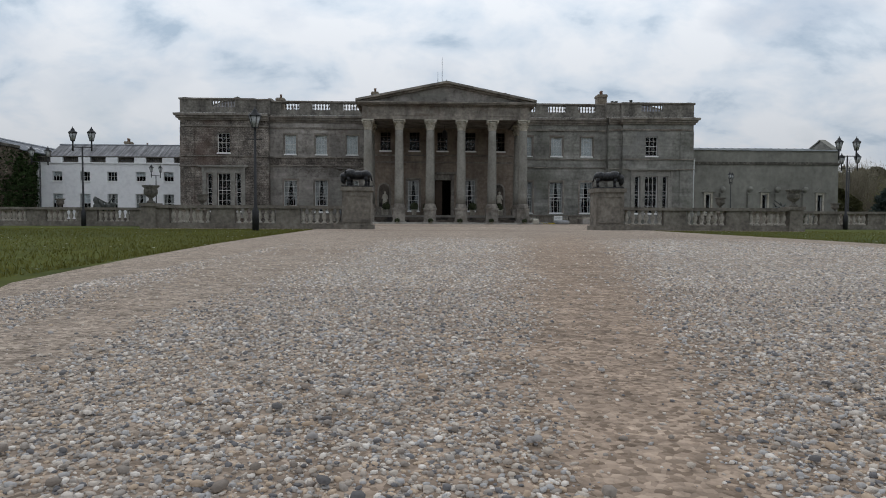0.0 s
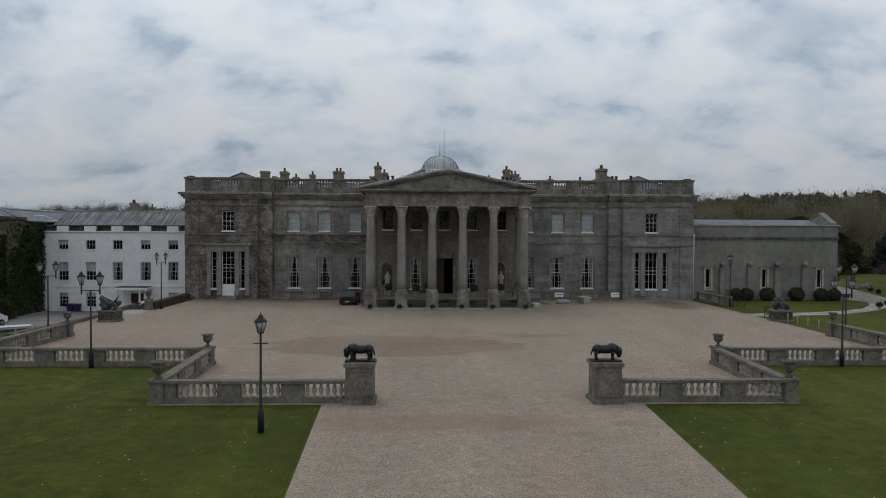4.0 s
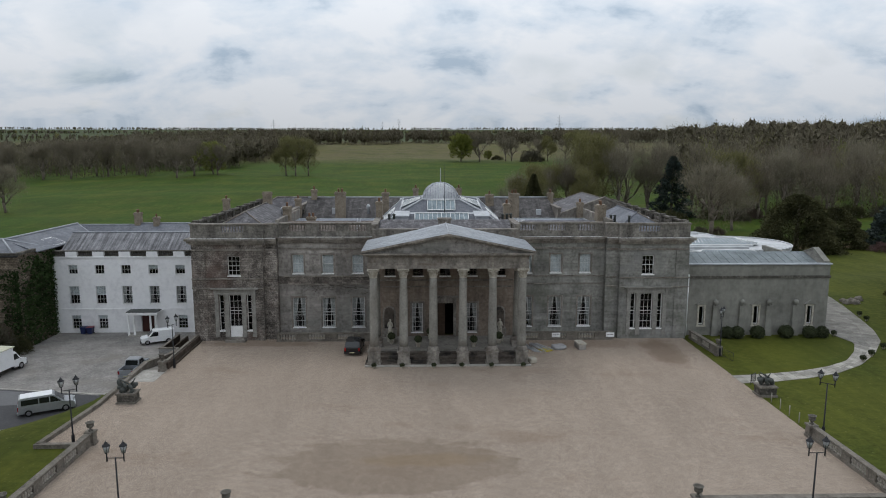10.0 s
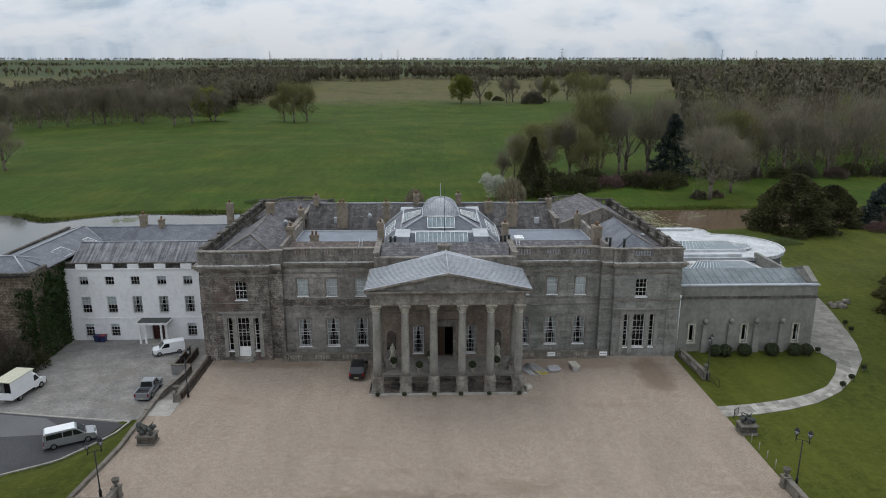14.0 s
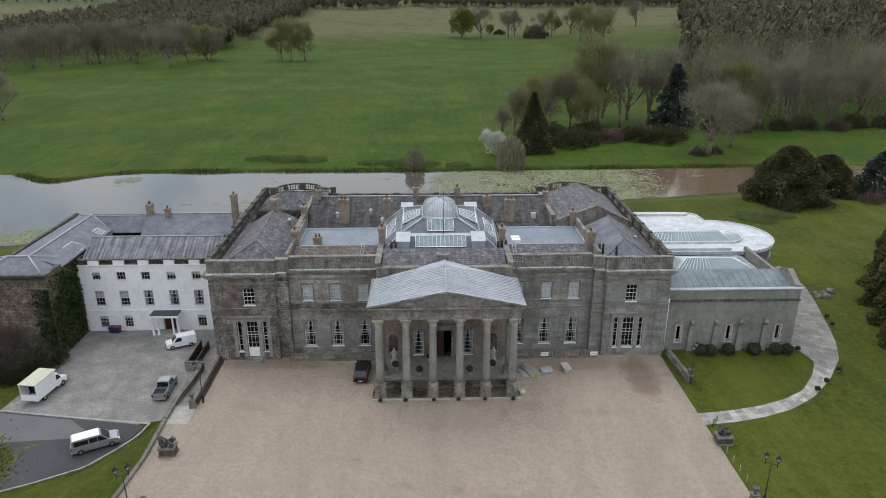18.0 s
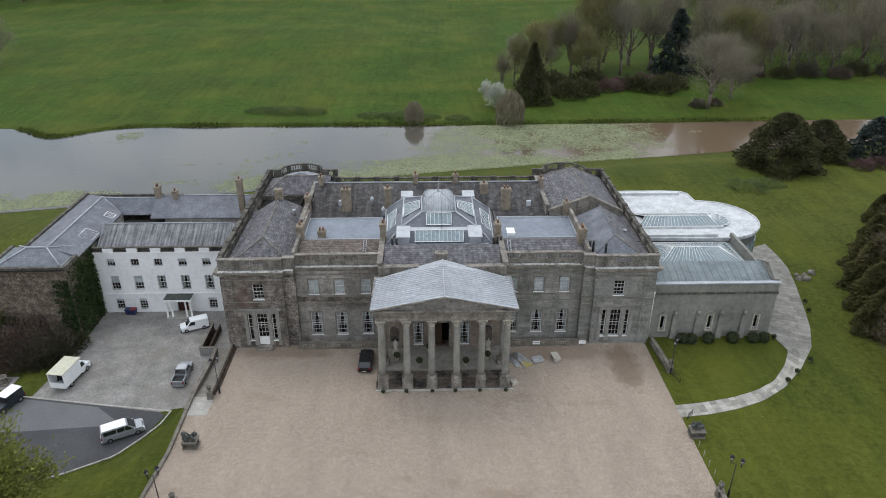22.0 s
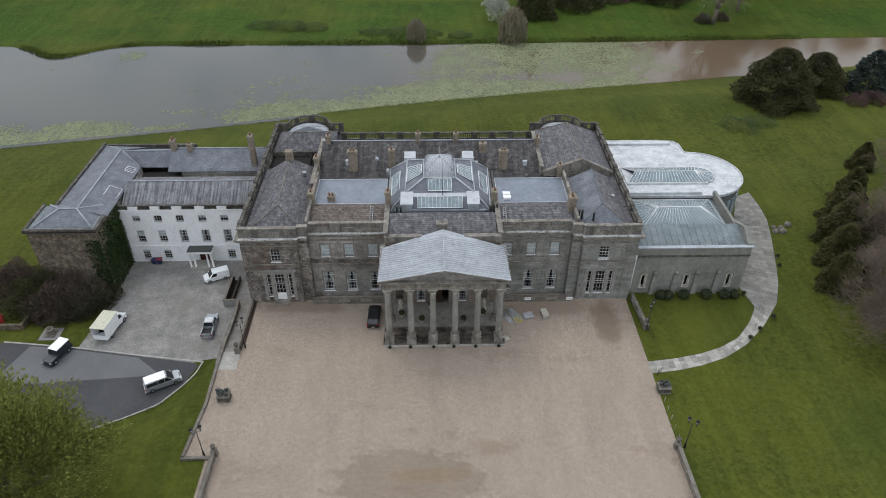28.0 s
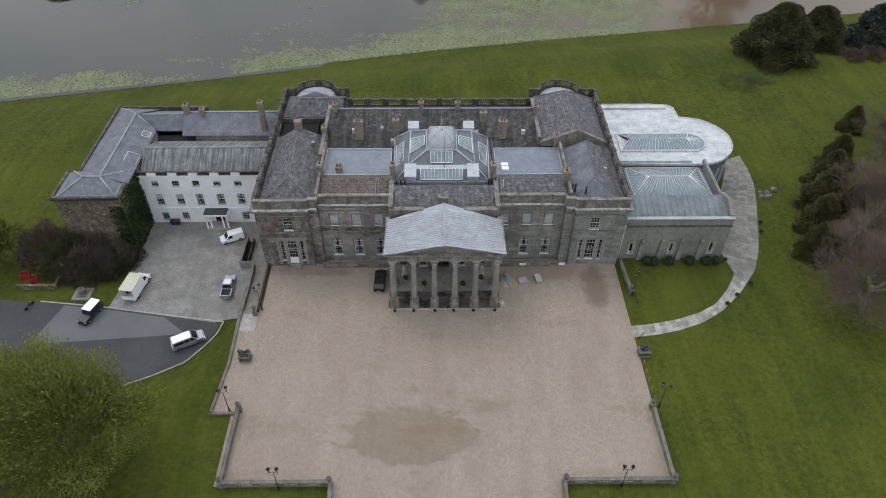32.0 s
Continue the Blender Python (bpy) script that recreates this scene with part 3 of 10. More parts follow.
ground = tagged(new("ground", ground_me), "mown green lawn and rolling pasture", "ground", kind="structure")


# ---- the river ----
def water_material():
    m = bpy.data.materials.new("river_water")
    m.use_nodes = True
    n, l = m.node_tree.nodes, m.node_tree.links
    b = n["Principled BSDF"]
    g, nz, r = n.new("ShaderNodeNewGeometry"), n.new("ShaderNodeTexNoise"), n.new("ShaderNodeValToRGB")
    sep, mr = n.new("ShaderNodeSeparateXYZ"), n.new("ShaderNodeMapRange")
    l.new(g.outputs["Position"], sep.inputs[0]); l.new(sep.outputs["X"], mr.inputs["Value"])
    mr.inputs["From Min"].default_value, mr.inputs["From Max"].default_value = -30, 70
    mx = n.new("ShaderNodeMix"); mx.data_type = "RGBA"
    mx.inputs["A"].default_value, mx.inputs["B"].default_value = (0.062, 0.062, 0.054, 1), (0.12, 0.085, 0.055, 1)   # silt brown upstream
    l.new(mr.outputs[0], mx.inputs["Factor"]); l.new(mx.outputs["Result"], b.inputs["Base Color"])
    b.inputs["Roughness"].default_value, b.inputs["IOR"].default_value = 0.08, 1.3
    nz.inputs["Scale"].default_value, nz.inputs["Detail"].default_value = 0.8, 3
    bp = n.new("ShaderNodeBump"); bp.inputs["Strength"].default_value, bp.inputs["Distance"].default_value = 0.08, 0.05
    l.new(g.outputs["Position"], nz.inputs["Vector"]); l.new(nz.outputs["Fac"], bp.inputs["Height"]); l.new(bp.outputs[0], b.inputs["Normal"])
    return m


bm = bmesh.new()
xs = [-900, -500, -300, -200, -150, -100, -50, 0, 50, 100, 200, 400, 900]
for a, b in zip(xs, xs[1:]):
    poly(bm, [(a, near_bank(a) - 16, WATER_Z), (b, near_bank(b) - 16, WATER_Z), (b, far_bank(b) + 6, WATER_Z), (a, far_bank(a) + 6, WATER_Z)])
bmesh.ops.remove_doubles(bm, verts=bm.verts, dist=0.01)
water = tagged(part("water", bm, water_material()), "calm grey-brown river water behind the house", "water", kind="structure")


# ---- gravel forecourt and drive ----
def gravel_material():
    m = material("gravel", (0.345, 0.284, 0.228), (0.307, 0.249, 0.197), (0.384, 0.321, 0.262), 0.95, 1.3, 14, 0.0, contrast=0.5, spec=0.15)
    streaked(m, 0.1, 0.16, 0.05, 1.0, 0.3, 0.7); streaked(m, 0.06, 0.45, 0.1, 1.0, 0.3, 0.7); streaked(m, 0.38, 10.0, 10.0, 1.0, 0.3, 0.7); streaked(m, 0.17, 2.2, 2.2, 1.0, 0.3, 0.7)
    n, l = m.node_tree.nodes, m.node_tree.links
    b = n["Principled BSDF"]
    src = b.inputs["Base Color"].links[0].from_socket
    g = n.new("ShaderNodeNewGeometry")
    vo = n.new("ShaderNodeTexVoronoi"); vo.inputs["Scale"].default_value = 62
    l.new(g.outputs["Position"], vo.inputs["Vector"])
    hs = n.new("ShaderNodeValToRGB")                      # stones of many tones
    hs.color_ramp.elements[0].color, hs.color_ramp.elements[1].color = (0.45, 0.42, 0.4, 1), (1.5, 1.5, 1.52, 1)
    sx = n.new("ShaderNodeSeparateColor"); l.new(vo.outputs["Color"], sx.inputs[0]); l.new(sx.outputs[0], hs.inputs[0])
    mu = n.new("ShaderNodeMix"); mu.data_type, mu.blend_type = "RGBA", "MULTIPLY"; mu.inputs["Factor"].default_value = 0.8
    l.new(src, mu.inputs["A"]); l.new(hs.outputs[0], mu.inputs["B"])
    # damp brown stain in the middle of the court, an uneven patch
    sep = n.new("ShaderNodeSeparateXYZ"); l.new(g.outputs["Position"], sep.inputs[0])
    nz = n.new("ShaderNodeTexNoise"); nz.inputs["Scale"].default_value, nz.inputs["Detail"].default_value = 0.45, 9
    nz.inputs["Roughness"].default_value = 0.68
    mpn = n.new("ShaderNodeMapping"); mpn.inputs["Scale"].default_value = (0.9, 1.7, 1.0)
    l.new(g.outputs["Position"], mpn.inputs[0]); l.new(mpn.outputs[0], nz.inputs["Vector"])
    ex = n.new("ShaderNodeMath"); ex.operation = "MULTIPLY_ADD"; ex.inputs[1].default_value, ex.inputs[2].default_value = 1 / 10.4, 5.0 / 10.4
    ey = n.new("ShaderNodeMath"); ey.operation = "MULTIPLY_ADD"; ey.inputs[1].default_value, ey.inputs[2].default_value = 1 / 5.2, 33.2 / 5.2
    l.new(sep.outputs["X"], ex.inputs[0]); l.new(sep.outputs["Y"], ey.inputs[0])
    cx = n.new("ShaderNodeCombineXYZ"); l.new(ex.outputs[0], cx.inputs[0]); l.new(ey.outputs[0], cx.inputs[1])
    ln = n.new("ShaderNodeVectorMath"); ln.operation = "LENGTH"; l.new(cx.outputs[0], ln.inputs[0])
    ws = n.new("ShaderNodeMath"); ws.operation = "MULTIPLY_ADD"; ws.inputs[1].default_value = -1.5
    l.new(nz.outputs["Fac"], ws.inputs[0]); l.new(ln.outputs["Value"], ws.inputs[2])
    st = n.new("ShaderNodeMapRange"); st.inputs["From Min"].default_value, st.inputs["From Max"].default_value = 0.02, 0.2
    st.inputs["To Min"].default_value, st.inputs["To Max"].default_value = 0.35, 0.0
    l.new(ws.outputs[0], st.inputs["Value"])
    dm = n.new("ShaderNodeMix"); dm.data_type = "RGBA"; dm.inputs["B"].default_value = (0.12, 0.085, 0.055, 1)
    l.new(st.outputs[0], dm.inputs["Factor"]); l.new(mu.outputs["Result"], dm.inputs["A"])
    # bare sandy wheel track towards the start of the drive
    tx = n.new("ShaderNodeMath"); tx.operation = "MULTIPLY_ADD"; tx.inputs[1].default_value, tx.inputs[2].default_value = -0.2, -15.9 + 2.15
    l.new(sep.outputs["Y"], tx.inputs[0])
    td = n.new("ShaderNodeMath"); td.operation = "ADD"; l.new(sep.outputs["X"], td.inputs[0]); l.new(tx.outputs[0], td.inputs[1])
    ta = n.new("ShaderNodeMath"); ta.operation = "ABSOLUTE"; l.new(td.outputs[0], ta.inputs[0])
    tw = n.new("ShaderNodeMapRange"); tw.inputs["From Min"].default_value, tw.inputs["From Max"].default_value = 0.1, 1.6
    tw.inputs["To Min"].default_value, tw.inputs["To Max"].default_value = 0.75, 0.0
    l.new(ta.outputs[0], tw.inputs["Value"])
    ty = n.new("ShaderNodeMapRange"); ty.inputs["From Min"].default_value, ty.inputs["From Max"].default_value = -70, -55
    ty.inputs["To Min"].default_value, ty.inputs["To Max"].default_value = 1.0, 0.0
    l.new(sep.outputs["Y"], ty.inputs["Value"])
    tf = n.new("ShaderNodeMath"); tf.operation = "MULTIPLY"; l.new(tw.outputs[0], tf.inputs[0]); l.new(ty.outputs[0], tf.inputs[1])
    tm = n.new("ShaderNodeMix"); tm.data_type, tm.blend_type = "RGBA", "MULTIPLY"; tm.inputs["B"].default_value = (0.92, 0.83, 0.76, 1)
    l.new(tf.outputs[0], tm.inputs["Factor"]); l.new(dm.outputs["Result"], tm.inputs["A"]); l.new(tm.outputs["Result"], b.inputs["Base Color"])
    bp = n.new("ShaderNodeBump"); bp.inputs["Strength"].default_value, bp.inputs["Distance"].default_value = 0.5, 0.02
    l.new(vo.outputs["Distance"], bp.inputs["Height"]); bp.invert = True
    l.new(bp.outputs[0], b.inputs["Normal"])
    return m


M_GRAVEL = gravel_material()
stained(M_GRAVEL, (0.17, 0.115, 0.078), 0.45, 0.09, 0.2, 1.0, 0.56, 0.7, 3.0)


def ellipse_stain(m, cx, cy, rx, ry, colour, amount, ragged=1.4, scale=0.5):
    """Mud or damp on the ground round one spot, ragged at its edge."""
    n, l = m.node_tree.nodes, m.node_tree.links
    b = n["Principled BSDF"]
    src = b.inputs["Base Color"].links[0].from_socket
    g, mp, ln, nz, ws, st, mx = n.new("ShaderNodeNewGeometry"), n.new("ShaderNodeMapping"), n.new("ShaderNodeVectorMath"), n.new("ShaderNodeTexNoise"), n.new("ShaderNodeMath"), n.new("ShaderNodeMapRange"), n.new("ShaderNodeMix")
    mp.inputs["Location"].default_value, mp.inputs["Scale"].default_value = (-cx / rx, -cy / ry, 0), (1 / rx, 1 / ry, 0)
    ln.operation, ws.operation, ws.inputs[1].default_value, mx.data_type = "LENGTH", "MULTIPLY_ADD", -ragged, "RGBA"
    nz.inputs["Scale"].default_value, nz.inputs["Detail"].default_value, nz.inputs["Roughness"].default_value = scale, 8, 0.65
    st.inputs["From Min"].default_value, st.inputs["From Max"].default_value, st.inputs["To Min"].default_value, st.inputs["To Max"].default_value = -0.1, 0.35, amount, 0.0
    mx.inputs["B"].default_value = (*colour, 1)
    l.new(g.outputs["Position"], mp.inputs[0]); l.new(mp.outputs[0], ln.inputs[0]); l.new(g.outputs["Position"], nz.inputs["Vector"])
    l.new(nz.outputs["Fac"], ws.inputs[0]); l.new(ln.outputs["Value"], ws.inputs[2]); l.new(ws.outputs[0], st.inputs["Value"])
    l.new(st.outputs[0], mx.inputs["Factor"]); l.new(src, mx.inputs["A"]); l.new(mx.outputs["Result"], b.inputs["Base Color"])


ellipse_stain(M_GRAVEL, 25.3, -5.5, 2.4, 6.0, (0.14, 0.095, 0.065), 0.6)
ellipse_stain(M_GRAVEL, -2.2, -32.6, 5.5, 1.3, (0.2, 0.13, 0.06), 0.32)
ellipse_stain(M_GRAVEL, 17.0, -2.2, 9.0, 2.2, (0.2, 0.145, 0.105), 0.5)
ellipse_stain(M_GRAVEL, -22.0, -1.2, 9.0, 1.8, (0.16, 0.115, 0.082), 0.55)
ellipse_stain(M_GRAVEL, -3.0, -53.0, 8.0, 1.6, (0.2, 0.15, 0.11), 0.45)
bm = bmesh.new()
box(bm, -30.4, 29.6, -40.6, 0.9, -0.2, 0.0)
prism(bm, [(-33.2, -29.5), (-30.4, -29.5), (-30.4, -13.8), (-32.5, -13.8), (-32.5, -21.0)], -0.2, 0.0)
box(bm, -20.4, 20.4, 0.9, 1.3, -0.2, 0.0)
gravel = tagged(part("gravel_forecourt", bm, M_GRAVEL), "wide pale gravel forecourt and drive with a damp brown stain", "gravel", kind="structure")
bm = bmesh.new()
box(bm, -15.1, 15.1, -49.9, -40.6, -0.2, 0.0)
tagged(part("gravel_apron", bm, M_GRAVEL), "pale gravel between the gate balustrades", "gravel", kind="structure")
DRIVE = [(-49.9, -7.2, 7.7), (-54, -7.0, 7.5), (-64, -6.5, 7.0), (-68, -6.28, 6.7), (-73.5, -5.75, 6.35), (-76, -5.4, 6.25), (-77, -5.0, 6.2), (-110, -5.0, 6.0), (-260, -5.0, 6.0)]
bm = bmesh.new()
for (ya, la, ra), (yb, lb, rb_) in zip(DRIVE, DRIVE[1:]):
    prism(bm, [(lb, yb), (rb_, yb), (ra, ya), (la, ya)], -0.2, 0.0)
drive = tagged(part("gravel_drive", bm, M_GRAVEL, weld=True), "straight pale gravel drive with worn wheel tracks", "gravel", kind="structure")

# ---- the mansion ----
mansion = thing("mansion", "large grey stone country house with six-column portico and slate roofs", "house")


def sash_window(parent, cx, y, z0, z1, w, cols, rows, blind=None, curtains=False, sill_label="white sill", sill=True, name="window", mat=None, label="white painted sash window"):
    """A glazed sash set back in its opening: frame, bars, pane, sill and what hangs behind it."""
    win = part(name, bm_frame(cx, y, z0, z1, w), mat or M_SASH, parent, label)
    glazing_bars(win, mat or M_SASH, cx, y, z0, z1, w, cols, rows)
    gl = part("pane", bm_box(cx - w / 2 + 0.03, cx + w / 2 - 0.03, y + 0.02, y + 0.032, z0 + 0.03, z1 - 0.03), M_GLASS, win, "clear window glass")
    gl.visible_shadow = False
    if sill:
        part("sill", bm_box(cx - w / 2 - 0.08, cx + w / 2 + 0.08, y - 0.3, y - 0.05, z0 - 0.14, z0), M_WHITE, win, sill_label)
    if blind is not None:
        bm = bmesh.new()
        box(bm, cx - w / 2 + 0.04, cx + w / 2 - 0.04, y + 0.12, y + 0.14, z1 - (z1 - z0) * blind, z1 - 0.02)
        part("blind", bm, M_BLIND, win, "drawn white roller blind")
    if curtains:
        for side in (-1, 1):
            bm = bmesh.new()
            cols_n, prev = 7, None
            for j in range(9):
                zz = z1 - (z1 - z0) * j / 8
                wide = w * (0.46 - 0.30 * min(j / 6.0, 1.0) + (0.04 if j > 6 else 0))
                row = []
                for i in range(cols_n):
                    u = i / (cols_n - 1)
                    row.append(bm.verts.new((cx + side * (w / 2 - 0.03 - wide * u), y + 0.14 + 0.03 * (i % 2), zz)))
                if prev:
                    for i in range(cols_n - 1):
                        bm.faces.new((prev[i], prev[i + 1], row[i + 1], row[i]))
                prev = row
            part("curtain", bm, M_CURTAIN, win, "pale tied-back curtain")
    return win


def bm_frame(cx, y, z0, z1, w, t=0.06):
    """The outer frame of a window, one closed ring."""
    bm = bmesh.new()
    a, b = cx - w / 2, cx + w / 2
    outer, inner = ((a, z0), (b, z0), (b, z1), (a, z1)), ((a + t, z0 + t), (b - t, z0 + t), (b - t, z1 - t), (a + t, z1 - t))
    v = [[bm.verts.new((x, yy, z)) for x, z in loop] for yy in (y - 0.03, y + 0.06) for loop in (outer, inner)]
    for i in range(4):
        j = (i + 1) % 4
        for p, q in ((0, 1), (1, 3), (3, 2), (2, 0)):
            bm.faces.new((v[p][i], v[p][j], v[q][j], v[q][i]))
    return bm


def glazing_bars(win, mat, cx, y, z0, z1, w, cols, rows, t=0.06, bar=0.027):
    """Each bar of a sash, and its meeting rail, as a part of the window."""
    a, b, zm = cx - w / 2, cx + w / 2, (z0 + z1) / 2
    if rows > 2:
        part("meeting_rail", bm_box(a + t, b - t, y - 0.025, y + 0.055, zm - 0.03, zm + 0.03), mat, win)
    for i in range(1, cols):
        x = a + (b - a) * i / cols
        part("glazing_bar", bm_box(x - bar / 2, x + bar / 2, y - 0.012, y + 0.045, z0 + t, z1 - t), mat, win)
    for j in range(1, rows):
        z = z0 + (z1 - z0) * j / rows
        if not (rows > 2 and abs(z - zm) < 0.05):
            part("glazing_bar", bm_box(a + t, b - t, y - 0.01, y + 0.043, z - bar / 2, z + bar / 2), mat, win)


def moulded(bm, x0, x1, y_face, z0, z1, out, back=0.3):
    """A cornice run along x: three steps growing outwards towards the top."""
    h = z1 - z0
    for k, (a, b) in enumerate(((0, 0.35), (0.35, 0.7), (0.7, 1.0))):
        o = out * (0.35, 0.7, 1.0)[k]
        box(bm, x0 - (o if x0 < x1 else 0), x1 + o, y_face - o, y_face + back, z0 + h * a, z0 + h * b)


BALUSTER = [(0.10, 0), (0.10, 0.07), (0.055, 0.10), (0.05, 0.15), (0.10, 0.30), (0.105, 0.36), (0.06, 0.52), (0.045, 0.60), (0.09, 0.64), (0.09, 0.70)]


def baluster_mesh(height, k=1.0, seg=8, mat=None):
    bm = bmesh.new()
    turned(bm, [(r * k, z * height / 0.70) for r, z in BALUSTER], seg)
    return mesh_of("baluster", bm, mat or M_TRIM)


WALL_T, PAV, MID, CEN = 0.55, 0.0, 1.3, -1.7
FRONT_UP, FRONT_LOW = (8.13, 10.42), (1.32, 5.04)
MIDX, PAVX = (10.42, 14.08, 17.73), 25.2
FRONT_X = -0.35     # the long front is centred a little to one side of the portico

# front walls
front_from = len(mansion.children)
for s in (-1, 1):
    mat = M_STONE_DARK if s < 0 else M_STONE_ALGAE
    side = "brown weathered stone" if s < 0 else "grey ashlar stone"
    pav_up = (s * PAVX - 0.72, s * PAVX + 0.72, 8.12, 10.42)
    base = 0.45 if s < 0 else 1.3
    tri = [(s * PAVX - 0.75, s * PAVX + 0.75, base, 5.7), (s * PAVX - 1.95, s * PAVX - 1.4, 1.3, 5.7), (s * PAVX + 1.4, s * PAVX + 1.95, 1.3, 5.7)]
    bm = bmesh.new()
    x0, x1 = sorted((s * 21.7, s * 30.2))
    walled(bm, x0, x1, -0.6 if s > 0 else -3.4, 12.6, PAV, PAV + WALL_T, [pav_up, *tri])
    x0, x1 = sorted((s * 20.1, s * 21.7))
    box(bm, x0, x1, PAV + 0.45, PAV + 1.4, -0.6, 12.6)
    part("pavilion_wall", bm, mat, mansion, side, weld=True)
    # side wall and inner return
    bm = bmesh.new()
    box(bm, *sorted((s * 30.2, s * 29.6)), PAV + WALL_T, 33.5, -3.6, 12.6)
    part("side_wall", bm, mat, mansion, side)
    bm = bmesh.new()
    x0, x1 = sorted((s * 8.6, s * 20.1))
    walled(bm, x0, x1, -0.6, 12.6, MID, MID + WALL_T, [(s * x - 0.68, s * x + 0.68, *FRONT_UP) for x in MIDX] + [(s * x - 0.78, s * x + 0.78, *FRONT_LOW) for x in MIDX])
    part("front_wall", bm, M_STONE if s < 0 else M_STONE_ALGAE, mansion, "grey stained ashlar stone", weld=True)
    # corner strips and the frame round the pavilion face
    bm = bmesh.new()
    for a, b in ((21.72, 22.35), (28.6, 30.22)):
        box(bm, *sorted((s * a, s * b)), PAV - 0.1, PAV - 0.002, -0.2, 11.0)
    box(bm, *sorted((s * 20.12, s * 21.4)), PAV + 0.38, PAV + 0.447, -0.2, 11.0)
    pieces("corner_strip", bm, mat, mansion)
    # a slightly raised band between two fillets, under the upper windows
    bm = bmesh.new()
    for x0, x1, y, zb, zt in ((21.72, 30.24, PAV - 0.1, 6.5, 7.74), (20.1, 21.4, PAV + 0.37, 6.55, 7.74), (8.7, 20.1, MID, 6.72, 7.76)):
        a, b = sorted((s * x0, s * x1))
        box(bm, a, b, y - 0.05, y - 0.003, zb + 0.1, zt - 0.08)
    pieces("wall_band", bm, mat, mansion)
    bm = bmesh.new()
    for x0, x1, y, zb, zt in ((21.72, 30.28, PAV - 0.1, 6.5, 7.74), (20.1, 21.4, PAV + 0.37, 6.55, 7.74), (8.7, 20.1, MID, 6.72, 7.76)):
        a, b = sorted((s * x0, s * x1))
        box(bm, a, b, y - 0.13, y - 0.003, zb, zb + 0.1); box(bm, a, b, y - 0.17, y - 0.003, zt - 0.08, zt + 0.05)
    pieces("string_course", bm, M_TRIM, mansion)
    # architrave line and main cornice
    bm = bmesh.new()
    for x0, x1, y in ((21.5, 30.2, PAV), (20.1, 21.5, PAV + 0.42), (8.6, 20.1, MID)):
        a, b = sorted((s * x0, s * x1))
        box(bm, a, b, y - 0.12, y - 0.004, 11.12, 11.32)
    pieces("architrave", bm, M_TRIM, mansion)
    bm = bmesh.new()
    for x0, x1, y, o in ((21.4, 30.2, PAV, 0.62), (20.1, 21.4, PAV + 0.42, 0.6), (8.4, 20.1, MID, 0.55)):
        a, b = sorted((s * x0, s * x1))
        h = 0.75
        for k, (p, q) in enumerate(((0, 0.3), (0.3, 0.66), (0.66, 1.0))):
            oo = o * (0.3, 0.65, 1.0)[k]
            outer = oo if x0 > 21 else 0.0
            box(bm, a - (outer if s < 0 else 0), b + (outer if s > 0 else 0), y - oo, y + 0.25, 11.87 + h * p, 11.87 + h * q)
    for k, (p, q) in enumerate(((0, 0.3), (0.3, 0.66), (0.66, 1.0))):
        oo = 0.62 * (0.3, 0.65, 1.0)[k]
        box(bm, *sorted((s * 30.0, s * (30.2 + oo))), 0.25, 33.5, 11.87 + 0.75 * p, 11.87 + 0.75 * q)
    pieces("cornice", bm, M_TRIM, mansion, "weathered projecting stone cornice")
    # bleached weathering on top of the cornice
    bm = bmesh.new()
    for x0, x1, y, o in ((21.4, 30.2, PAV, 0.6), (20.1, 21.4, PAV + 0.42, 0.58), (8.6, 20.1, MID, 0.53)):
        a, b = sorted((s * x0, s * x1))
        box(bm, a, b, y - o, y - 0.052, 12.622, 12.66)
    pieces("cornice_weathering", bm, M_BLEACHED, mansion, "pale bleached lead on the cornice")
    # parapet with pierced panels
    bm = bmesh.new()
    pan = [(x * s - 1.05, x * s + 1.05, 13.35, 14.1) for x in MIDX]
    a, b = sorted((s * 8.4, s * 19.9))
    walled(bm, a, b, 12.62, 14.22, MID - 0.05, MID + 0.4, pan)
    a, b = sorted((s * 21.5, s * 30.2))
    walled(bm, a, b, 12.62, 14.24, PAV - 0.05, PAV + 0.4, [(s * PAVX - 1.3, s * PAVX + 1.3, 13.35, 14.1)])
    a, b = sorted((s * 19.9, s * 21.5))
    box(bm, a, b, PAV + 0.3, PAV + 0.85, 12.62, 14.24)
    box(bm, *sorted((s * 19.9, s * 20.35)), PAV + 0.85, MID + 0.4, 12.62, 14.24)
    part("parapet", bm, M_PARAPET, mansion, weld=True)
    bm = bmesh.new()
    box(bm, *sorted((s * 8.4, s * 19.85)), MID - 0.15, MID + 0.5, 14.222, 14.4)
    box(bm, *sorted((s * 21.5, s * 30.32)), PAV - 0.15, PAV + 0.5, 14.242, 14.42)
    box(bm, *sorted((s * 19.85, s * 21.5)), PAV + 0.22, PAV + 0.95, 14.242, 14.42)
    pieces("coping", bm, M_TRIM, mansion)
    rb = part("roof_balustrade", bm_box(*sorted((s * 8.6, s * 19.8)), MID + 0.05, MID + 0.3, 13.3, 13.36), M_TRIM, mansion)
    me = baluster_mesh(0.75, 1.1, 7)
    for x in MIDX:
        for i in range(6):
            part("baluster", me, None, rb, at=(s * x - 0.875 + 0.35 * i, MID + 0.18, 13.355))
    for i in range(7):
        part("baluster", me, None, rb, at=(s * PAVX - 1.05 + 0.35 * i, PAV + 0.18, 13.355))
    # windows
    for x in MIDX:
        sash_window(mansion, s * x, MID + 0.22, *FRONT_UP, 1.36, 4, 4, blind=0.97)
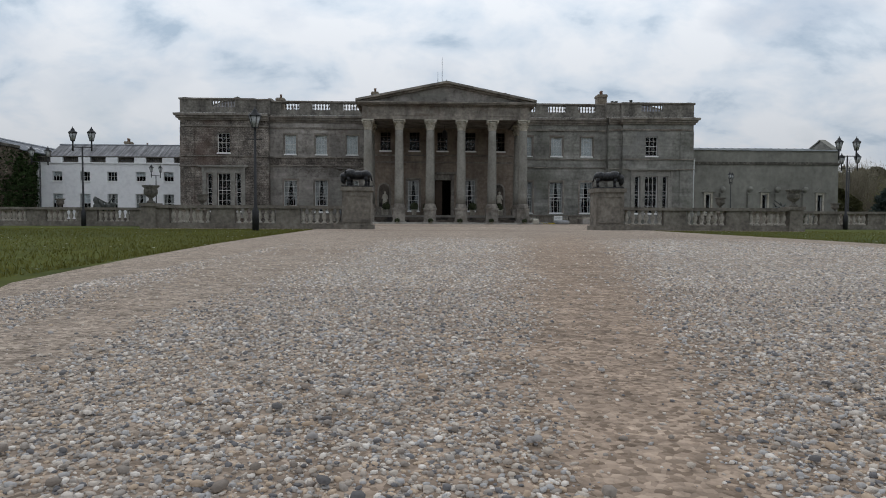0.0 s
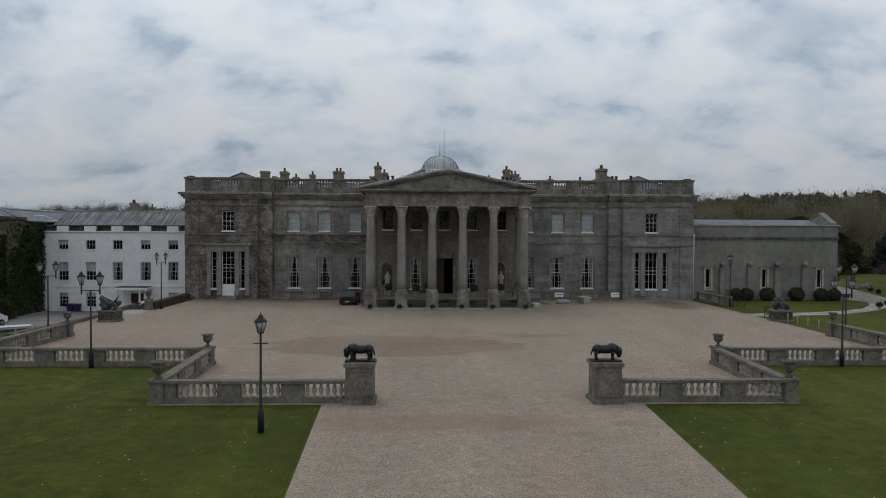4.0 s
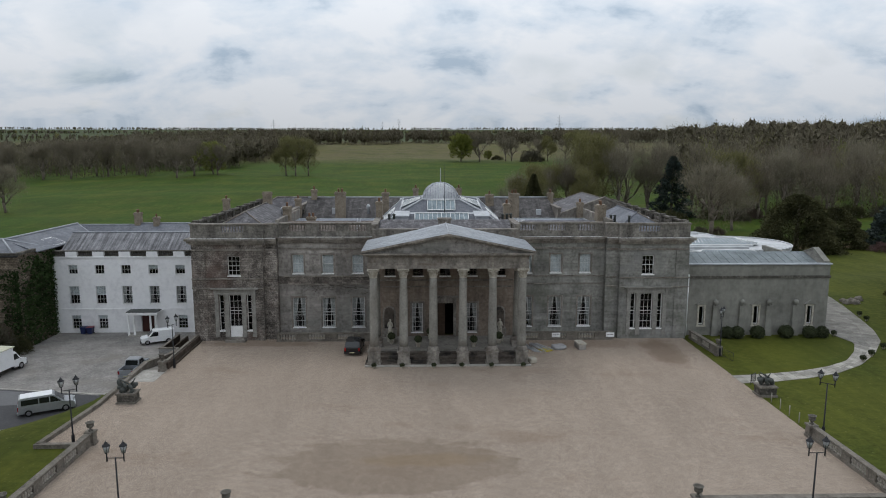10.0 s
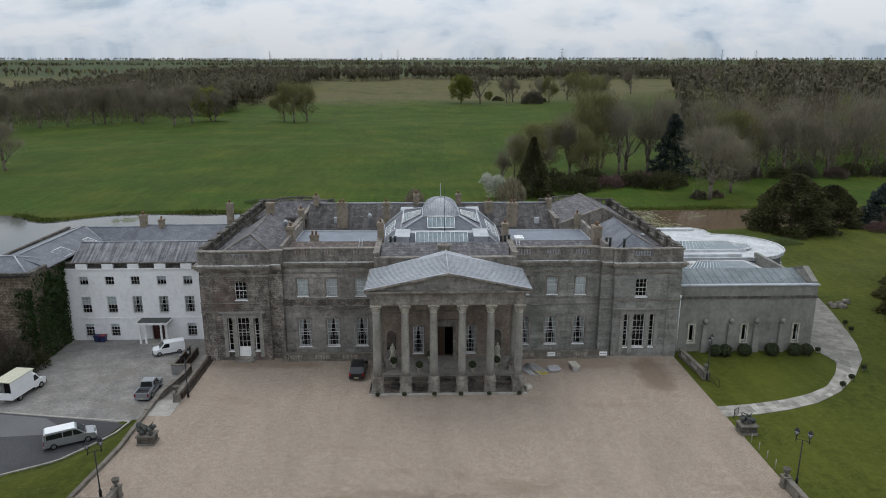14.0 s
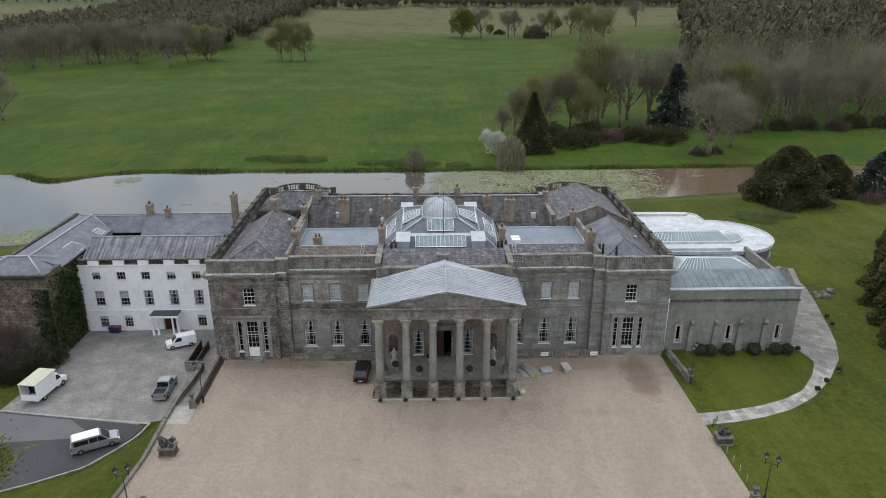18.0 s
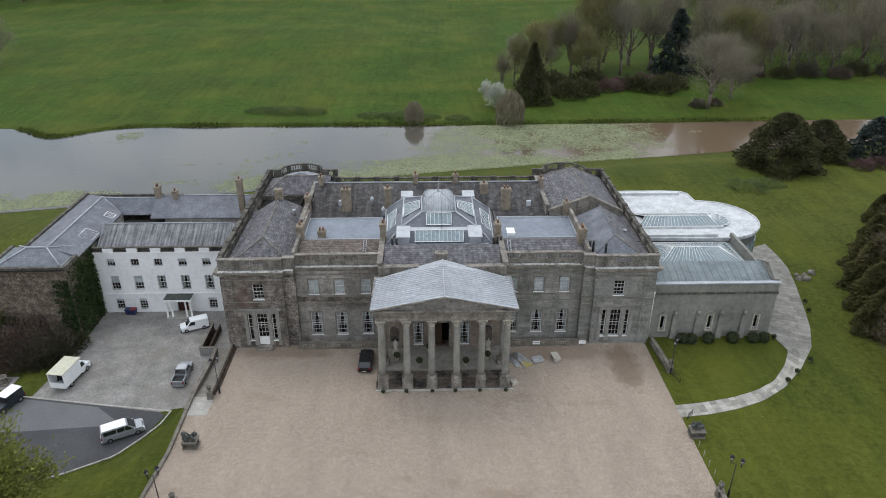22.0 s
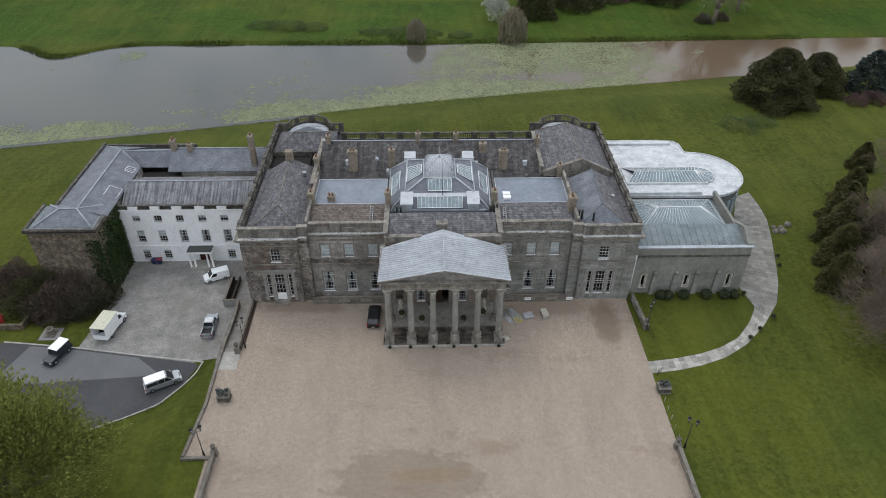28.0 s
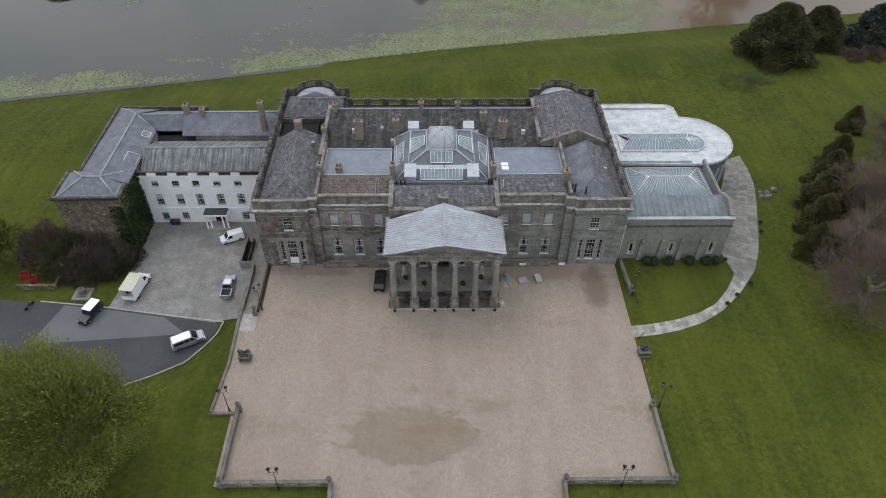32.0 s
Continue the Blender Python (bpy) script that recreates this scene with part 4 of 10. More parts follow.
        sash_window(mansion, s * x, MID + 0.22, *FRONT_LOW, 1.56, 3, 5, curtains=True)
    sash_window(mansion, s * PAVX, PAV + 0.2, 8.12, 10.42, 1.44, 3, 4)
    if s > 0:
        sash_window(mansion, s * PAVX, PAV + 0.2, 1.3, 5.7, 1.5, 3, 5)
    else:
        w = sash_window(mansion, s * PAVX, PAV + 0.2, 1.75, 5.7, 1.5, 3, 5, sill=False, name="garden_door")
        bm = bmesh.new(); box(bm, s * PAVX - 0.75, s * PAVX + 0.75, PAV + 0.17, PAV + 0.26, 0.45, 1.75)
        part("door_panel", bm, M_WHITE, w, "solid white lower door panel")
        bm = bmesh.new(); box(bm, s * PAVX - 1.2, s * PAVX + 1.2, PAV - 0.9, PAV - 0.003, 0.0, 0.22); box(bm, s * PAVX - 1.0, s * PAVX + 1.0, PAV - 0.5, PAV - 0.003, 0.22, 0.42)
        part("door_step", bm, M_TRIM, mansion)
    for o in (-1.675, 1.675):
        sash_window(mansion, s * PAVX + o, PAV + 0.2, 1.3, 5.7, 0.55, 1, 5)
    # stone surround of the three-light opening
    bm = bmesh.new()
    for o, w in ((-2.46, 0.44), (-1.28, 0.5), (0.78, 0.5), (2.02, 0.44)):
        box(bm, s * PAVX + o, s * PAVX + o + w, PAV - 0.12, PAV - 0.003, 0.5, 5.75); box(bm, s * PAVX + o - 0.04, s * PAVX + o + w + 0.04, PAV - 0.17, PAV - 0.123, 0.5, 0.9); box(bm, s * PAVX + o - 0.04, s * PAVX + o + w + 0.04, PAV - 0.17, PAV - 0.123, 5.5, 5.74)
    box(bm, s * PAVX - 2.5, s * PAVX + 2.5, PAV - 0.16, PAV - 0.003, 5.75, 6.06)
    box(bm, s * PAVX - 2.44, s * PAVX + 2.44, PAV - 0.12, PAV - 0.003, 6.06, 6.36)
    box(bm, s * PAVX - 2.68, s * PAVX + 2.68, PAV - 0.3, PAV - 0.102, 6.36, 6.46)
    box(bm, s * PAVX - 2.85, s * PAVX + 2.85, PAV - 0.46, PAV - 0.102, 6.46, 6.62)
    for o in (-2.5, 2.24):
        box(bm, s * PAVX + o, s * PAVX + o + 0.26, PAV - 0.3, PAV - 0.163, 5.8, 6.36)
    pieces("window_surround", bm, M_SURROUND, mansion, "paler dressed stone surround")
    # stone frames round the plain windows
    for x in MIDX:
        bm = bmesh.new()
        for (z0, z1), w in ((FRONT_UP, 1.36), (FRONT_LOW, 1.56)):
            box(bm, s * x - w / 2 - 0.2, s * x - w / 2, MID - 0.05, MID - 0.003, z0 - 0.14, z1 + 0.2)
            box(bm, s * x + w / 2, s * x + w / 2 + 0.2, MID - 0.05, MID - 0.003, z0 - 0.14, z1 + 0.2)
            box(bm, s * x - w / 2, s * x + w / 2, MID - 0.05, MID - 0.003, z1, z1 + 0.2)
        pieces("window_surround", bm, M_TRIM, mansion)

for ob in list(mansion.children)[front_from:]:
    ob.location.x = FRONT_X

# unseen inner partitions; near-black colour stands in for unlit rooms behind the glass
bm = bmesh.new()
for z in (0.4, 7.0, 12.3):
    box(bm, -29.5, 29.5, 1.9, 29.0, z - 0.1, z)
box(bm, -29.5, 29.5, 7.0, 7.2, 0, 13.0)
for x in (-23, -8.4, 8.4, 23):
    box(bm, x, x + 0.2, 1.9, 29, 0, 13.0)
part("partition", bm, M_DARK, mansion, "near-black inner walls and floors, painted as unlit rooms")

# rear and bows: (end of the block towards the middle, outer end, wall line, bow centre, bow radius)
BLOCKS = ((-18.0, -30.5, 34.1, -24.5, 4.0), (17.0, 29.5, 33.6, 22.9, 4.1))
bm = bmesh.new()
box(bm, -18.0, 17.0, 29.6, 30.1, -1.5, 13.0)
for xi, xo, yw, xc, r in BLOCKS:
    box(bm, *sorted((xi, xo)), yw - 0.5, yw, -1.5, 12.9)
    box(bm, *sorted((xi, xi + (0.5 if xi > 0 else -0.5))), 30.1, yw - 0.5, -1.5, 12.9)
    prism(bm, [(xc + r * math.cos(a), yw + r * 0.86 * math.sin(a)) for a in [math.pi * i / 18 for i in range(19)]], -1.5, 12.95)
part("rear_wall", bm, M_STONE, mansion)

# centre block and portico back wall
bm = bmesh.new()
UPX = (-6.65, -3.32, -0.1, 3.1, 6.5)
walled(bm, -8.6, 8.6, 0.0, 12.6, CEN, CEN + 0.55, [(-1.06, 0.9, 0.9, 5.0), (-4.08, -2.8, 1.45, 5.0), (2.42, 3.72, 1.45, 5.0)]
       + [(x - 0.62, x + 0.62, 8.35, 10.5) for x in UPX])
for s in (-1, 1):
    box(bm, *sorted((s * 8.05, s * 8.6)), CEN + 0.55, MID + 0.55, 0, 13.1)
part("centre_wall", bm, M_PORTICO_WALL, mansion, "brownish stone wall behind the portico", weld=True)
M_SASH_BROWN = material("dark_brown_sash", (0.13, 0.1, 0.085), (0.07, 0.055, 0.045), (0.2, 0.16, 0.14), 0.6, 2, 4)
for x, w in ((-3.44, 1.28), (3.07, 1.3)):
    sash_window(mansion, x, CEN + 0.2, 1.45, 5.0, w, 3, 6, curtains=True)
for x in UPX:
    sash_window(mansion, x, CEN + 0.2, 8.35, 10.5, 1.24, 3, 4, mat=M_SASH_BROWN, label="dark brown sash window")
bm = bmesh.new()
for x0, x1 in ((-1.42, -1.06), (0.9, 1.24)):
    box(bm, x0, x1, CEN - 0.12, CEN - 0.003, 0.9, 5.0)
box(bm, -1.42, 1.24, CEN - 0.12, CEN - 0.003, 5.0, 5.35); box(bm, -1.36, 1.18, CEN - 0.09, CEN - 0.003, 5.35, 5.65); box(bm, -1.68, 1.5, CEN - 0.42, CEN - 0.003, 5.65, 5.9)
for x in (-1.42, 1.02):
    box(bm, x, x + 0.22, CEN - 0.36, CEN - 0.123, 5.1, 5.65)
pieces("door_surround", bm, M_TRIM, mansion)
for xc, w in ((-3.44, 1.28), (3.07, 1.3)):
    bm = bmesh.new()
    for o in (-w / 2 - 0.22, w / 2):
        box(bm, xc + o, xc + o + 0.22, CEN - 0.08, CEN - 0.003, 1.3, 5.2)
    box(bm, xc - w / 2, xc + w / 2, CEN - 0.08, CEN - 0.003, 5.0, 5.2)
    pieces("window_surround", bm, M_TRIM, mansion)
bm = bmesh.new(); box(bm, -8.0, 8.0, CEN - 0.1, CEN - 0.003, 6.95, 7.1); box(bm, -8.0, 8.0, CEN - 0.14, CEN - 0.003, 7.75, 7.88)
pieces("string_course", bm, M_TRIM, mansion)
door = part("front_door", bm_box(-1.05, -0.1, CEN + 0.5, CEN + 0.56, 0.92, 4.98), material("dark_oak", (0.05, 0.03, 0.018), rough=0.5, scale=3), mansion, "dark oak double door standing half open")
for z in (1.1, 2.45, 3.75):
    part("door_panel", bm_box(-0.95, -0.22, CEN + 0.47, CEN + 0.5, z, z + 1.1), door.data.materials[0], door)

# ---- the portico ----
def corinthian_column():
    """One column: pedestal, base, tapered shaft, leafy capital."""
    bm = bmesh.new()
    box(bm, -0.74, 0.74, -0.74, 0.74, 0.0, 0.3); box(bm, -0.62, 0.62, -0.62, 0.62, 0.3, 1.44); box(bm, -0.7, 0.7, -0.7, 0.7, 1.44, 1.62)
    ped = mesh_of("pedestal", bm, M_TRIM, 0.02)
    bm = bmesh.new()
    turned(bm, [(0.64, 1.62), (0.64, 1.72), (0.58, 1.77), (0.64, 1.86), (0.53, 1.95), (0.56, 2.02), (0.49, 2.08)], 20)
    base = mesh_of("column_base", bm, M_TRIM)
    bm = bmesh.new()
    prof = [(0.48 - 0.085 * (i / 8) ** 1.7, 2.08 + (9.66 - 2.08) * i / 8) for i in range(9)]
    turned(bm, prof, 24)
    shaft = mesh_of("shaft", bm, M_COLUMN)
    bm = bmesh.new()
    turned(bm, [(0.4, 9.66), (0.44, 9.7), (0.39, 9.74), (0.41, 10.1), (0.52, 10.45), (0.6, 10.55)], 16)
    for row, (r, z, h, n, off) in enumerate(((0.41, 9.74, 0.4, 8, 0), (0.43, 10.02, 0.42, 8, math.pi / 8))):
        for i in range(n):
            a = off + 2 * math.pi * i / n
            c, s = math.cos(a), math.sin(a)
            pts = []
            for u, (dz, dr, hw) in enumerate(((0, 0, 0.14), (h * 0.6, 0.06, 0.15), (h, 0.2, 0.09), (h * 0.86, 0.27, 0.05))):
                for sg in (-1, 1):
                    pts.append(bm.verts.new(((r + dr) * c - sg * hw * s, (r + dr) * s + sg * hw * c, z + dz)))
            for u in range(3):
                bm.faces.new((pts[2 * u], pts[2 * u + 1], pts[2 * u + 3], pts[2 * u + 2]))
    for i in range(4):
        a = math.pi / 4 + i * math.pi / 2
        tube(bm, (0.45 * math.cos(a), 0.45 * math.sin(a), 10.3), (0.82 * math.cos(a), 0.82 * math.sin(a), 10.58), 0.06, 0.1, 6)
    box(bm, -0.62, 0.62, -0.62, 0.62, 10.6, 10.72)
    cap = mesh_of("capital", bm, M_CAPITAL)
    return ped, base, shaft, cap


M_CAPITAL = material("pale_capital_stone", (0.4, 0.37, 0.31), (0.2, 0.18, 0.145), (0.52, 0.49, 0.43), 0.9, 1.6, 5, 0.3, 15)
PED, BASE, SHAFT, CAP = corinthian_column()
COLX = [-8.05 + 3.22 * i for i in range(6)]


def put_column(x, y):
    col = part("column", SHAFT, None, mansion, "tall smooth stone column", at=(x, y, 0))
    part("column_base", BASE, None, col); part("pedestal", PED, None, col, "square stone pedestal"); part("capital", CAP, None, col, "carved leafy capital")


for x in COLX:
    put_column(x, -9.55)
for x in (COLX[0], COLX[-1]):
    put_column(x, -5.6)

# podium: two broad steps, lower well between the pedestals, raised floor behind
bm = bmesh.new()
box(bm, -9.05, 9.05, -10.5, -10.2, -0.1, 0.16)
part("portico_kerb", bm, M_PAVING, mansion, "pale front kerb of the portico")
# steps coloured dark: wet stone plus the shade below the raised floor
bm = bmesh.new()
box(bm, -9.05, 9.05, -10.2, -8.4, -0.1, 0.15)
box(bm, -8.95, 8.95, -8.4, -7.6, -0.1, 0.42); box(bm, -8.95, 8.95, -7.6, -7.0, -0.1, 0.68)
pieces("portico_step", bm, M_DAMP_SHADE, mansion, "wet stone step of the portico, riser shade in its dark colour")
part("portico_floor", bm_box(-8.95, 8.95, -7.0, CEN, -0.1, 0.92), M_FLOOR, mansion, "worn grey flags of the portico floor")
bm = bmesh.new()
y0, y1 = -10.12, -8.98
box(bm, -8.62, 8.62, y0, y1, 10.72, 11.1); box(bm, -8.66, 8.66, y0 - 0.05, y1 + 0.05, 11.1, 11.3); box(bm, -8.6, 8.6, y0 + 0.02, y1, 11.3, 12.05)
for s in (-1, 1):
    box(bm, *sorted((s * 7.5, s * 8.62)), y1, CEN, 10.72, 11.1); box(bm, *sorted((s * 7.5, s * 8.66)), y1 + 0.05, CEN, 11.1, 11.3); box(bm, *sorted((s * 7.5, s * 8.6)), y1, CEN, 11.3, 12.05)
pieces("entablature", bm, M_TRIM, mansion, "plain stained stone entablature")
bm = bmesh.new()
box(bm, -8.7, 8.7, y0 - 0.1, y0 + 0.4, 12.05, 12.2)
for i in range(70):
    x = -8.7 + 17.4 * (i + 0.5) / 70
    box(bm, x - 0.06, x + 0.06, y0 - 0.28, y0 - 0.1, 12.08, 12.2)
box(bm, -9.1, 9.1, y0 - 0.5, y0 + 0.4, 12.2, 12.32); box(bm, -9.25, 9.25, y0 - 0.62, y0 + 0.4, 12.32, 12.45)
for s in (-1, 1):
    box(bm, *sorted((s * 8.5, s * 8.9)), y0 + 0.4, CEN, 12.05, 12.2); box(bm, *sorted((s * 8.5, s * 9.25)), y0 + 0.4, CEN, 12.2, 12.45)
pieces("portico_cornice", bm, M_TRIM, mansion)
bm = bmesh.new()
APEX = 14.55
for y_a, y_b in ((y0 - 0.0, y0 + 0.35),):
    f = [bm.verts.new(p) for p in ((-8.5, y_a, 12.45), (8.5, y_a, 12.45), (0, y_a, APEX - 0.3))]
    g = [bm.verts.new(p) for p in ((-8.5, y_b, 12.45), (8.5, y_b, 12.45), (0, y_b, APEX - 0.3))]
    bm.faces.new(f); bm.faces.new(g[::-1])
    for i in range(3):
        j = (i + 1) % 3
        bm.faces.new((f[i], f[j], g[j], g[i]))
part("tympanum", bm, M_STONE, mansion, "plain pediment wall with brown stains")
bm = bmesh.new()
for s in (-1, 1):
    for lo, hi, o in ((-0.42, -0.22, 0.3), (-0.22, -0.02, 0.62)):
        c = [(s * 9.25, y0 - o, 12.68 + lo + 0.02), (0, y0 - o, APEX + lo + 0.02), (0, y0 - o, APEX + hi + 0.02), (s * 9.25, y0 - o, 12.68 + hi + 0.02)]
        d = [(x, y0 + 0.4, z) for x, _, z in c]
        va, vb = [bm.verts.new(p) for p in c], [bm.verts.new(p) for p in d]
        bm.faces.new(va); bm.faces.new(vb[::-1])
        for i in range(4):
            j = (i + 1) % 4
            bm.faces.new((va[i], va[j], vb[j], vb[i]))
part("raking_cornice", bm, M_TRIM, mansion)
# lead roof of the portico with standing rolls
bm = bmesh.new()
for s in (-1, 1):
    slab(bm, [(s * 9.22, y0 - 0.55, 12.72), (0, y0 - 0.55, APEX + 0.04), (0, -0.9, APEX + 0.04), (s * 8.9, -2.9, 12.76)], 0.1)
part("portico_roof", bm, M_LEAD, mansion, "pale grey sheet lead roof")
roof_ob = bpy.data.objects["portico_roof"]
bm = bmesh.new()
for s in (-1, 1):
    for i in range(1, 17):
        u = i / 17
        yy = y0 - 0.5 + u * 8.2
        tube(bm, (s * 9.2, yy, 12.75), (0, yy, APEX + 0.07), 0.06, seg=5)
tube(bm, (0, y0 - 0.5, APEX + 0.07), (0, -0.9, APEX + 0.07), 0.07, seg=6)
pieces("lead_roll", bm, M_LEAD_PALE, roof_ob, "pale standing lead roll")
part("portico_ceiling", bm_box(-7.5, 7.5, y1, CEN, 10.9, 11.0), M_TRIM, mansion)
# niches with statues either side of the door wall
bm = bmesh.new()
tube(bm, (0, -5.6, 10.9), (0, -5.6, 10.2), 0.02, seg=5); turned(bm, [(0.05, 0), (0.25, 0.1), (0.28, 0.7), (0.1, 0.95)], 6, (0, -5.6, 9.3))
part("hanging_lantern", bm, M_IRON, mansion, "black iron hanging lantern")
for nx in (-6.8, 6.4):
    bm = bmesh.new()
    for i in range(9):
        a0, a1 = math.pi * i / 9, math.pi * (i + 1) / 9
        ring = [(nx + r * math.cos(a), 3.9 + r * math.sin(a)) for r, a in ((0.6, a0), (0.6, a1), (0.78, a1), (0.78, a0))]
        v = [bm.verts.new((p[0], CEN - 0.06, p[1])) for p in ring]
        w = [bm.verts.new((p[0], CEN + 0.0, p[1])) for p in ring]
        bm.faces.new(v); bm.faces.new((v[3], v[2], w[2], w[3])); bm.faces.new((v[0], w[0], w[1], v[1]))
    for o in (-0.78, 0.6):
        box(bm, nx + o, nx + o + 0.18, CEN - 0.06, CEN - 0.003, 1.9, 3.9)
    part("niche_frame", bm, M_TRIM, mansion)
    # no recess is cut: this flat plate's dark colour paints the niche's shade
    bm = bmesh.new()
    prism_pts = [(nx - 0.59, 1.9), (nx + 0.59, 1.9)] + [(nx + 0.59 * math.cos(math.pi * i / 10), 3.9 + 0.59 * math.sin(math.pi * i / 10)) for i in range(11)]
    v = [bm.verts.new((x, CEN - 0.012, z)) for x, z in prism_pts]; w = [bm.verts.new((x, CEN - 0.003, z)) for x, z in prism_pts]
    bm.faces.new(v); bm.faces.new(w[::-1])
    part("niche_back", bm, M_DAMP_SHADE, mansion, "flat dark plate of the wall niche, recess shade in its colour")
    bm = bmesh.new(); box(bm, nx - 0.9, nx + 0.9, CEN - 0.3, CEN - 0.003, 0.92, 1.9)
    part("niche_base", bm, M_TRIM, mansion)

# ---- roofs of the mansion ----
def slopes(name, faces, mat, label="", ridges=(), ridge_mat=None, r=0.09):
    """Sloping sheets of one roof, with rolls along its ridges and hips."""
    bm = bmesh.new()
    for f in faces:
        slab(bm, f, 0.12)
    ob = part(name, bm, mat, mansion, label)
    if ridges:
        bm = bmesh.new()
        for a, b in ridges:
            tube(bm, Vector(a) + Vector((0, 0, 0.05)), Vector(b) + Vector((0, 0, 0.05)), r, seg=5)
        pieces("ridge_tile", bm, ridge_mat or M_TRIM, ob)
    return ob


# flat decks under everything, with the dark well behind the left hipped roof left open
bm = bmesh.new()
for x0, x1, y0, y1 in ((-29.9, -20.4, 0.6, 19.7), (-29.9, -20.4, 25.7, 33.6), (20.4, 29.4, 0.6, 33.1), (-20.4, 20.4, 1.9, 29.6), (-20.4, -18.1, 29.6, 33.6), (17.1, 20.4, 29.6, 33.1)):
    box(bm, x0, x1, y0, y1, 12.85, 12.98)
part("gutter_deck", bm, M_SLATE, mansion, "dark lead gutters between the roofs")
# the well is shallow: dark walls and black floor paint a deep shaft's shade
bm = bmesh.new(); box(bm, -29.9, -20.4, 19.7, 20.0, 11.5, 13.0); box(bm, -29.9, -20.4, 25.5, 25.8, 11.5, 13.15); box(bm, -20.7, -20.4, 20.0, 25.5, 11.5, 14.2)
pieces("well_wall", bm, M_LICHEN_SHADE, mansion, "roof well wall, shaft shade in its dark colour")
# left pavilion: hipped in front, gabled against a chimney behind
A, B, C, D, R, S = (-29.3, 1.3, 13.0), (-20.8, 1.3, 13.0), (-20.8, 19.6, 13.0), (-29.3, 19.6, 13.0), (-25.2, 4.9, 15.35), (-25.6, 19.4, 15.35)
slopes("slate_roof", [[A, B, R], [B, C, S, R], [D, A, R, S], [C, D, S]], M_SLATE, "dark mottled slate hipped roof", [(A, R), (B, R), (R, S)])
# right pavilion: smooth blue slate, the outer slope still in old slate
A, B, C, D, R, S = (20.6, 1.3, 13.0), (28.7, 1.3, 13.0), (28.7, 15.9, 13.0), (20.6, 15.4, 13.0), (24.7, 4.9, 15.2), (25.0, 15.2, 15.2)
slopes("slate_roof", [[A, B, R], [D, A, R, S]], M_SLATE_BLUE, "smooth blue-grey slate slopes", [(A, R), (R, S)], M_SLATE_BLUE)
slopes("slate_roof", [[B, C, S, R]], M_SLATE, "old dark slate outer slope", [(B, R)])
# rear left block: hipped, ridge across the house
A, B, C, D, R, S = (-29.7, 25.9, 13.2), (-18.5, 25.9, 13.2), (-18.5, 33.4, 13.2), (-29.7, 33.4, 13.2), (-26.2, 28.9, 15.4), (-18.5, 28.9, 15.4)
slopes("slate_roof", [[A, B, S, R], [D, A, R], [C, D, R, S]], M_SLATE, "dark slate roof behind the roof well", [(A, R), (R, S)])
# rear right block: ridge along the house, stone-coped gable in front
A, B, C, D, R, S = (17.4, 17.3, 13.7), (29.0, 17.3, 13.4), (29.0, 32.0, 13.4), (17.6, 32.0, 13.7), (23.7, 17.0, 16.0), (23.4, 30.6, 16.0)
slopes("slate_roof", [[D, A, R, S], [C, D, S]], M_SLATE, "dark slate roof with white lichen", [(R, S), (D, S)])
slopes("slate_roof", [[B, C, S, R]], M_SLATE, "dark slate outer slope", [(C, S)])
bm = bmesh.new()
for prof, y0, y1 in (([(17.4, 12.9), (29.0, 12.9), (29.0, 13.5), (23.7, 16.05), (17.4, 13.8)], 16.6, 17.0), ([(17.2, 13.75), (23.7, 16.08), (29.2, 13.5), (29.2, 13.75), (23.7, 16.4), (17.2, 14.0)], 16.45, 17.12)):
    va, vb = [bm.verts.new((x, y0, z)) for x, z in prof], [bm.verts.new((x, y1, z)) for x, z in prof]
    bm.faces.new(va); bm.faces.new(vb[::-1])
    for i in range(len(prof)):
        j = (i + 1) % len(prof)
        bm.faces.new((va[i], va[j], vb[j], vb[i]))
pieces("gable", bm, M_TRIM, mansion, "weathered stone gable with coping")
bm = bmesh.new(); box(bm, 16.9, 17.35, 17.0, 30.0, 12.8, 14.6); box(bm, 16.8, 17.45, 16.9, 30.0, 14.6, 14.75); box(bm, -21.2, -20.75, 12.0, 27.5, 12.8, 14.7); box(bm, -21.3, -20.65, 11.9, 27.6, 14.7, 14.86)
pieces("upstand_wall", bm, M_TRIM, mansion, "lichened stone party wall above the roofs")
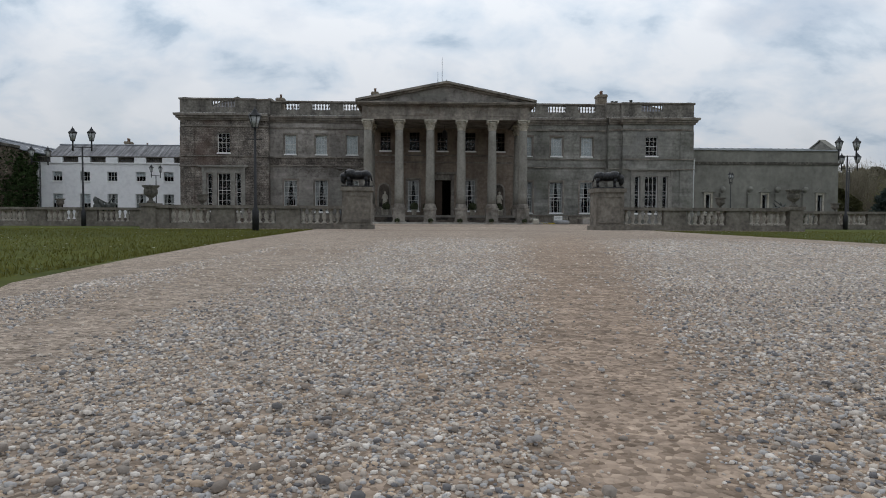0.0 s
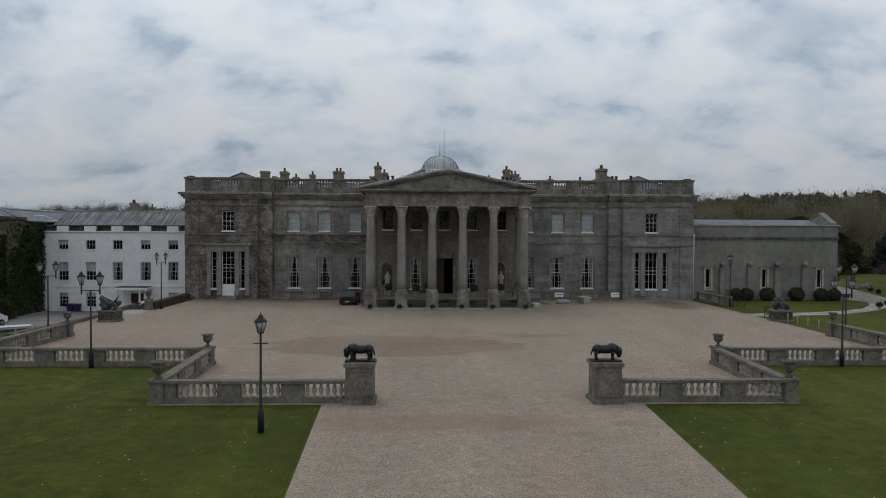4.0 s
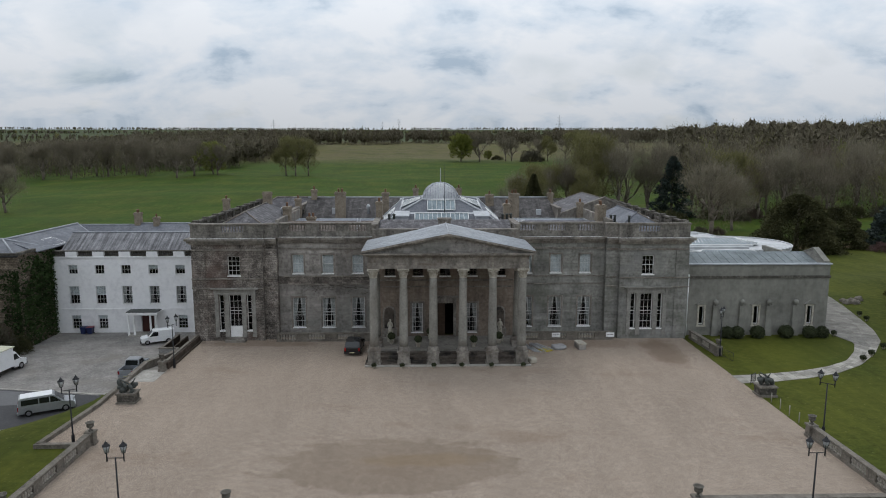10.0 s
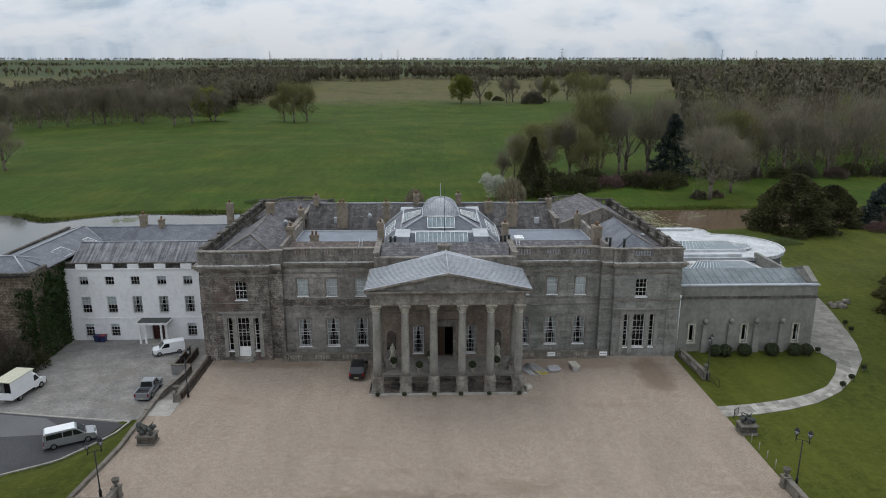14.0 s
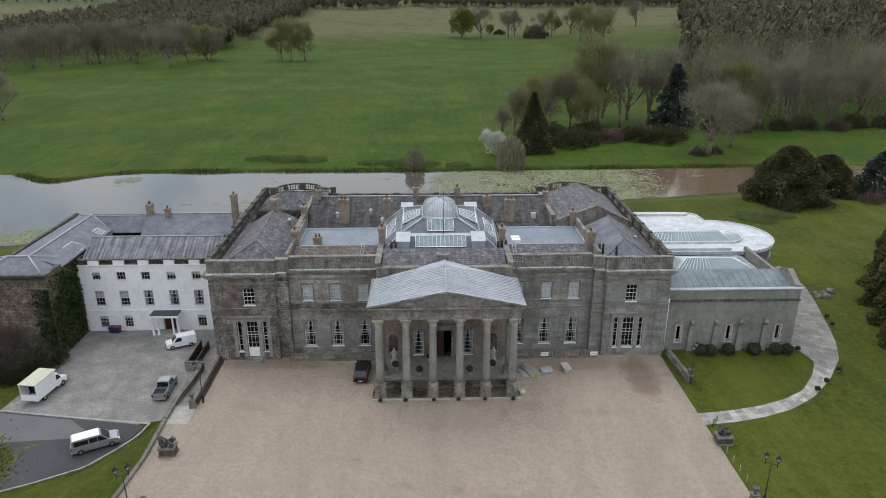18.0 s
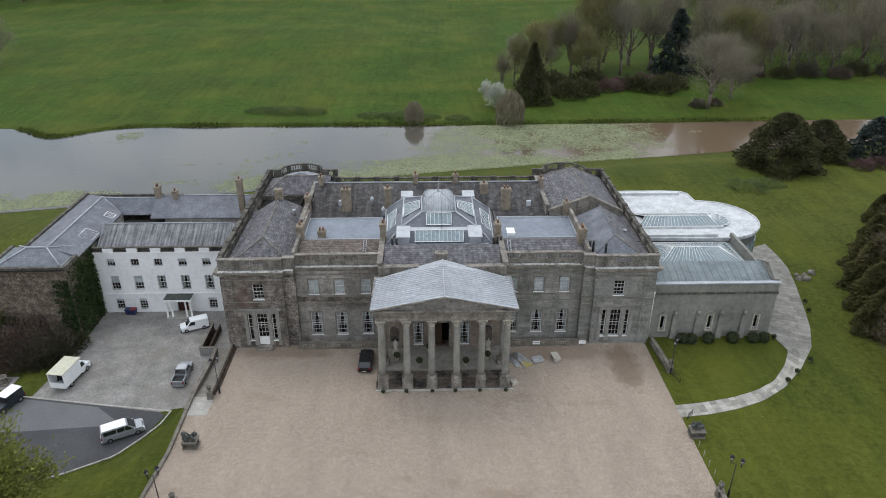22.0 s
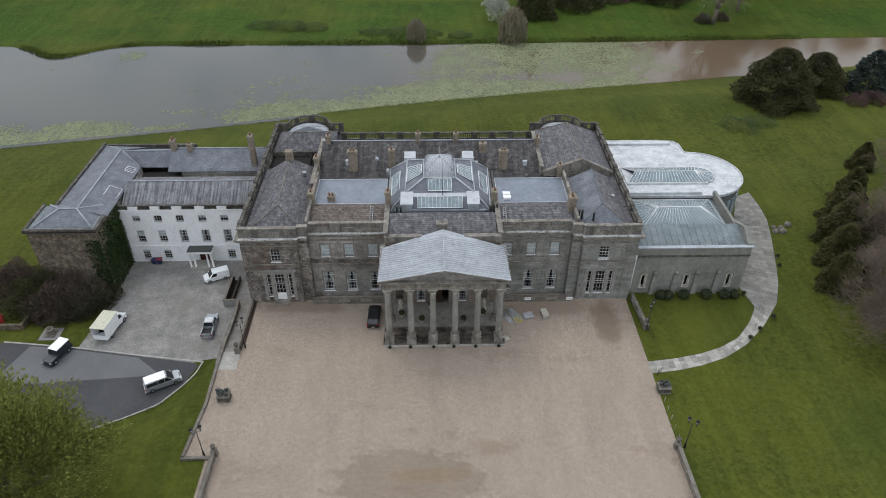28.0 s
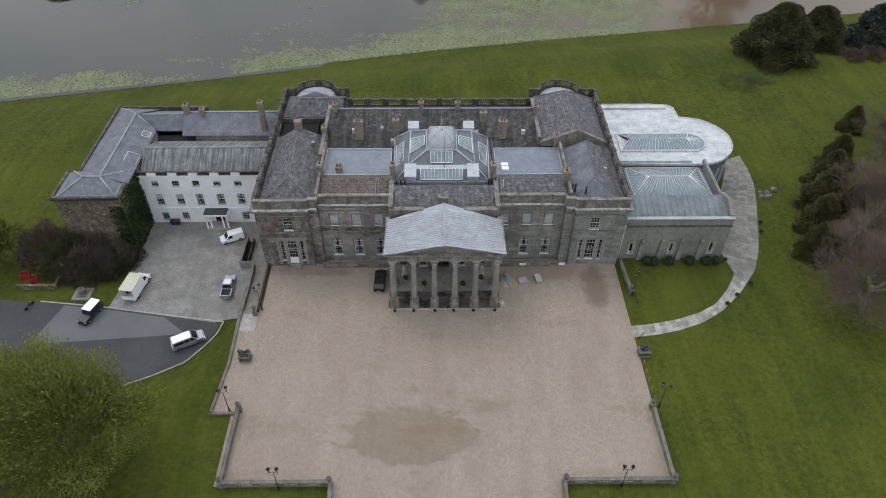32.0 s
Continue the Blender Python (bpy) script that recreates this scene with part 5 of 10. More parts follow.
for s, (xi, xo, yw, xc, r) in zip((-1, 1), BLOCKS):
    bm = bmesh.new()
    pts = [(xc + r * 0.93 * math.cos(a), yw - 1.2 + r * 0.98 * math.sin(a)) for a in [math.pi * i / 16 for i in range(17)]]
    c = bm.verts.new((xc, yw - 1.2, 14.5))
    vs = [bm.verts.new((x, y, 13.25)) for x, y in pts]
    for a, b in zip(vs, vs[1:]):
        bm.faces.new((a, b, c))
    bm.faces.new((vs[0], c, vs[-1]))
    br = part("bow_roof", bm, M_LEAD, mansion, "pale lead half-cone roof over the bow")
    bm = bmesh.new()
    for x, y in pts[1:-1:2]:
        tube(bm, (x, y, 13.29), (xc, yw - 1.2, 14.54), 0.05, 0.03, 4)
    pieces("lead_roll", bm, M_LEAD_PALE, br)
    # bow parapet, and the straight lengths either side of it
    bm = bmesh.new()
    n = 22
    for i in range(n):
        a0, a1 = math.pi * i / n, math.pi * (i + 1) / n
        q = [(xc + rr * math.cos(a), yw + rr * 0.86 * math.sin(a)) for rr, a in ((r - 0.3, a0), (r, a0), (r, a1), (r - 0.3, a1))]
        prism(bm, q, 12.95, 13.5); prism(bm, q, 14.35, 14.6)
        if i in (0, 5, 10, 11, 16, 21):
            prism(bm, q, 13.5, 14.35)
    for p, q in ((min(xi, xo), xc - r), (xc + r, max(xi, xo))):
        box(bm, p, q, yw - 0.38, yw, 12.9, 13.5); box(bm, p - 0.05, q + 0.05, yw - 0.43, yw + 0.05, 14.35, 14.58)
        for x in (p, q - 0.9):
            box(bm, x, x + 0.9, yw - 0.42, yw + 0.04, 13.5, 14.72)
    part("bow_parapet", bm, M_LICHEN_SHADE, mansion)
    me = baluster_mesh(0.85, 1.0, 6, M_LICHEN_SHADE if s < 0 else M_TRIM)
    rb = part("bow_balustrade", bm_box(xc - r, xc + r, yw - 0.3, yw - 0.05, 12.9, 12.96), M_TRIM, mansion)
    for i in range(26):
        a = math.pi * (i + 0.5) / 26
        part("baluster", me, None, rb, at=(xc + (r - 0.15) * math.cos(a), yw + (r - 0.15) * 0.86 * math.sin(a), 13.5))
    # side balustrade with piers
    bm = bmesh.new()
    x0, x1 = sorted((s * 29.75 + FRONT_X, s * 30.2 + FRONT_X))
    box(bm, x0, x1, 0.4, yw, 12.62, 13.45); box(bm, x0 - 0.05, x1 + 0.05, 0.5, yw, 14.3, 14.52)
    for i in range(9):
        y = 1.0 + 3.95 * i
        box(bm, x0 - 0.08, x1 + 0.08, y, y + 0.9, 13.45, 14.66)
    part("side_parapet", bm, M_LICHEN_SHADE, mansion, "black lichened parapet of the side front")
    rb = part("roof_balustrade", bm_box(x0 + 0.1, x1 - 0.1, 0.6, yw - 0.2, 13.44, 13.47), M_TRIM, mansion)
    for i in range(8):
        for k in range(6):
            part("baluster", me, None, rb, at=((x0 + x1) / 2, 1.0 + 3.95 * i + 1.2 + 0.48 * k, 13.46))
# rear balustrade
bm = bmesh.new()
box(bm, -18.0, 17.0, 29.75, 30.15, 12.9, 13.45); box(bm, -18.0, 17.0, 29.7, 30.2, 14.35, 14.6)
for i in range(11):
    x = -18.0 + 3.4 * i
    box(bm, x, x + 1.0, 29.72, 30.18, 13.45, 14.72)
part("rear_parapet", bm, M_LICHEN_SHADE, mansion, "black lichened rear parapet")
rb = part("roof_balustrade", bm_box(-17.9, 16.9, 29.8, 30.1, 13.44, 13.47), M_TRIM, mansion)
me = baluster_mesh(0.88, 1.0, 6, M_LICHEN_SHADE)
for i in range(10):
    for k in range(6):
        part("baluster", me, None, rb, at=(-18.0 + 3.4 * i + 1.2 + 0.4 * k, 29.95, 13.46))
# long rear range, pitched
A, B, C, D, E, F = (-20.6, 18.9, 13.1), (16.9, 18.9, 13.1), (16.9, 24.9, 15.6), (-20.6, 24.9, 15.6), (16.9, 29.4, 13.3), (-20.6, 29.4, 13.3)
slopes("slate_roof", [[A, B, C, D], [D, C, E, F]], M_SLATE_SOOT, "long dark sooty slate roof", [(D, C)], M_LEAD, 0.12)
# front strips of slate behind the parapet and the flat grey decks
for s in (-1, 1):
    bm = bmesh.new()
    slab(bm, [(s * 8.7, 1.9, 13.05), (s * 20.2, 1.9, 13.05), (s * 20.2, 6.0, 14.1), (s * 8.7, 6.0, 14.1)], 0.1)
    slab(bm, [(s * 8.7, 6.0, 14.1), (s * 20.2, 6.0, 14.1), (s * 20.2, 8.2, 13.3), (s * 8.7, 8.2, 13.3)], 0.1)
    part("slate_roof", bm, M_SLATE_BROWN if s < 0 else M_SLATE, mansion, "mossy slate slope behind the parapet")
    part("flat_roof", bm_box(*sorted((s * 8.9, s * 20.3)), 8.1, 15.5, 13.0, 13.22), M_LEAD_FLAT, mansion, "smooth blue-grey flat roof")
    bm = bmesh.new()
    box(bm, *sorted((s * 8.9, s * 20.4)), 15.5, 18.9, 12.99, 13.08)
    part("gutter_deck", bm, M_SLATE_SOOT, mansion)
    bm = bmesh.new(); box(bm, *sorted((s * 8.9, s * 20.3)), 15.5, 15.62, 13.08, 13.4); box(bm, *sorted((s * 8.9, s * 20.3)), 8.0, 8.1, 13.0, 13.42)
    for x0 in (8.9, 20.2):
        box(bm, *sorted((s * x0, s * (x0 + 0.1))), 8.1, 15.5, 13.22, 13.42)
    pieces("roof_flashing", bm, M_LEAD_PALE, mansion, "pale lead flashing round the flat roof")
    # upstand walls either side of the centre
    bm = bmesh.new()
    box(bm, *sorted((s * 8.2, s * 8.75)), CEN + 0.2, 8.0, 12.6, 14.3); box(bm, *sorted((s * 8.1, s * 8.85)), CEN + 0.1, 8.0, 14.3, 14.5)
    box(bm, *sorted((s * 20.3, s * 20.7)), 1.4, 16.0, 12.6, 14.7)
    pieces("upstand_wall", bm, M_TRIM, mansion)
# centre front: blocking course and slate slope
bm = bmesh.new()
box(bm, -8.6, -2.2, CEN - 0.1, CEN + 0.5, 12.6, 13.8); box(bm, 2.2, 8.6, CEN - 0.1, CEN + 0.5, 12.6, 13.8)
box(bm, -8.7, -3.2, CEN - 0.2, CEN + 0.6, 13.8, 13.96); box(bm, 3.0, 8.5, CEN - 0.2, CEN + 0.6, 13.8, 13.96); box(bm, -2.2, 2.2, CEN - 0.1, CEN + 0.5, 12.6, 13.7)
part("blocking_course", bm, M_TRIM, mansion)
bm = bmesh.new(); box(bm, -0.9, 0.6, -0.2, 0.7, 12.9, 14.85); box(bm, -1.0, 0.7, -0.3, 0.8, 14.85, 15.05)
part("ridge_block", bm, M_TRIM, mansion, "low stone block behind the pediment", weld=True)
bm = bmesh.new()
slab(bm, [(-8.1, CEN + 0.7, 12.9), (8.1, CEN + 0.7, 12.9), (8.1, 3.6, 14.5), (-8.1, 3.6, 14.5)], 0.1)
slab(bm, [(-8.1, 3.6, 14.5), (8.1, 3.6, 14.5), (8.1, 5.4, 13.2), (-8.1, 5.4, 13.2)], 0.1)
part("slate_roof", bm, M_SLATE, mansion, "dark slate slope over the hall")
# the glazed lantern with its ribbed cloister dome
CXL = -0.3
lantern = part("lantern", bm_box(CXL - 7.1, CXL + 7.1, 5.9, 19.0, 12.95, 13.45), M_LEAD, mansion, "slate and lead roof lantern with glazed slopes")


def glazed(parent, a, b, c, d, n, name="skylight"):
    """A glazed sheet with n bars between the edges a-b (low) and d-c (high)."""
    bm = bmesh.new(); slab(bm, [a, b, c, d], 0.06)
    g = part(name, bm, M_GLASS_ROOF, parent, "glazed skylight with white bars")
    bm = bmesh.new()
    A, B, C, D = map(Vector, (a, b, c, d))
    up = (B - A).cross(D - A).normalized() * 0.03
    if up.z < 0:
        up = -up
    for i in range(n + 1):
        u = i / n
        tube(bm, A.lerp(B, u) + up, D.lerp(C, u) + up, 0.05 if i in (0, n) else 0.03, seg=4)
    tube(bm, A + up, B + up, 0.06, seg=4); tube(bm, D + up, C + up, 0.06, seg=4)
    part("glazing_bar", bm, M_WHITE, g)
    return g


def lantern_pt(p, s):
    return (CXL + s * p[0], p[1], p[2])


HIP, DOME_F, DOME_B, TIP, FOOT_B, FOOT_F = (5.55, 8.6, 14.85), (2.5, 10.7, 16.4), (2.55, 16.6, 16.4), (5.3, 17.0, 16.05), (8.3, 18.8, 13.3), (7.9, 5.9, 13.25)
bm = bmesh.new()
slab(bm, [lantern_pt(HIP, -1), lantern_pt(HIP, 1), lantern_pt(DOME_F, 1), lantern_pt(DOME_F, -1)], 0.1)
slab(bm, [lantern_pt(FOOT_F, -1), lantern_pt(FOOT_F, 1), lantern_pt((5.6, 7.7, 14.75), 1), lantern_pt((5.6, 7.7, 14.75), -1)], 0.1)
slab(bm, [lantern_pt(DOME_B, -1), lantern_pt(DOME_B, 1), lantern_pt((4.5, 19.0, 13.5), 1), lantern_pt((4.5, 19.0, 13.5), -1)], 0.1)
for s in (-1, 1):
    slab(bm, [lantern_pt(p, s) for p in (HIP, TIP, DOME_B, DOME_F)], 0.1)
    slab(bm, [lantern_pt(p, s) for p in (FOOT_F, FOOT_B, TIP, HIP)], 0.1)
    slab(bm, [lantern_pt(p, s) for p in (TIP, FOOT_B, (4.5, 19.0, 13.5), DOME_B)], 0.1)
pieces("lantern_slope", bm, M_SLATE_BLUE, lantern, "slate slope of the lantern")
bm = bmesh.new()
slab(bm, [lantern_pt((5.6, 7.7, 14.8), -1), lantern_pt((5.6, 7.7, 14.8), 1), lantern_pt((5.6, 8.7, 14.9), 1), lantern_pt((5.6, 8.7, 14.9), -1)], 0.12)
for s in (-1, 1):
    for p, q, r in ((HIP, DOME_F, 0.14), (HIP, TIP, 0.1), (TIP, DOME_B, 0.12), (DOME_F, DOME_B, 0.14), (FOOT_F, HIP, 0.13), (FOOT_B, TIP, 0.13), (FOOT_F, FOOT_B, 0.12)):
        tube(bm, Vector(lantern_pt(p, s)) + Vector((0, 0, 0.08)), Vector(lantern_pt(q, s)) + Vector((0, 0, 0.08)), r, seg=6)
tube(bm, lantern_pt((2.5, 10.7, 16.46), -1), lantern_pt((2.5, 10.7, 16.46), 1), 0.13, seg=6)
tube(bm, lantern_pt((2.5, 16.6, 16.46), -1), lantern_pt((2.5, 16.6, 16.46), 1), 0.13, seg=6)
pieces("lead_roll", bm, M_LEAD_PALE, lantern, "pale lead hip roll")


def vault_pt(u, v):
    """A square cloister vault: u, v run from -1 to 1 over the plan."""
    r = max(abs(u), abs(v))
    return (CXL + 2.5 * u, 13.65 + 2.95 * v, 16.42 + 2.15 * (1 - min(r, 1.0) ** 2) ** 0.6)


bm = bmesh.new()
N = 12
grid = [[bm.verts.new(vault_pt(2 * i / N - 1, 2 * j / N - 1)) for i in range(N + 1)] for j in range(N + 1)]
for j in range(N):
    for i in range(N):
        bm.faces.new((grid[j][i], grid[j][i + 1], grid[j + 1][i + 1], grid[j + 1][i]))
dome = part("dome", bm, M_LEAD_PALE, lantern, "pale ribbed lead dome on a square plan")
bm = bmesh.new()
for k in range(1, 14):
    u = 2 * k / 14 - 1
    for sg in (-1, 1):
        steps = [abs(u) + (1 - abs(u)) * q / 5 for q in range(6)]
        for a, b in zip(steps, steps[1:]):
            tube(bm, vault_pt(u, sg * a), vault_pt(u, sg * b), 0.05, seg=4)
            tube(bm, vault_pt(sg * a, u), vault_pt(sg * b, u), 0.05, seg=4)
for su in (-1, 1):
    for sv in (-1, 1):
        for q in range(6):
            tube(bm, vault_pt(su * q / 6, sv * q / 6), vault_pt(su * (q + 1) / 6, sv * (q + 1) / 6), 0.08, seg=5)
part("dome_rib", bm, M_LEAD, dome, "standing lead rolls")
bm = bmesh.new(); turned(bm, [(0.16, 18.5), (0.12, 18.75), (0.05, 18.9), (0.02, 20.6)], 6, (CXL, 13.65, 0)); part("finial", bm, M_LEAD, dome, "thin lightning rod")
bm = bmesh.new(); tube(bm, (0.12, 8.0, 14.6), (0.12, 8.0, 21.3), 0.045, 0.02, 6); part("mast", bm, M_IRON, lantern, "thin dark aerial mast")


def on_slope(P, Q, R, S, u, v, lift=0.14):
    """A point of the skew quad P-Q (low) S-R (high), a little above it."""
    a, b = Vector(P).lerp(Vector(Q), u), Vector(S).lerp(Vector(R), u)
    p = a.lerp(b, v)
    return (p.x, p.y, p.z + lift)


def pane_on(quad, u0, u1, v0, v1, n, lift=0.14):
    glazed(lantern, on_slope(*quad, u0, v0, lift), on_slope(*quad, u1, v0, lift), on_slope(*quad, u1, v1, lift), on_slope(*quad, u0, v1, lift), n)


glazed(lantern, (CXL - 3.5, 6.1, 13.75), (CXL + 3.5, 6.1, 13.75), (CXL + 3.5, 7.65, 14.88), (CXL - 3.5, 7.65, 14.88), 12)
glazed(lantern, (CXL - 1.85, 8.85, 15.18), (CXL + 1.85, 8.85, 15.18), (CXL + 1.85, 10.45, 16.36), (CXL - 1.85, 10.45, 16.36), 6)
for s in (-1, 1):
    pane_on((lantern_pt(HIP, s), lantern_pt(TIP, s), lantern_pt(DOME_B, s), lantern_pt(DOME_F, s)), 0.3, 0.74, 0.05, 0.88, 7)
    pane_on((lantern_pt(FOOT_F, s), lantern_pt(FOOT_B, s), lantern_pt(TIP, s), lantern_pt(HIP, s)), 0.3, 0.76, 0.12, 0.62, 9)
    bm = bmesh.new(); box(bm, CXL + s * 5.2 - 0.85, CXL + s * 5.2 + 0.85, 5.8, 8.6, 13.3, 14.75); part("lantern_box", bm, M_LEAD, lantern, "lead-sided roof hatch", bevel=0.04)
    bm = bmesh.new(); slab(bm, [(CXL + s * 5.2 - 1.0, 5.6, 14.75), (CXL + s * 5.2 + 1.0, 5.6, 14.75), (CXL + s * 5.2 + 1.0, 8.8, 15.1), (CXL + s * 5.2 - 1.0, 8.8, 15.1)], 0.1); part("hatch_top", bm, M_LEAD_PALE, lantern)
    bm = bmesh.new(); box(bm, CXL + s * 4.9 - 0.95, CXL + s * 4.9 + 0.95, 18.0, 20.4, 13.9, 15.9); part("lantern_box", bm, M_LEAD_PALE, lantern, "white lead-covered rear hatch", bevel=0.05)


def chimney(x, y, z0, z1, w, d, pots=2, mat=None, parent=None):
    bm = bmesh.new()
    box(bm, -w / 2, w / 2, -d / 2, d / 2, z0, z1 - 0.35)
    box(bm, -w / 2 - 0.09, w / 2 + 0.09, -d / 2 - 0.09, d / 2 + 0.09, z1 - 0.35, z1 - 0.12)
    box(bm, -w / 2 - 0.02, w / 2 + 0.02, -d / 2 - 0.02, d / 2 + 0.02, z1 - 0.12, z1)
    c = part("chimney", bm, mat or M_CHIMNEY, parent or mansion, "weathered buff stone chimney", at=(x, y, 0))
    for i in range(pots):
        bm = bmesh.new()
        o = (i - (pots - 1) / 2) * 0.5
        turned(bm, [(0.15, z1), (0.13, z1 + 0.4), (0.17, z1 + 0.45), (0.17, z1 + 0.5)], 8, (o if w > d else 0, o if w <= d else 0, 0))
        part("chimney_pot", bm, M_POT, c)


for x, y, z, w, d, p in ((-14.9, 19.0, 16.9, 1.5, 0.9, 2), (10.7, 19.2, 16.7, 1.5, 0.9, 2), (-17.6, 9.2, 14.3, 1.1, 0.8, 2), (-8.4, 6.8, 16.5, 0.8, 1.3, 1), (8.2, 7.2, 16.2, 0.8, 1.3, 1),
                          (20.1, 5.4, 16.2, 1.1, 1.5, 2), (-20.5, 7.9, 15.8, 0.9, 1.4, 1), (-21.0, 18.6, 16.0, 0.8, 1.0, 1), (-3.9, 24.9, 17.1, 0.85, 0.8, 1), (2.8, 24.9, 17.1, 0.85, 0.8, 1),
                          (-8.3, 19.6, 16.8, 1.0, 0.9, 1), (-25.6, 19.2, 16.9, 1.2, 0.9, 0), (17.1, 24.5, 16.4, 0.8, 0.9, 1), (-19.6, 24.6, 16.9, 0.8, 0.8, 1), (7.4, 22.6, 16.3, 1.2, 0.8, 1), (19.9, 16.2, 15.6, 0.8, 0.9, 1)):
    chimney(x, y, 12.9, z, w, d, p)


def cowl(x, y, z, h, r=0.22):
    bm = bmesh.new(); turned(bm, [(r, z), (r, z + h * 0.6), (r * 1.35, z + h * 0.65), (r * 1.3, z + h * 0.85), (r * 0.4, z + h)], 10, (x, y, 0))
    part("roof_ventilator", bm, M_LEAD_PALE, mansion, "white round roof ventilator")


for x, y, z, h in ((-10.9, 20.2, 13.5, 1.5), (-8.9, 16.6, 13.1, 1.7), (-22.7, 15.6, 14.0, 1.0), (27.3, 8.6, 13.7, 0.6)):
    cowl(x, y, z, h)
bm = bmesh.new(); box(bm, -16.3, -15.7, 19.9, 20.5, 13.4, 14.4); box(bm, 14.2, 14.9, 19.6, 20.2, 13.3, 14.2); box(bm, 5.9, 6.4, 19.4, 19.9, 13.2, 14.3)
pieces("roof_vent", bm, M_LEAD_PALE, mansion, "small pale box vent on the slates", bevel=0.04)
bm = bmesh.new(); box(bm, 9.9, 11.1, 9.0, 9.9, 13.22, 13.65); box(bm, 9.9, 11.1, 10.2, 11.0, 13.22, 13.6)
pieces("roof_vent", bm, M_WHITE, mansion, "white box vent on the flat roof", bevel=0.04)
for x, y0, y1 in ((-10.9, 2.2, 7.2), (9.6, 2.2, 6.6)):
    bm = bmesh.new()
    for o in (-0.2, 0.2):
        tube(bm, (x + o, y0, 13.25), (x + o, y1 - 1.5, 14.5), 0.035, seg=5)
    for k in range(9):
        u = (k + 0.5) / 9
        tube(bm, (x - 0.2, y0 + (y1 - 1.5 - y0) * u, 13.25 + 1.25 * u), (x + 0.2, y0 + (y1 - 1.5 - y0) * u, 13.25 + 1.25 * u), 0.025, seg=4)
    part("roof_ladder", bm, M_LEAD_PALE, mansion, "pale metal roof ladder")
# row of dark pots along the party walls, pipe beside the portico
for x, y in ((-7.0, 4.6), (-6.4, 4.6), (7.4, 4.6), (8.0, 5.0), (8.5, 5.0), (20.9, 3.2), (21.4, 3.2), (23.0, 2.4)):
    bm = bmesh.new(); turned(bm, [(0.17, 13.4), (0.15, 14.9), (0.2, 14.95), (0.2, 15.1)], 8, (x, y, 0)); part("chimney_pot", bm, M_LEADGREEN, mansion, "dark clay pot")
bm = bmesh.new(); tube(bm, (-8.9, 1.1, 0.3), (-8.9, 1.1, 11.8), 0.06, seg=6); part("drainpipe", bm, M_CAPITAL, mansion, "pale downpipe")

# ---- low balustrade along the foot of the front, drainpipe ----
def balustrade(p0, p1, name="stone_balustrade", label="grey weathered stone balustrade with solid panels", h=1.05, gap=1.87, solid=1.05, start=0.5, mat=None, n_bal=6, thick=0.4, group="forecourt balustrades", z=0.0):
    """A run of balustrade from p0 to p1: plinth, coping, solid panels and balusters between them."""
    d = Vector((p1[0] - p0[0], p1[1] - p0[1], 0))
    L = d.length
    m = Matrix.Translation((p0[0], p0[1], z)) @ Matrix.Rotation(math.atan2(d.y, d.x), 4, "Z")
    mat = mat or M_BALU
    t = thing(name, label, "balustrade", group, at=m)
    part("plinth", bm_box(0, L, -thick / 2, thick / 2, -0.05, 0.24), mat, t, bevel=0.015)
    part("coping", bm_box(-0.05, L + 0.05, -thick / 2 - 0.05, thick / 2 + 0.05, h - 0.14, h), mat, t, bevel=0.03)
    me = baluster_mesh(h - 0.38, 1.15, 8, M_BALUSTER)
    x, solid_next = 0.0, True
    first = True
    while x < L - 0.05:
        if solid_next:
            w = min(start if first else solid, L - x)
            if L - (x + w) < gap * 0.6:
                w = L - x
            part("panel", bm_box(x, x + w, -thick / 2 + 0.05, thick / 2 - 0.05, 0.24, h - 0.14), mat, t)
            first = False
        else:
            w = min(gap, L - x)
            for i in range(n_bal):
                part("baluster", me, None, t, at=(x + w * (i + 0.5) / n_bal, 0, 0.24))
        x += w
        solid_next = not solid_next
    return t


M_BALU = material("weathered_balustrade_stone", (0.15, 0.133, 0.112), (0.062, 0.055, 0.047), (0.25, 0.228, 0.196), 0.93, 1.1, 6, 0.3, 20)
M_BALUSTER = material("pale_baluster_stone", (0.32, 0.295, 0.255), (0.16, 0.147, 0.127), (0.42, 0.39, 0.345), 0.92, 2.5, 5, 0.2, 20)
for s in (-1, 1):
    x0, x1 = sorted((s * 9.0, s * 20.6))
    balustrade((x0, -0.45), (x1, -0.45), "area_balustrade", "dark low stone balustrade along the foot of the house wall", gap=2.0, solid=1.5, start=0.4, group="area balustrades")
pipe = bmesh.new()
tube(pipe, (30.36, 0.95, 0.0), (30.36, 0.95, 7.6), 0.07, seg=8)
box(pipe, 30.26, 30.46, 0.85, 1.05, 7.6, 7.9)
part("drainpipe", pipe, M_WHITE, mansion, "white downpipe")
# ---- west wing: the low grey rendered range ----
wing = thing("orangery_wing", "low grey rendered wing with narrow arched-head windows and lead roof", "building", at=(0, 0, 0))
WX0, WX1, WY = 29.9, 48.4, 1.3
WINX = (32.32, 39.3, 46.15)
bm = bmesh.new()
walled(bm, WX0, WX1, -0.6, 9.0, WY, WY + 0.5, [(x - 0.31, x + 0.31, 1.42, 3.7) for x in WINX])
box(bm, WX1 - 0.5, WX1, WY + 0.5, 18.0, -0.8, 9.0); box(bm, WX0, WX1, 17.5, 18.0, -0.8, 7.4)
part("wall", bm, M_RENDER, wing, weld=True)
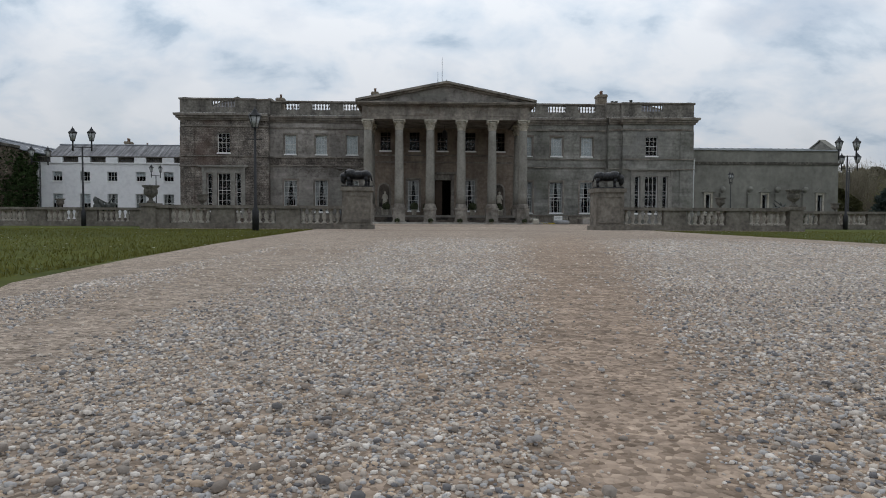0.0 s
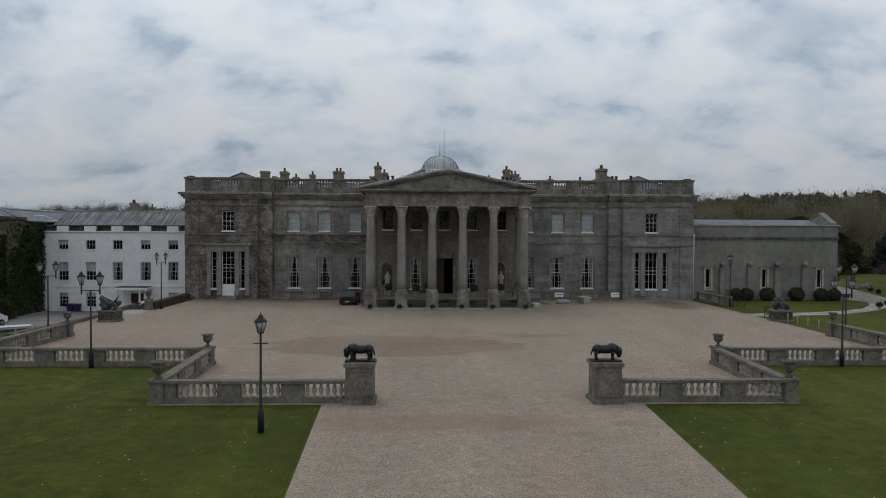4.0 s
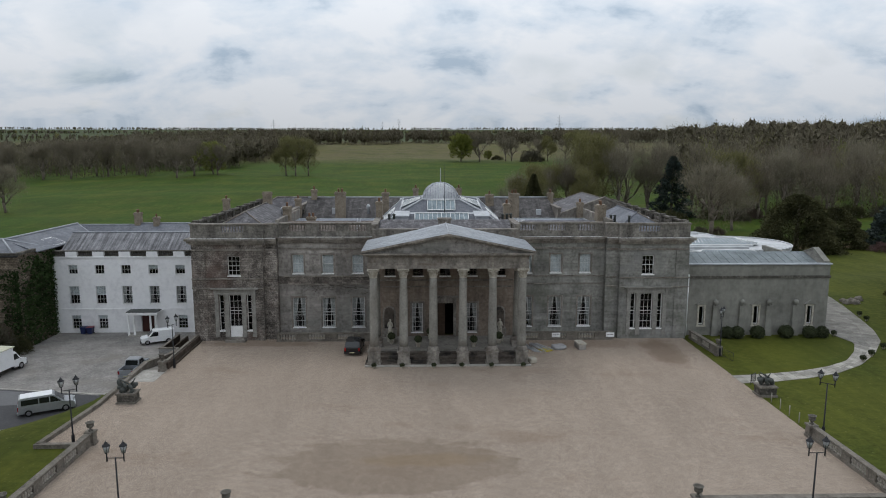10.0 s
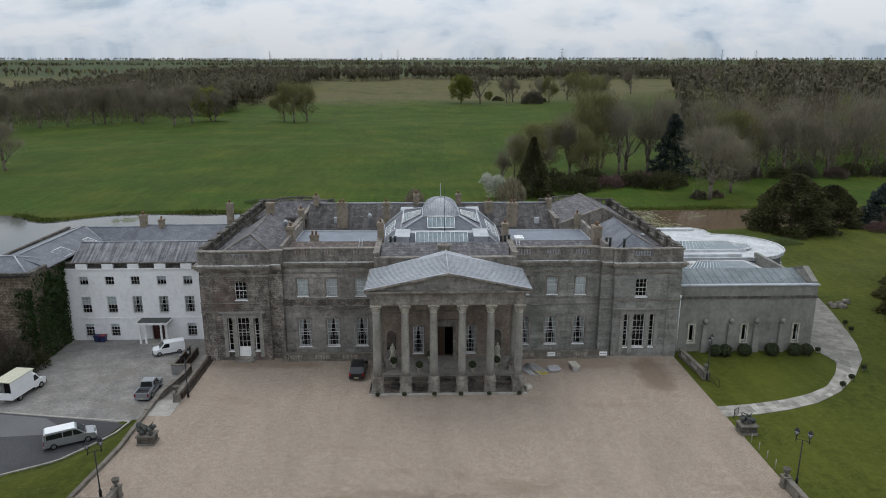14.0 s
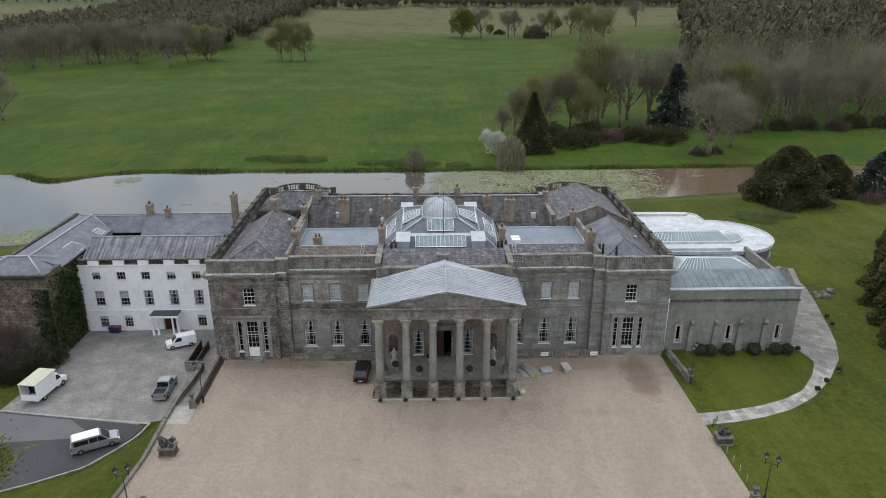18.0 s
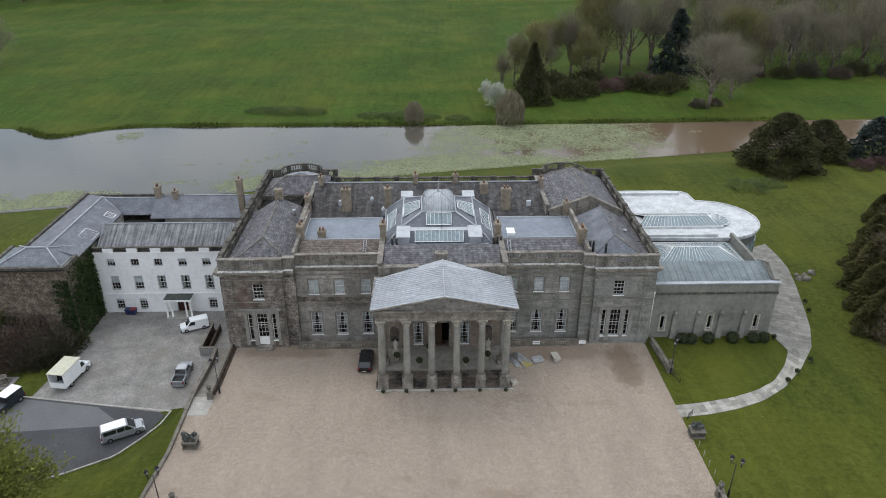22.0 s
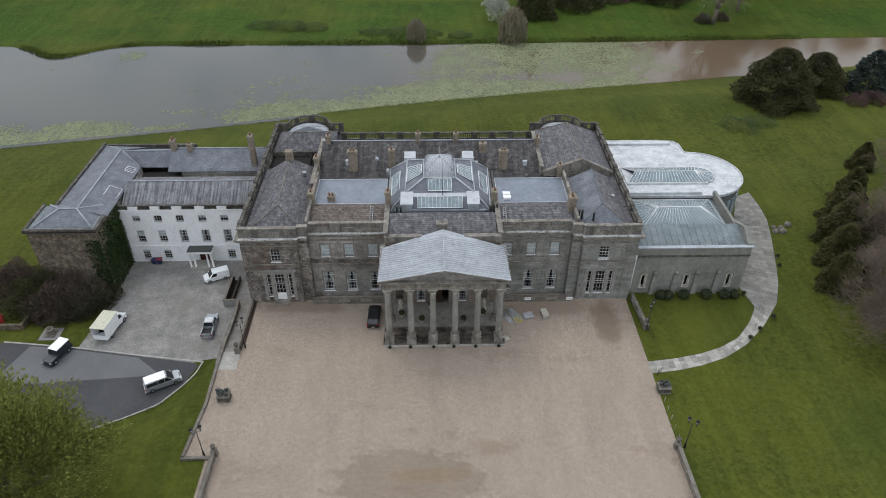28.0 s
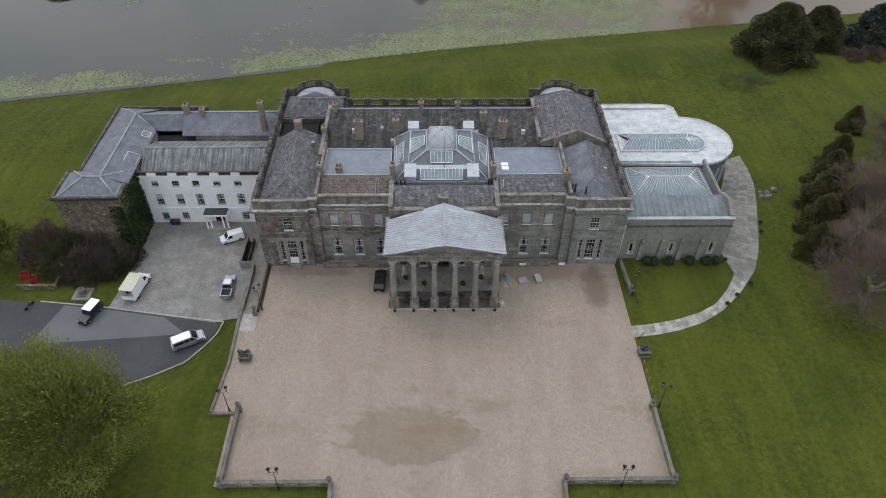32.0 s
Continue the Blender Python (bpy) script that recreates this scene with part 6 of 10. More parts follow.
# band coloured near black to paint the shadow below the cornice
pieces("band", bm_box(WX0 + 0.2, WX1 + 0.12, WY - 0.12, WY - 0.003, 7.3, 7.62), M_LICHEN_SHADE, wing, "string course with the cornice shadow in its dark colour")
pieces("coping", bm_box(WX0 + 0.2, WX1 + 0.18, WY - 0.18, WY + 0.5, 9.003, 9.16), M_LEAD, wing, "lead-capped parapet coping")
for x in WINX:
    w = sash_window(wing, x, WY + 0.18, 1.42, 3.7, 0.62, 1, 1, sill=False, label="narrow white-framed window with one dark pane")
    bm = bmesh.new()
    for s in (-1, 1):
        box(bm, *sorted((x + s * 0.31, x + s * 0.52)), WY - 0.1, WY - 0.003, 1.25, 3.7)
    box(bm, x - 0.52, x + 0.52, WY - 0.1, WY - 0.003, 3.7, 3.92); box(bm, x - 0.6, x + 0.6, WY - 0.16, WY - 0.003, 1.1, 1.25)
    pieces("window_surround", bm, M_CAPITAL, wing, "pale stone window frame")
    bm = bmesh.new()
    v = [bm.verts.new(p) for p in ((x - 0.82, WY - 0.24, 3.95), (x + 0.82, WY - 0.24, 3.95), (x, WY - 0.24, 4.5))]
    u = [bm.verts.new((p.co.x, WY - 0.003, p.co.z)) for p in v]
    bm.faces.new(v); bm.faces.new(u[::-1])
    for i in range(3):
        bm.faces.new((v[i], v[(i + 1) % 3], u[(i + 1) % 3], u[i]))
    part("window_hood", bm, M_RENDER, wing)
for x in (34.0, 37.4, 40.8, 44.2):
    bm = bmesh.new(); frustum(bm, x - 0.46, x + 0.46, WY - 0.5, WY - 0.003, -0.1, x - 0.3, x + 0.3, WY - 0.36, WY - 0.003, 3.7); box(bm, x - 0.36, x + 0.36, WY - 0.42, WY - 0.003, 3.7, 3.86)
    part("buttress", bm, M_RENDER, wing, "tapered rendered buttress", bevel=0.03)
    bm = bmesh.new(); turned(bm, [(0.16, 3.86), (0.14, 3.98), (0.28, 4.1), (0.33, 4.3), (0.28, 4.5), (0.14, 4.62), (0.04, 4.66)], 12, (x, WY - 0.3, 0))
    part("ball_finial", bm, M_RENDER, wing, "stone ball on the buttress")
# unseen wall, coloured near black to paint the unlit room inside
part("inner_wall", bm_box(WX0 + 0.3, WX1 - 0.6, 4.5, 4.7, 0, 7.5), M_DARK, wing)
bm = bmesh.new(); slab(bm, [(WX0 + 0.3, 1.8, 8.55), (WX1 - 0.6, 1.8, 8.55), (WX1 - 0.6, 6.6, 9.85), (WX0 + 0.3, 6.6, 9.85)], 0.1); slab(bm, [(WX0 + 0.3, 6.6, 9.85), (WX1 - 0.6, 6.6, 9.85), (WX1 - 0.6, 8.6, 7.6), (WX0 + 0.3, 8.6, 7.6)], 0.1)
part("lead_roof", bm, M_LEAD_GREEN, wing, "grey-green sheet lead roof", weld=True)
lr = bpy.data.objects["lead_roof"]
bm = bmesh.new()
for i in range(1, 17):
    x = WX0 + 0.3 + (WX1 - 0.9 - WX0) * i / 17
    tube(bm, (x, 1.8, 8.58), (x, 6.6, 9.88), 0.03, seg=4)
pieces("lead_roll", bm, M_LEAD_GREEN, lr)
for x0, x1, rise, m_, nm, lab in ((WX1 - 0.55, WX1 + 0.02, 0.0, M_SURROUND, "gable_wall", "pale plastered end gable"), (WX1 - 0.65, WX1 + 0.12, 0.14, M_RENDER, "gable_coping", "stone coping of the end gable")):
    bm = bmesh.new()
    prof = [(1.9, 9.0), (1.9, 9.25), (4.4, 10.55), (7.6, 9.4), (7.6, 9.0)] if not rise else [(1.75, 9.2), (1.75, 9.4), (4.4, 10.75), (7.75, 9.52), (7.75, 9.3), (4.4, 10.57)]
    va, vb = [bm.verts.new((x0, y, z)) for y, z in prof], [bm.verts.new((x1, y, z)) for y, z in prof]
    bm.faces.new(va); bm.faces.new(vb[::-1])
    for i in range(len(prof)):
        j = (i + 1) % len(prof)
        bm.faces.new((va[i], va[j], vb[j], vb[i]))
    part(nm, bm, m_, wing, lab)
# glazed hip roof behind
part("roof_deck", bm_box(WX0, WX1 - 0.5, 8.6, 17.5, 7.2, 7.35), M_LEAD_GREEN, wing)
gr = part("glass_roof_kerb", bm_box(33.2, 47.6, 9.0, 17.3, 7.36, 7.6), M_LEAD_GREEN, wing)
A, B, C, D, R, S = (33.6, 9.2, 7.65), (47.3, 9.2, 7.65), (47.0, 17.2, 7.65), (33.6, 17.2, 7.65), (36.8, 12.8, 9.1), (43.8, 12.8, 9.1)
for q, n in (((A, B, S, R), 20), ((D, C, S, R), 20), ((A, D, R, R), 9), ((B, C, S, S), 9)):
    glazed(gr, *q, n)

# ---- pool house behind it: white roof with round end ----
pool = thing("pool_house", "single-storey pool house with round end and white membrane roof", "building")
PC = (47.2, 25.4)
arc = [(PC[0] + 8.35 * math.cos(a), PC[1] + 7.9 * math.sin(a)) for a in [-math.pi / 2 + math.pi * i / 22 * 0.86 for i in range(23)]]
POOL = [(30.3, 17.9), *arc, (47.5, 33.2), (47.3, 36.6), (46.4, 37.6), (43.1, 38.0), (30.3, 38.0)]


def offset(outline, k):
    cx, cy = 41.0, 27.5
    return [(cx + (x - cx) * k, cy + (y - cy) * k) for x, y in outline]


M_POOLWALL = material("dark_grey_wall", (0.1, 0.1, 0.098), rough=0.7, scale=1.0)
bm = bmesh.new(); prism(bm, offset(POOL, 0.975), -1.6, 7.75); part("wall", bm, M_POOLWALL, pool, "dark grey curved wall")
for i in range(12):
    a = -1.35 + 0.2 * i
    c, s_ = math.cos(a), math.sin(a)
    bm = bmesh.new()
    prism(bm, [(PC[0] + 8.22 * math.cos(a + o), PC[1] + 7.75 * math.sin(a + o)) for o in (-0.07, 0.07)] + [(PC[0] + 7.9 * math.cos(a + o), PC[1] + 7.4 * math.sin(a + o)) for o in (0.07, -0.07)], 1.0, 6.0)
    part("window", bm, M_GLASS_ROOF, pool, "tall dark window")
bm = bmesh.new(); prism(bm, POOL, 7.75, 8.2); part("roof", bm, M_MEMBRANE, pool, "bright white stained membrane roof")
bm = bmesh.new()
for (ax, ay), (bx, by) in zip(POOL, POOL[1:] + POOL[:1]):
    if (ax, ay) == (30.3, 38.0):
        continue
    tube(bm, (ax, ay, 8.25), (bx, by, 8.25), 0.16, seg=6)
part("roof_edge", bm, M_MEMBRANE, pool)
bm = bmesh.new()
for y0, y1, z in ((36.2, 37.2, 8.6), (17.9, 18.4, 8.75)):
    box(bm, 30.6, 45.6 if y0 > 30 else 46.0, y0, y1, 8.2, z)
pieces("roof_upstand", bm, M_MEMBRANE, pool)
sk = part("skylight_kerb", bm_box(33.6, 48.3, 21.4, 27.2, 8.2, 8.5), M_MEMBRANE, pool)
glazed(sk, (33.8, 21.6, 8.52), (47.6, 21.6, 8.52), (46.5, 24.3, 9.3), (35.6, 24.3, 9.3), 22)
glazed(sk, (33.8, 27.0, 8.52), (47.6, 27.0, 8.52), (46.5, 24.3, 9.3), (35.6, 24.3, 9.3), 22)
for i in range(5):
    a, b = -math.pi / 2 + math.pi * i / 5, -math.pi / 2 + math.pi * (i + 1) / 5
    glazed(sk, (47.6 + 2.6 * math.cos(a), 24.3 + 2.7 * math.sin(a), 8.52), (47.6 + 2.6 * math.cos(b), 24.3 + 2.7 * math.sin(b), 8.52), (46.6, 24.31, 9.3), (46.6, 24.29, 9.3), 2)

# ---- white service house on the yard ----
white = thing("white_house", "white limewashed three-storey house with slate roof and small porch", "house")
HX0, HX1, HY = -55.6, -30.25, 15.0
COLS = (-52.5, -48.75, -45.05, -41.2, -37.4)
TOP, MIDW, LOWW = (5.5, 6.8, 1.35), (1.2, 3.75, 1.42), (-2.5, -0.5, 1.35)
holes = [(x - w / 2, x + w / 2, z0, z1) for x in COLS for z0, z1, w in (TOP, MIDW)] + [(x - 0.675, x + 0.675, -2.5, -0.5) for x in (COLS[0], COLS[1], COLS[4])] + [(-43.3, -41.5, YARD_Z, -0.6)]
bm = bmesh.new(); walled(bm, HX0, HX1, YARD_Z - 0.3, 7.9, HY, HY + 0.5, holes)
part("wall", bm, M_WHITEWALL, white, weld=True)
bm = bmesh.new(); box(bm, HX0, HX1, HY - 0.1, HY - 0.003, 0.28, 0.5); box(bm, HX0, HX1, HY - 0.18, HY + 0.5, 7.9, 8.05)
pieces("string_course", bm, M_WHITEWALL, white)
for x in COLS:
    sash_window(white, x, HY + 0.2, TOP[0], TOP[1], TOP[2], 3, 2, blind=0.45 if x < -50 or x > -42 else None)
    sash_window(white, x, HY + 0.2, MIDW[0], MIDW[1], MIDW[2], 3, 4, blind=0.5 if x < -46 else None, curtains=x > -46)
for x in (COLS[0], COLS[1], COLS[4]):
    sash_window(white, x, HY + 0.2, *LOWW[:2], LOWW[2], 3, 4, blind=0.3)
bm = bmesh.new()
for i in range(5):
    box(bm, COLS[i] - 0.8, COLS[i] + 0.8, HY - 0.12, HY + 0.3, 8.06, 8.75)
pieces("parapet_block", bm, M_WHITEWALL, white, "white parapet block")
bm = bmesh.new(); box(bm, HX0, HX1, HY - 0.05, HY + 0.25, 8.06, 8.2); box(bm, HX0, HX1, HY - 0.1, HY + 0.28, 8.76, 8.9)
pieces("parapet_rail", bm, M_LICHEN_SHADE, white, "dark stone parapet rail")
# added panel: its dark colour is the roof's shade seen between balusters
part("parapet_back", bm_box(HX0, HX1, HY + 0.31, HY + 0.4, 8.06, 8.8), M_LICHEN_SHADE, white, "added dark panel for the roof's shade behind the balusters")
me = baluster_mesh(0.55, 0.8, 6, M_LICHEN_SHADE)
rail = [o for o in white.children if o.name.startswith("parapet_rail")][0]
for a, b in zip((HX0 - 0.6, *COLS), (*COLS, HX1 + 0.6)):
    n = max(2, int((b - a - 1.9) / 0.28))
    for i in range(n):
        x = a + 0.95 + (b - a - 1.9) * (i + 0.5) / n
        if HX0 + 0.1 < x < HX1 - 0.1:
            part("baluster", me, None, rail, at=(x, HY + 0.1, 8.2))
# unseen wall and floors whose near-black colour replaces the rooms' shade
part("inner_wall", bm_box(HX0 + 0.6, HX1, HY + 4.0, HY + 4.2, YARD_Z, 8), M_DARK, white)
bm = bmesh.new()
for z in (0.5, 4.6):
    box(bm, HX0 + 0.6, HX1, HY + 0.7, HY + 4.0, z - 0.1, z)
pieces("inner_floor", bm, M_DARK, white)


def gable_x(parent, x0, x1, y0, yr, y1, z0, zr, z1, mat, label="", name="slate_roof"):
    """A pitched roof whose ridge runs along x."""
    bm = bmesh.new()
    slab(bm, [(x0, y0, z0), (x1, y0, z0), (x1, yr, zr), (x0, yr, zr)], 0.12); slab(bm, [(x0, yr, zr), (x1, yr, zr), (x1, y1, z1), (x0, y1, z1)], 0.12)
    ob = part(name, bm, mat, parent, label, weld=True)
    bm = bmesh.new(); tube(bm, (x0, yr, zr + 0.05), (x1, yr, zr + 0.05), 0.1, seg=6)
    part("ridge_tile", bm, M_LEAD, ob)
    return ob


gable_x(white, HX0 + 1.2, HX1, 15.3, 19.6, 25.0, 8.4, 10.9, 8.5, M_SLATE_STREAK, "grey slate roof streaked with pale runs")
# rear range and left range of the same house
bm = bmesh.new()
box(bm, -64.2, -30.4, 35.4, 35.9, -5.0, 8.4); box(bm, -64.2, -63.7, 14.0, 35.4, -5.0, 8.8); box(bm, -55.6, -55.1, 15.5, 28.0, -3.5, 8.6); box(bm, -55.0, -30.4, 25.0, 25.4, -3.5, 8.3); box(bm, -47.5, -30.4, 26.9, 27.2, 0, 8.3)
pieces("rear_wall", bm, M_STONE, white)
gable_x(white, -59.4, -50.0, 28.6, 31.0, 35.8, 8.5, 10.7, 8.5, M_SLATE_BLUE, "blue-grey slate roof")
gable_x(white, -50.0, -30.4, 26.9, 31.4, 35.8, 8.5, 10.9, 8.5, M_SLATE_BLUE, "blue-grey slate roof")
bm = bmesh.new()
slab(bm, [(-55.0, 11.0, 9.4), (-59.3, 11.0, 11.0), (-59.3, 31.0, 10.9), (-55.0, 27.6, 9.2)], 0.12)
slab(bm, [(-64.4, 14.0, 9.4), (-59.3, 11.0, 11.0), (-59.3, 31.0, 10.9), (-64.4, 35.8, 9.2)], 0.12)
slab(bm, [(-64.4, 35.8, 9.2), (-59.3, 31.0, 10.9), (-56.6, 35.8, 8.8)], 0.12)
lroof = part("slate_roof", bm, M_SLATE_BLUE, white, "blue-grey slate roof of the left range", weld=True)
bm = bmesh.new(); tube(bm, (-59.3, 10.6, 11.08), (-59.3, 31.0, 10.98), 0.14, seg=6); tube(bm, (-59.3, 31, 10.95), (-55.4, 28.0, 9.3), 0.1, seg=5); tube(bm, (-59.3, 31, 10.95), (-64.3, 35.7, 9.3), 0.1, seg=5)
pieces("ridge_tile", bm, M_LEAD, lroof, "pale lead ridge")
glazed(lroof, (-55.4, 16.5, 9.42), (-55.4, 19.4, 9.42), (-57.4, 19.4, 10.2), (-57.4, 16.5, 10.2), 5)
glazed(lroof, (-55.5, 25.0, 9.4), (-55.5, 26.6, 9.4), (-56.9, 26.6, 9.95), (-56.9, 25.0, 9.95), 3)
# flat near-black sheet in place of a deep shaded well
part("roof_well", bm_box(-55.0, -47.5, 25.4, 28.6, 7.4, 7.5), M_DARK, white, "near-black sheet painting the shade of a sunken roof well")
for x, y, z, w, d, p in ((-49.6, 31.4, 12.7, 0.9, 1.2, 2), (-46.5, 31.0, 12.0, 0.8, 0.9, 1), (-34.2, 28.2, 15.2, 0.9, 1.1, 1)):
    chimney(x, y, 8.0, z, w, d, p, parent=white)
bm = bmesh.new(); box(bm, -64.9, -64.4, 14.0, 36.3, 8.8, 9.65); box(bm, -64.4, -47.0, 35.9, 36.35, 8.2, 9.3)
pieces("rear_parapet", bm, M_LICHEN_SHADE, white, "dark stone parapet round the roof")
# porch
porch = part("porch_roof", bm_box(-44.6, -40.3, 13.0, HY - 0.003, 0.32, 0.42), M_LEADGREEN, white, "flat dark lead porch roof")
part("fascia", bm_box(-44.7, -40.2, 12.9, HY - 0.003, 0.0, 0.318), M_WHITE, porch, "white painted porch fascia", bevel=0.03)
for x in (-44.4, -43.6, -41.3, -40.5):
    bm = bmesh.new(); turned(bm, [(0.2, YARD_Z), (0.2, YARD_Z + 0.12), (0.16, YARD_Z + 0.16), (0.14, -0.2), (0.2, -0.1), (0.2, 0.0)], 10, (x, 13.2, 0))
    part("porch_column", bm, M_WHITE, porch)
bm = bmesh.new(); box(bm, -43.3, -41.5, HY + 0.3, HY + 0.36, YARD_Z, -0.6); part("door", bm, material("dark_red_door", (0.06, 0.02, 0.016), rough=0.5), white, "dark red panelled front door")
part("porch_step", bm_box(-44.4, -40.5, 12.7, HY, YARD_Z, YARD_Z + 0.17), M_PAVING, white)

# ---- stone stable block in front of the left range ----
stable = thing("stable_block", "brown rubble stone block with hipped slate roof, ivy on its corner", "building")
bm = bmesh.new(); box(bm, -66.4, -55.4, 6.9, 14.0, -4.0, 9.5); box(bm, -56.0, -55.3, 14.0, 15.6, -4, 9.3)
pieces("wall", bm, M_RUBBLE, stable, "brown rubble stone wall")
bm = bmesh.new()
A, B, C, D, R, S = (-65.5, 7.6, 9.62), (-56.2, 7.6, 9.62), (-56.2, 14.3, 9.62), (-65.5, 14.3, 9.62), (-62.2, 10.8, 11.1), (-59.3, 10.8, 11.1)
for gx0, gx1, gy0, gy1 in ((-66.7, -55.1, 6.55, 7.0), (-66.7, -66.2, 7.0, 14.3), (-55.6, -55.1, 7.0, 11.0)):
    part("parapet", bm_box(gx0, gx1, gy0, gy1, 9.5, 9.85), M_LICHEN_SHADE, stable, "dark stone parapet")
part("lead_gutter", bm_box(-66.2, -55.6, 7.0, 14.0, 9.5, 9.58), M_LEAD_GREEN, stable, "dark lead gutter behind the parapet")
bm = bmesh.new()
slab(bm, [A, B, S, R], 0.12); slab(bm, [B, C, S], 0.12); slab(bm, [C, D, R, S], 0.12); slab(bm, [D, A, R], 0.12)
sr = part("slate_roof", bm, M_SLATE_BLUE, stable, "grey slate hipped roof with pale lead hips", weld=True)
bm = bmesh.new()
for a, b in ((A, R), (B, S), (C, S), (D, R), (R, S)):
    tube(bm, Vector(a) + Vector((0, 0, 0.06)), Vector(b) + Vector((0, 0, 0.06)), 0.13, seg=5)
pieces("ridge_tile", bm, M_LEAD, sr, "pale lead hip")
part("eaves_gutter", bm_box(-66.8, -55.0, 6.45, 6.6, 9.35, 9.5), M_IRON, stable)

# ---- forecourt furniture ----
def urn_mesh(k=1.0):
    bm = bmesh.new()
    turned(bm, [(0.17 * k, 0), (0.17 * k, 0.06 * k), (0.09 * k, 0.1 * k), (0.07 * k, 0.2 * k), (0.16 * k, 0.27 * k), (0.27 * k, 0.38 * k), (0.27 * k, 0.52 * k), (0.24 * k, 0.6 * k), (0.34 * k, 0.68 * k), (0.34 * k, 0.73 * k), (0.27 * k, 0.73 * k), (0.2 * k, 0.6 * k)], 16)
    return mesh_of("urn", bm, M_URN)


M_URN = material("dark_weathered_urn", (0.1, 0.092, 0.078), (0.045, 0.042, 0.038), (0.19, 0.175, 0.15), 0.9, 3, 4, 0.3, 30)
URN = urn_mesh(1.0)


def pier(x, y, urn=True, k=1.0, h=1.12, w=0.62, name="urn_pedestal"):
    t = thing(name, "square stone pier at the end of the balustrade", "pedestal", "urn pedestals", at=(x, y, 0))
    bm = bmesh.new(); box(bm, -w / 2 - 0.06, w / 2 + 0.06, -w / 2 - 0.06, w / 2 + 0.06, -0.05, 0.22); part("plinth", bm, M_BALU, t, bevel=0.02)
    part("die", bm_box(-w / 2, w / 2, -w / 2, w / 2, 0.22, h - 0.14), M_BALU, t)
    part("cap", bm_box(-w / 2 - 0.07, w / 2 + 0.07, -w / 2 - 0.07, w / 2 + 0.07, h - 0.14, h), M_BALU, t, bevel=0.03)
    if urn:
        u = tagged(part("urn", URN, None, at=Matrix.Translation((x, y, h)) @ Matrix.Scale(k, 4)), "dark weathered stone urn on a pier", "urn", "forecourt urns")


GATE_X = {-1: -5.47, 1: 6.02}
for s in (-1, 1):
    balustrade((GATE_X[s] + s * 0.7, -49.5), (s * 14.5, -49.5), start=0.02)
    pier(s * 14.75, -49.5, k=1.1)
    balustrade((s * 14.75, -49.1), (s * 15.15, -40.9), start=0.3)
    pier(s * 15.3, -40.5)
    balustrade((s * 15.6, -40.5), (s * 29.1, -40.5), start=0.9)
    pier(s * 29.45, -40.5)
    balustrade((s * 29.45, -40.1), (s * 29.35, -29.5), start=0.9)
    pier(s * 29.3, -29.15)


# gate piers and the dark bronze beasts on them
def beast_mesh():
    """A heavy standing animal in cast bronze, head lowered, on its slab."""
    bm = bmesh.new()
    box(bm, -0.66, 0.66, -0.26, 0.26, 0, 0.07)

    def blob(c, r, tilt=0):
        m = Matrix.Translation(c) @ Matrix.Rotation(tilt, 4, "Y") @ Matrix.Diagonal((*r, 1))
        bmesh.ops.create_icosphere(bm, subdivisions=2, radius=1, matrix=m)
    blob((0.0, 0, 0.56), (0.52, 0.23, 0.22)); blob((0.3, 0, 0.6), (0.28, 0.25, 0.26)); blob((-0.33, 0, 0.57), (0.26, 0.24, 0.24)); blob((0.55, 0, 0.5), (0.2, 0.16, 0.2), 0.5); blob((0.62, 0, 0.34), (0.12, 0.11, 0.2), 0.2)
    for x, y in ((0.38, 0.13), (0.3, -0.13), (-0.36, 0.13), (-0.44, -0.13)):
        tube(bm, (x, y, 0.48), (x - 0.03, y, 0.24), 0.1, 0.06, 7); tube(bm, (x - 0.03, y, 0.26), (x, y, 0.06), 0.06, 0.075, 7)
    tube(bm, (-0.55, 0, 0.62), (-0.62, 0.05, 0.3), 0.04, 0.03, 5)
    for y in (-0.1, 0.1):
        tube(bm, (0.52, y, 0.66), (0.5, y * 1.7, 0.76), 0.04, 0.015, 5)
    for f in bm.faces:
        f.smooth = True
    return mesh_of("statue", bm, M_BRONZE)


BEAST = beast_mesh()
for s in (-1, 1):
    t = thing("gate_pier", "broad panelled stone gate pier carrying a dark statue", "pedestal", "gate piers", at=(GATE_X[s], -49.4, 0))
    part("plinth", bm_box(-0.74, 0.74, -0.7, 0.7, -0.05, 0.2), M_BALU, t, bevel=0.03)
    part("die", bm_box(-0.64, 0.64, -0.58, 0.58, 0.2, 1.72), M_BALU, t, bevel=0.02)
    bm = bmesh.new()
    for x0, x1, z0, z1 in ((-0.55, 0.55, 1.5, 1.56), (-0.55, 0.55, 0.32, 0.38), (-0.55, -0.49, 0.38, 1.5), (0.49, 0.55, 0.38, 1.5)):
        box(bm, x0, x1, -0.62, -0.583, z0, z1)
    pieces("panel_moulding", bm, M_BALU, t)
    part("cap", bm_box(-0.72, 0.72, -0.66, 0.66, 1.72, 1.9), M_BALU, t, bevel=0.04)
    tagged(part("statue", BEAST, None, at=Matrix.Translation((GATE_X[s], -49.4, 1.9)) @ Matrix.Rotation(0 if s > 0 else math.pi, 4, "Z") @ Matrix.Diagonal((1.06, 1.25, 0.98, 1))), "dark bronze statue of a heavy animal with lowered head", "statue", "gate statues")


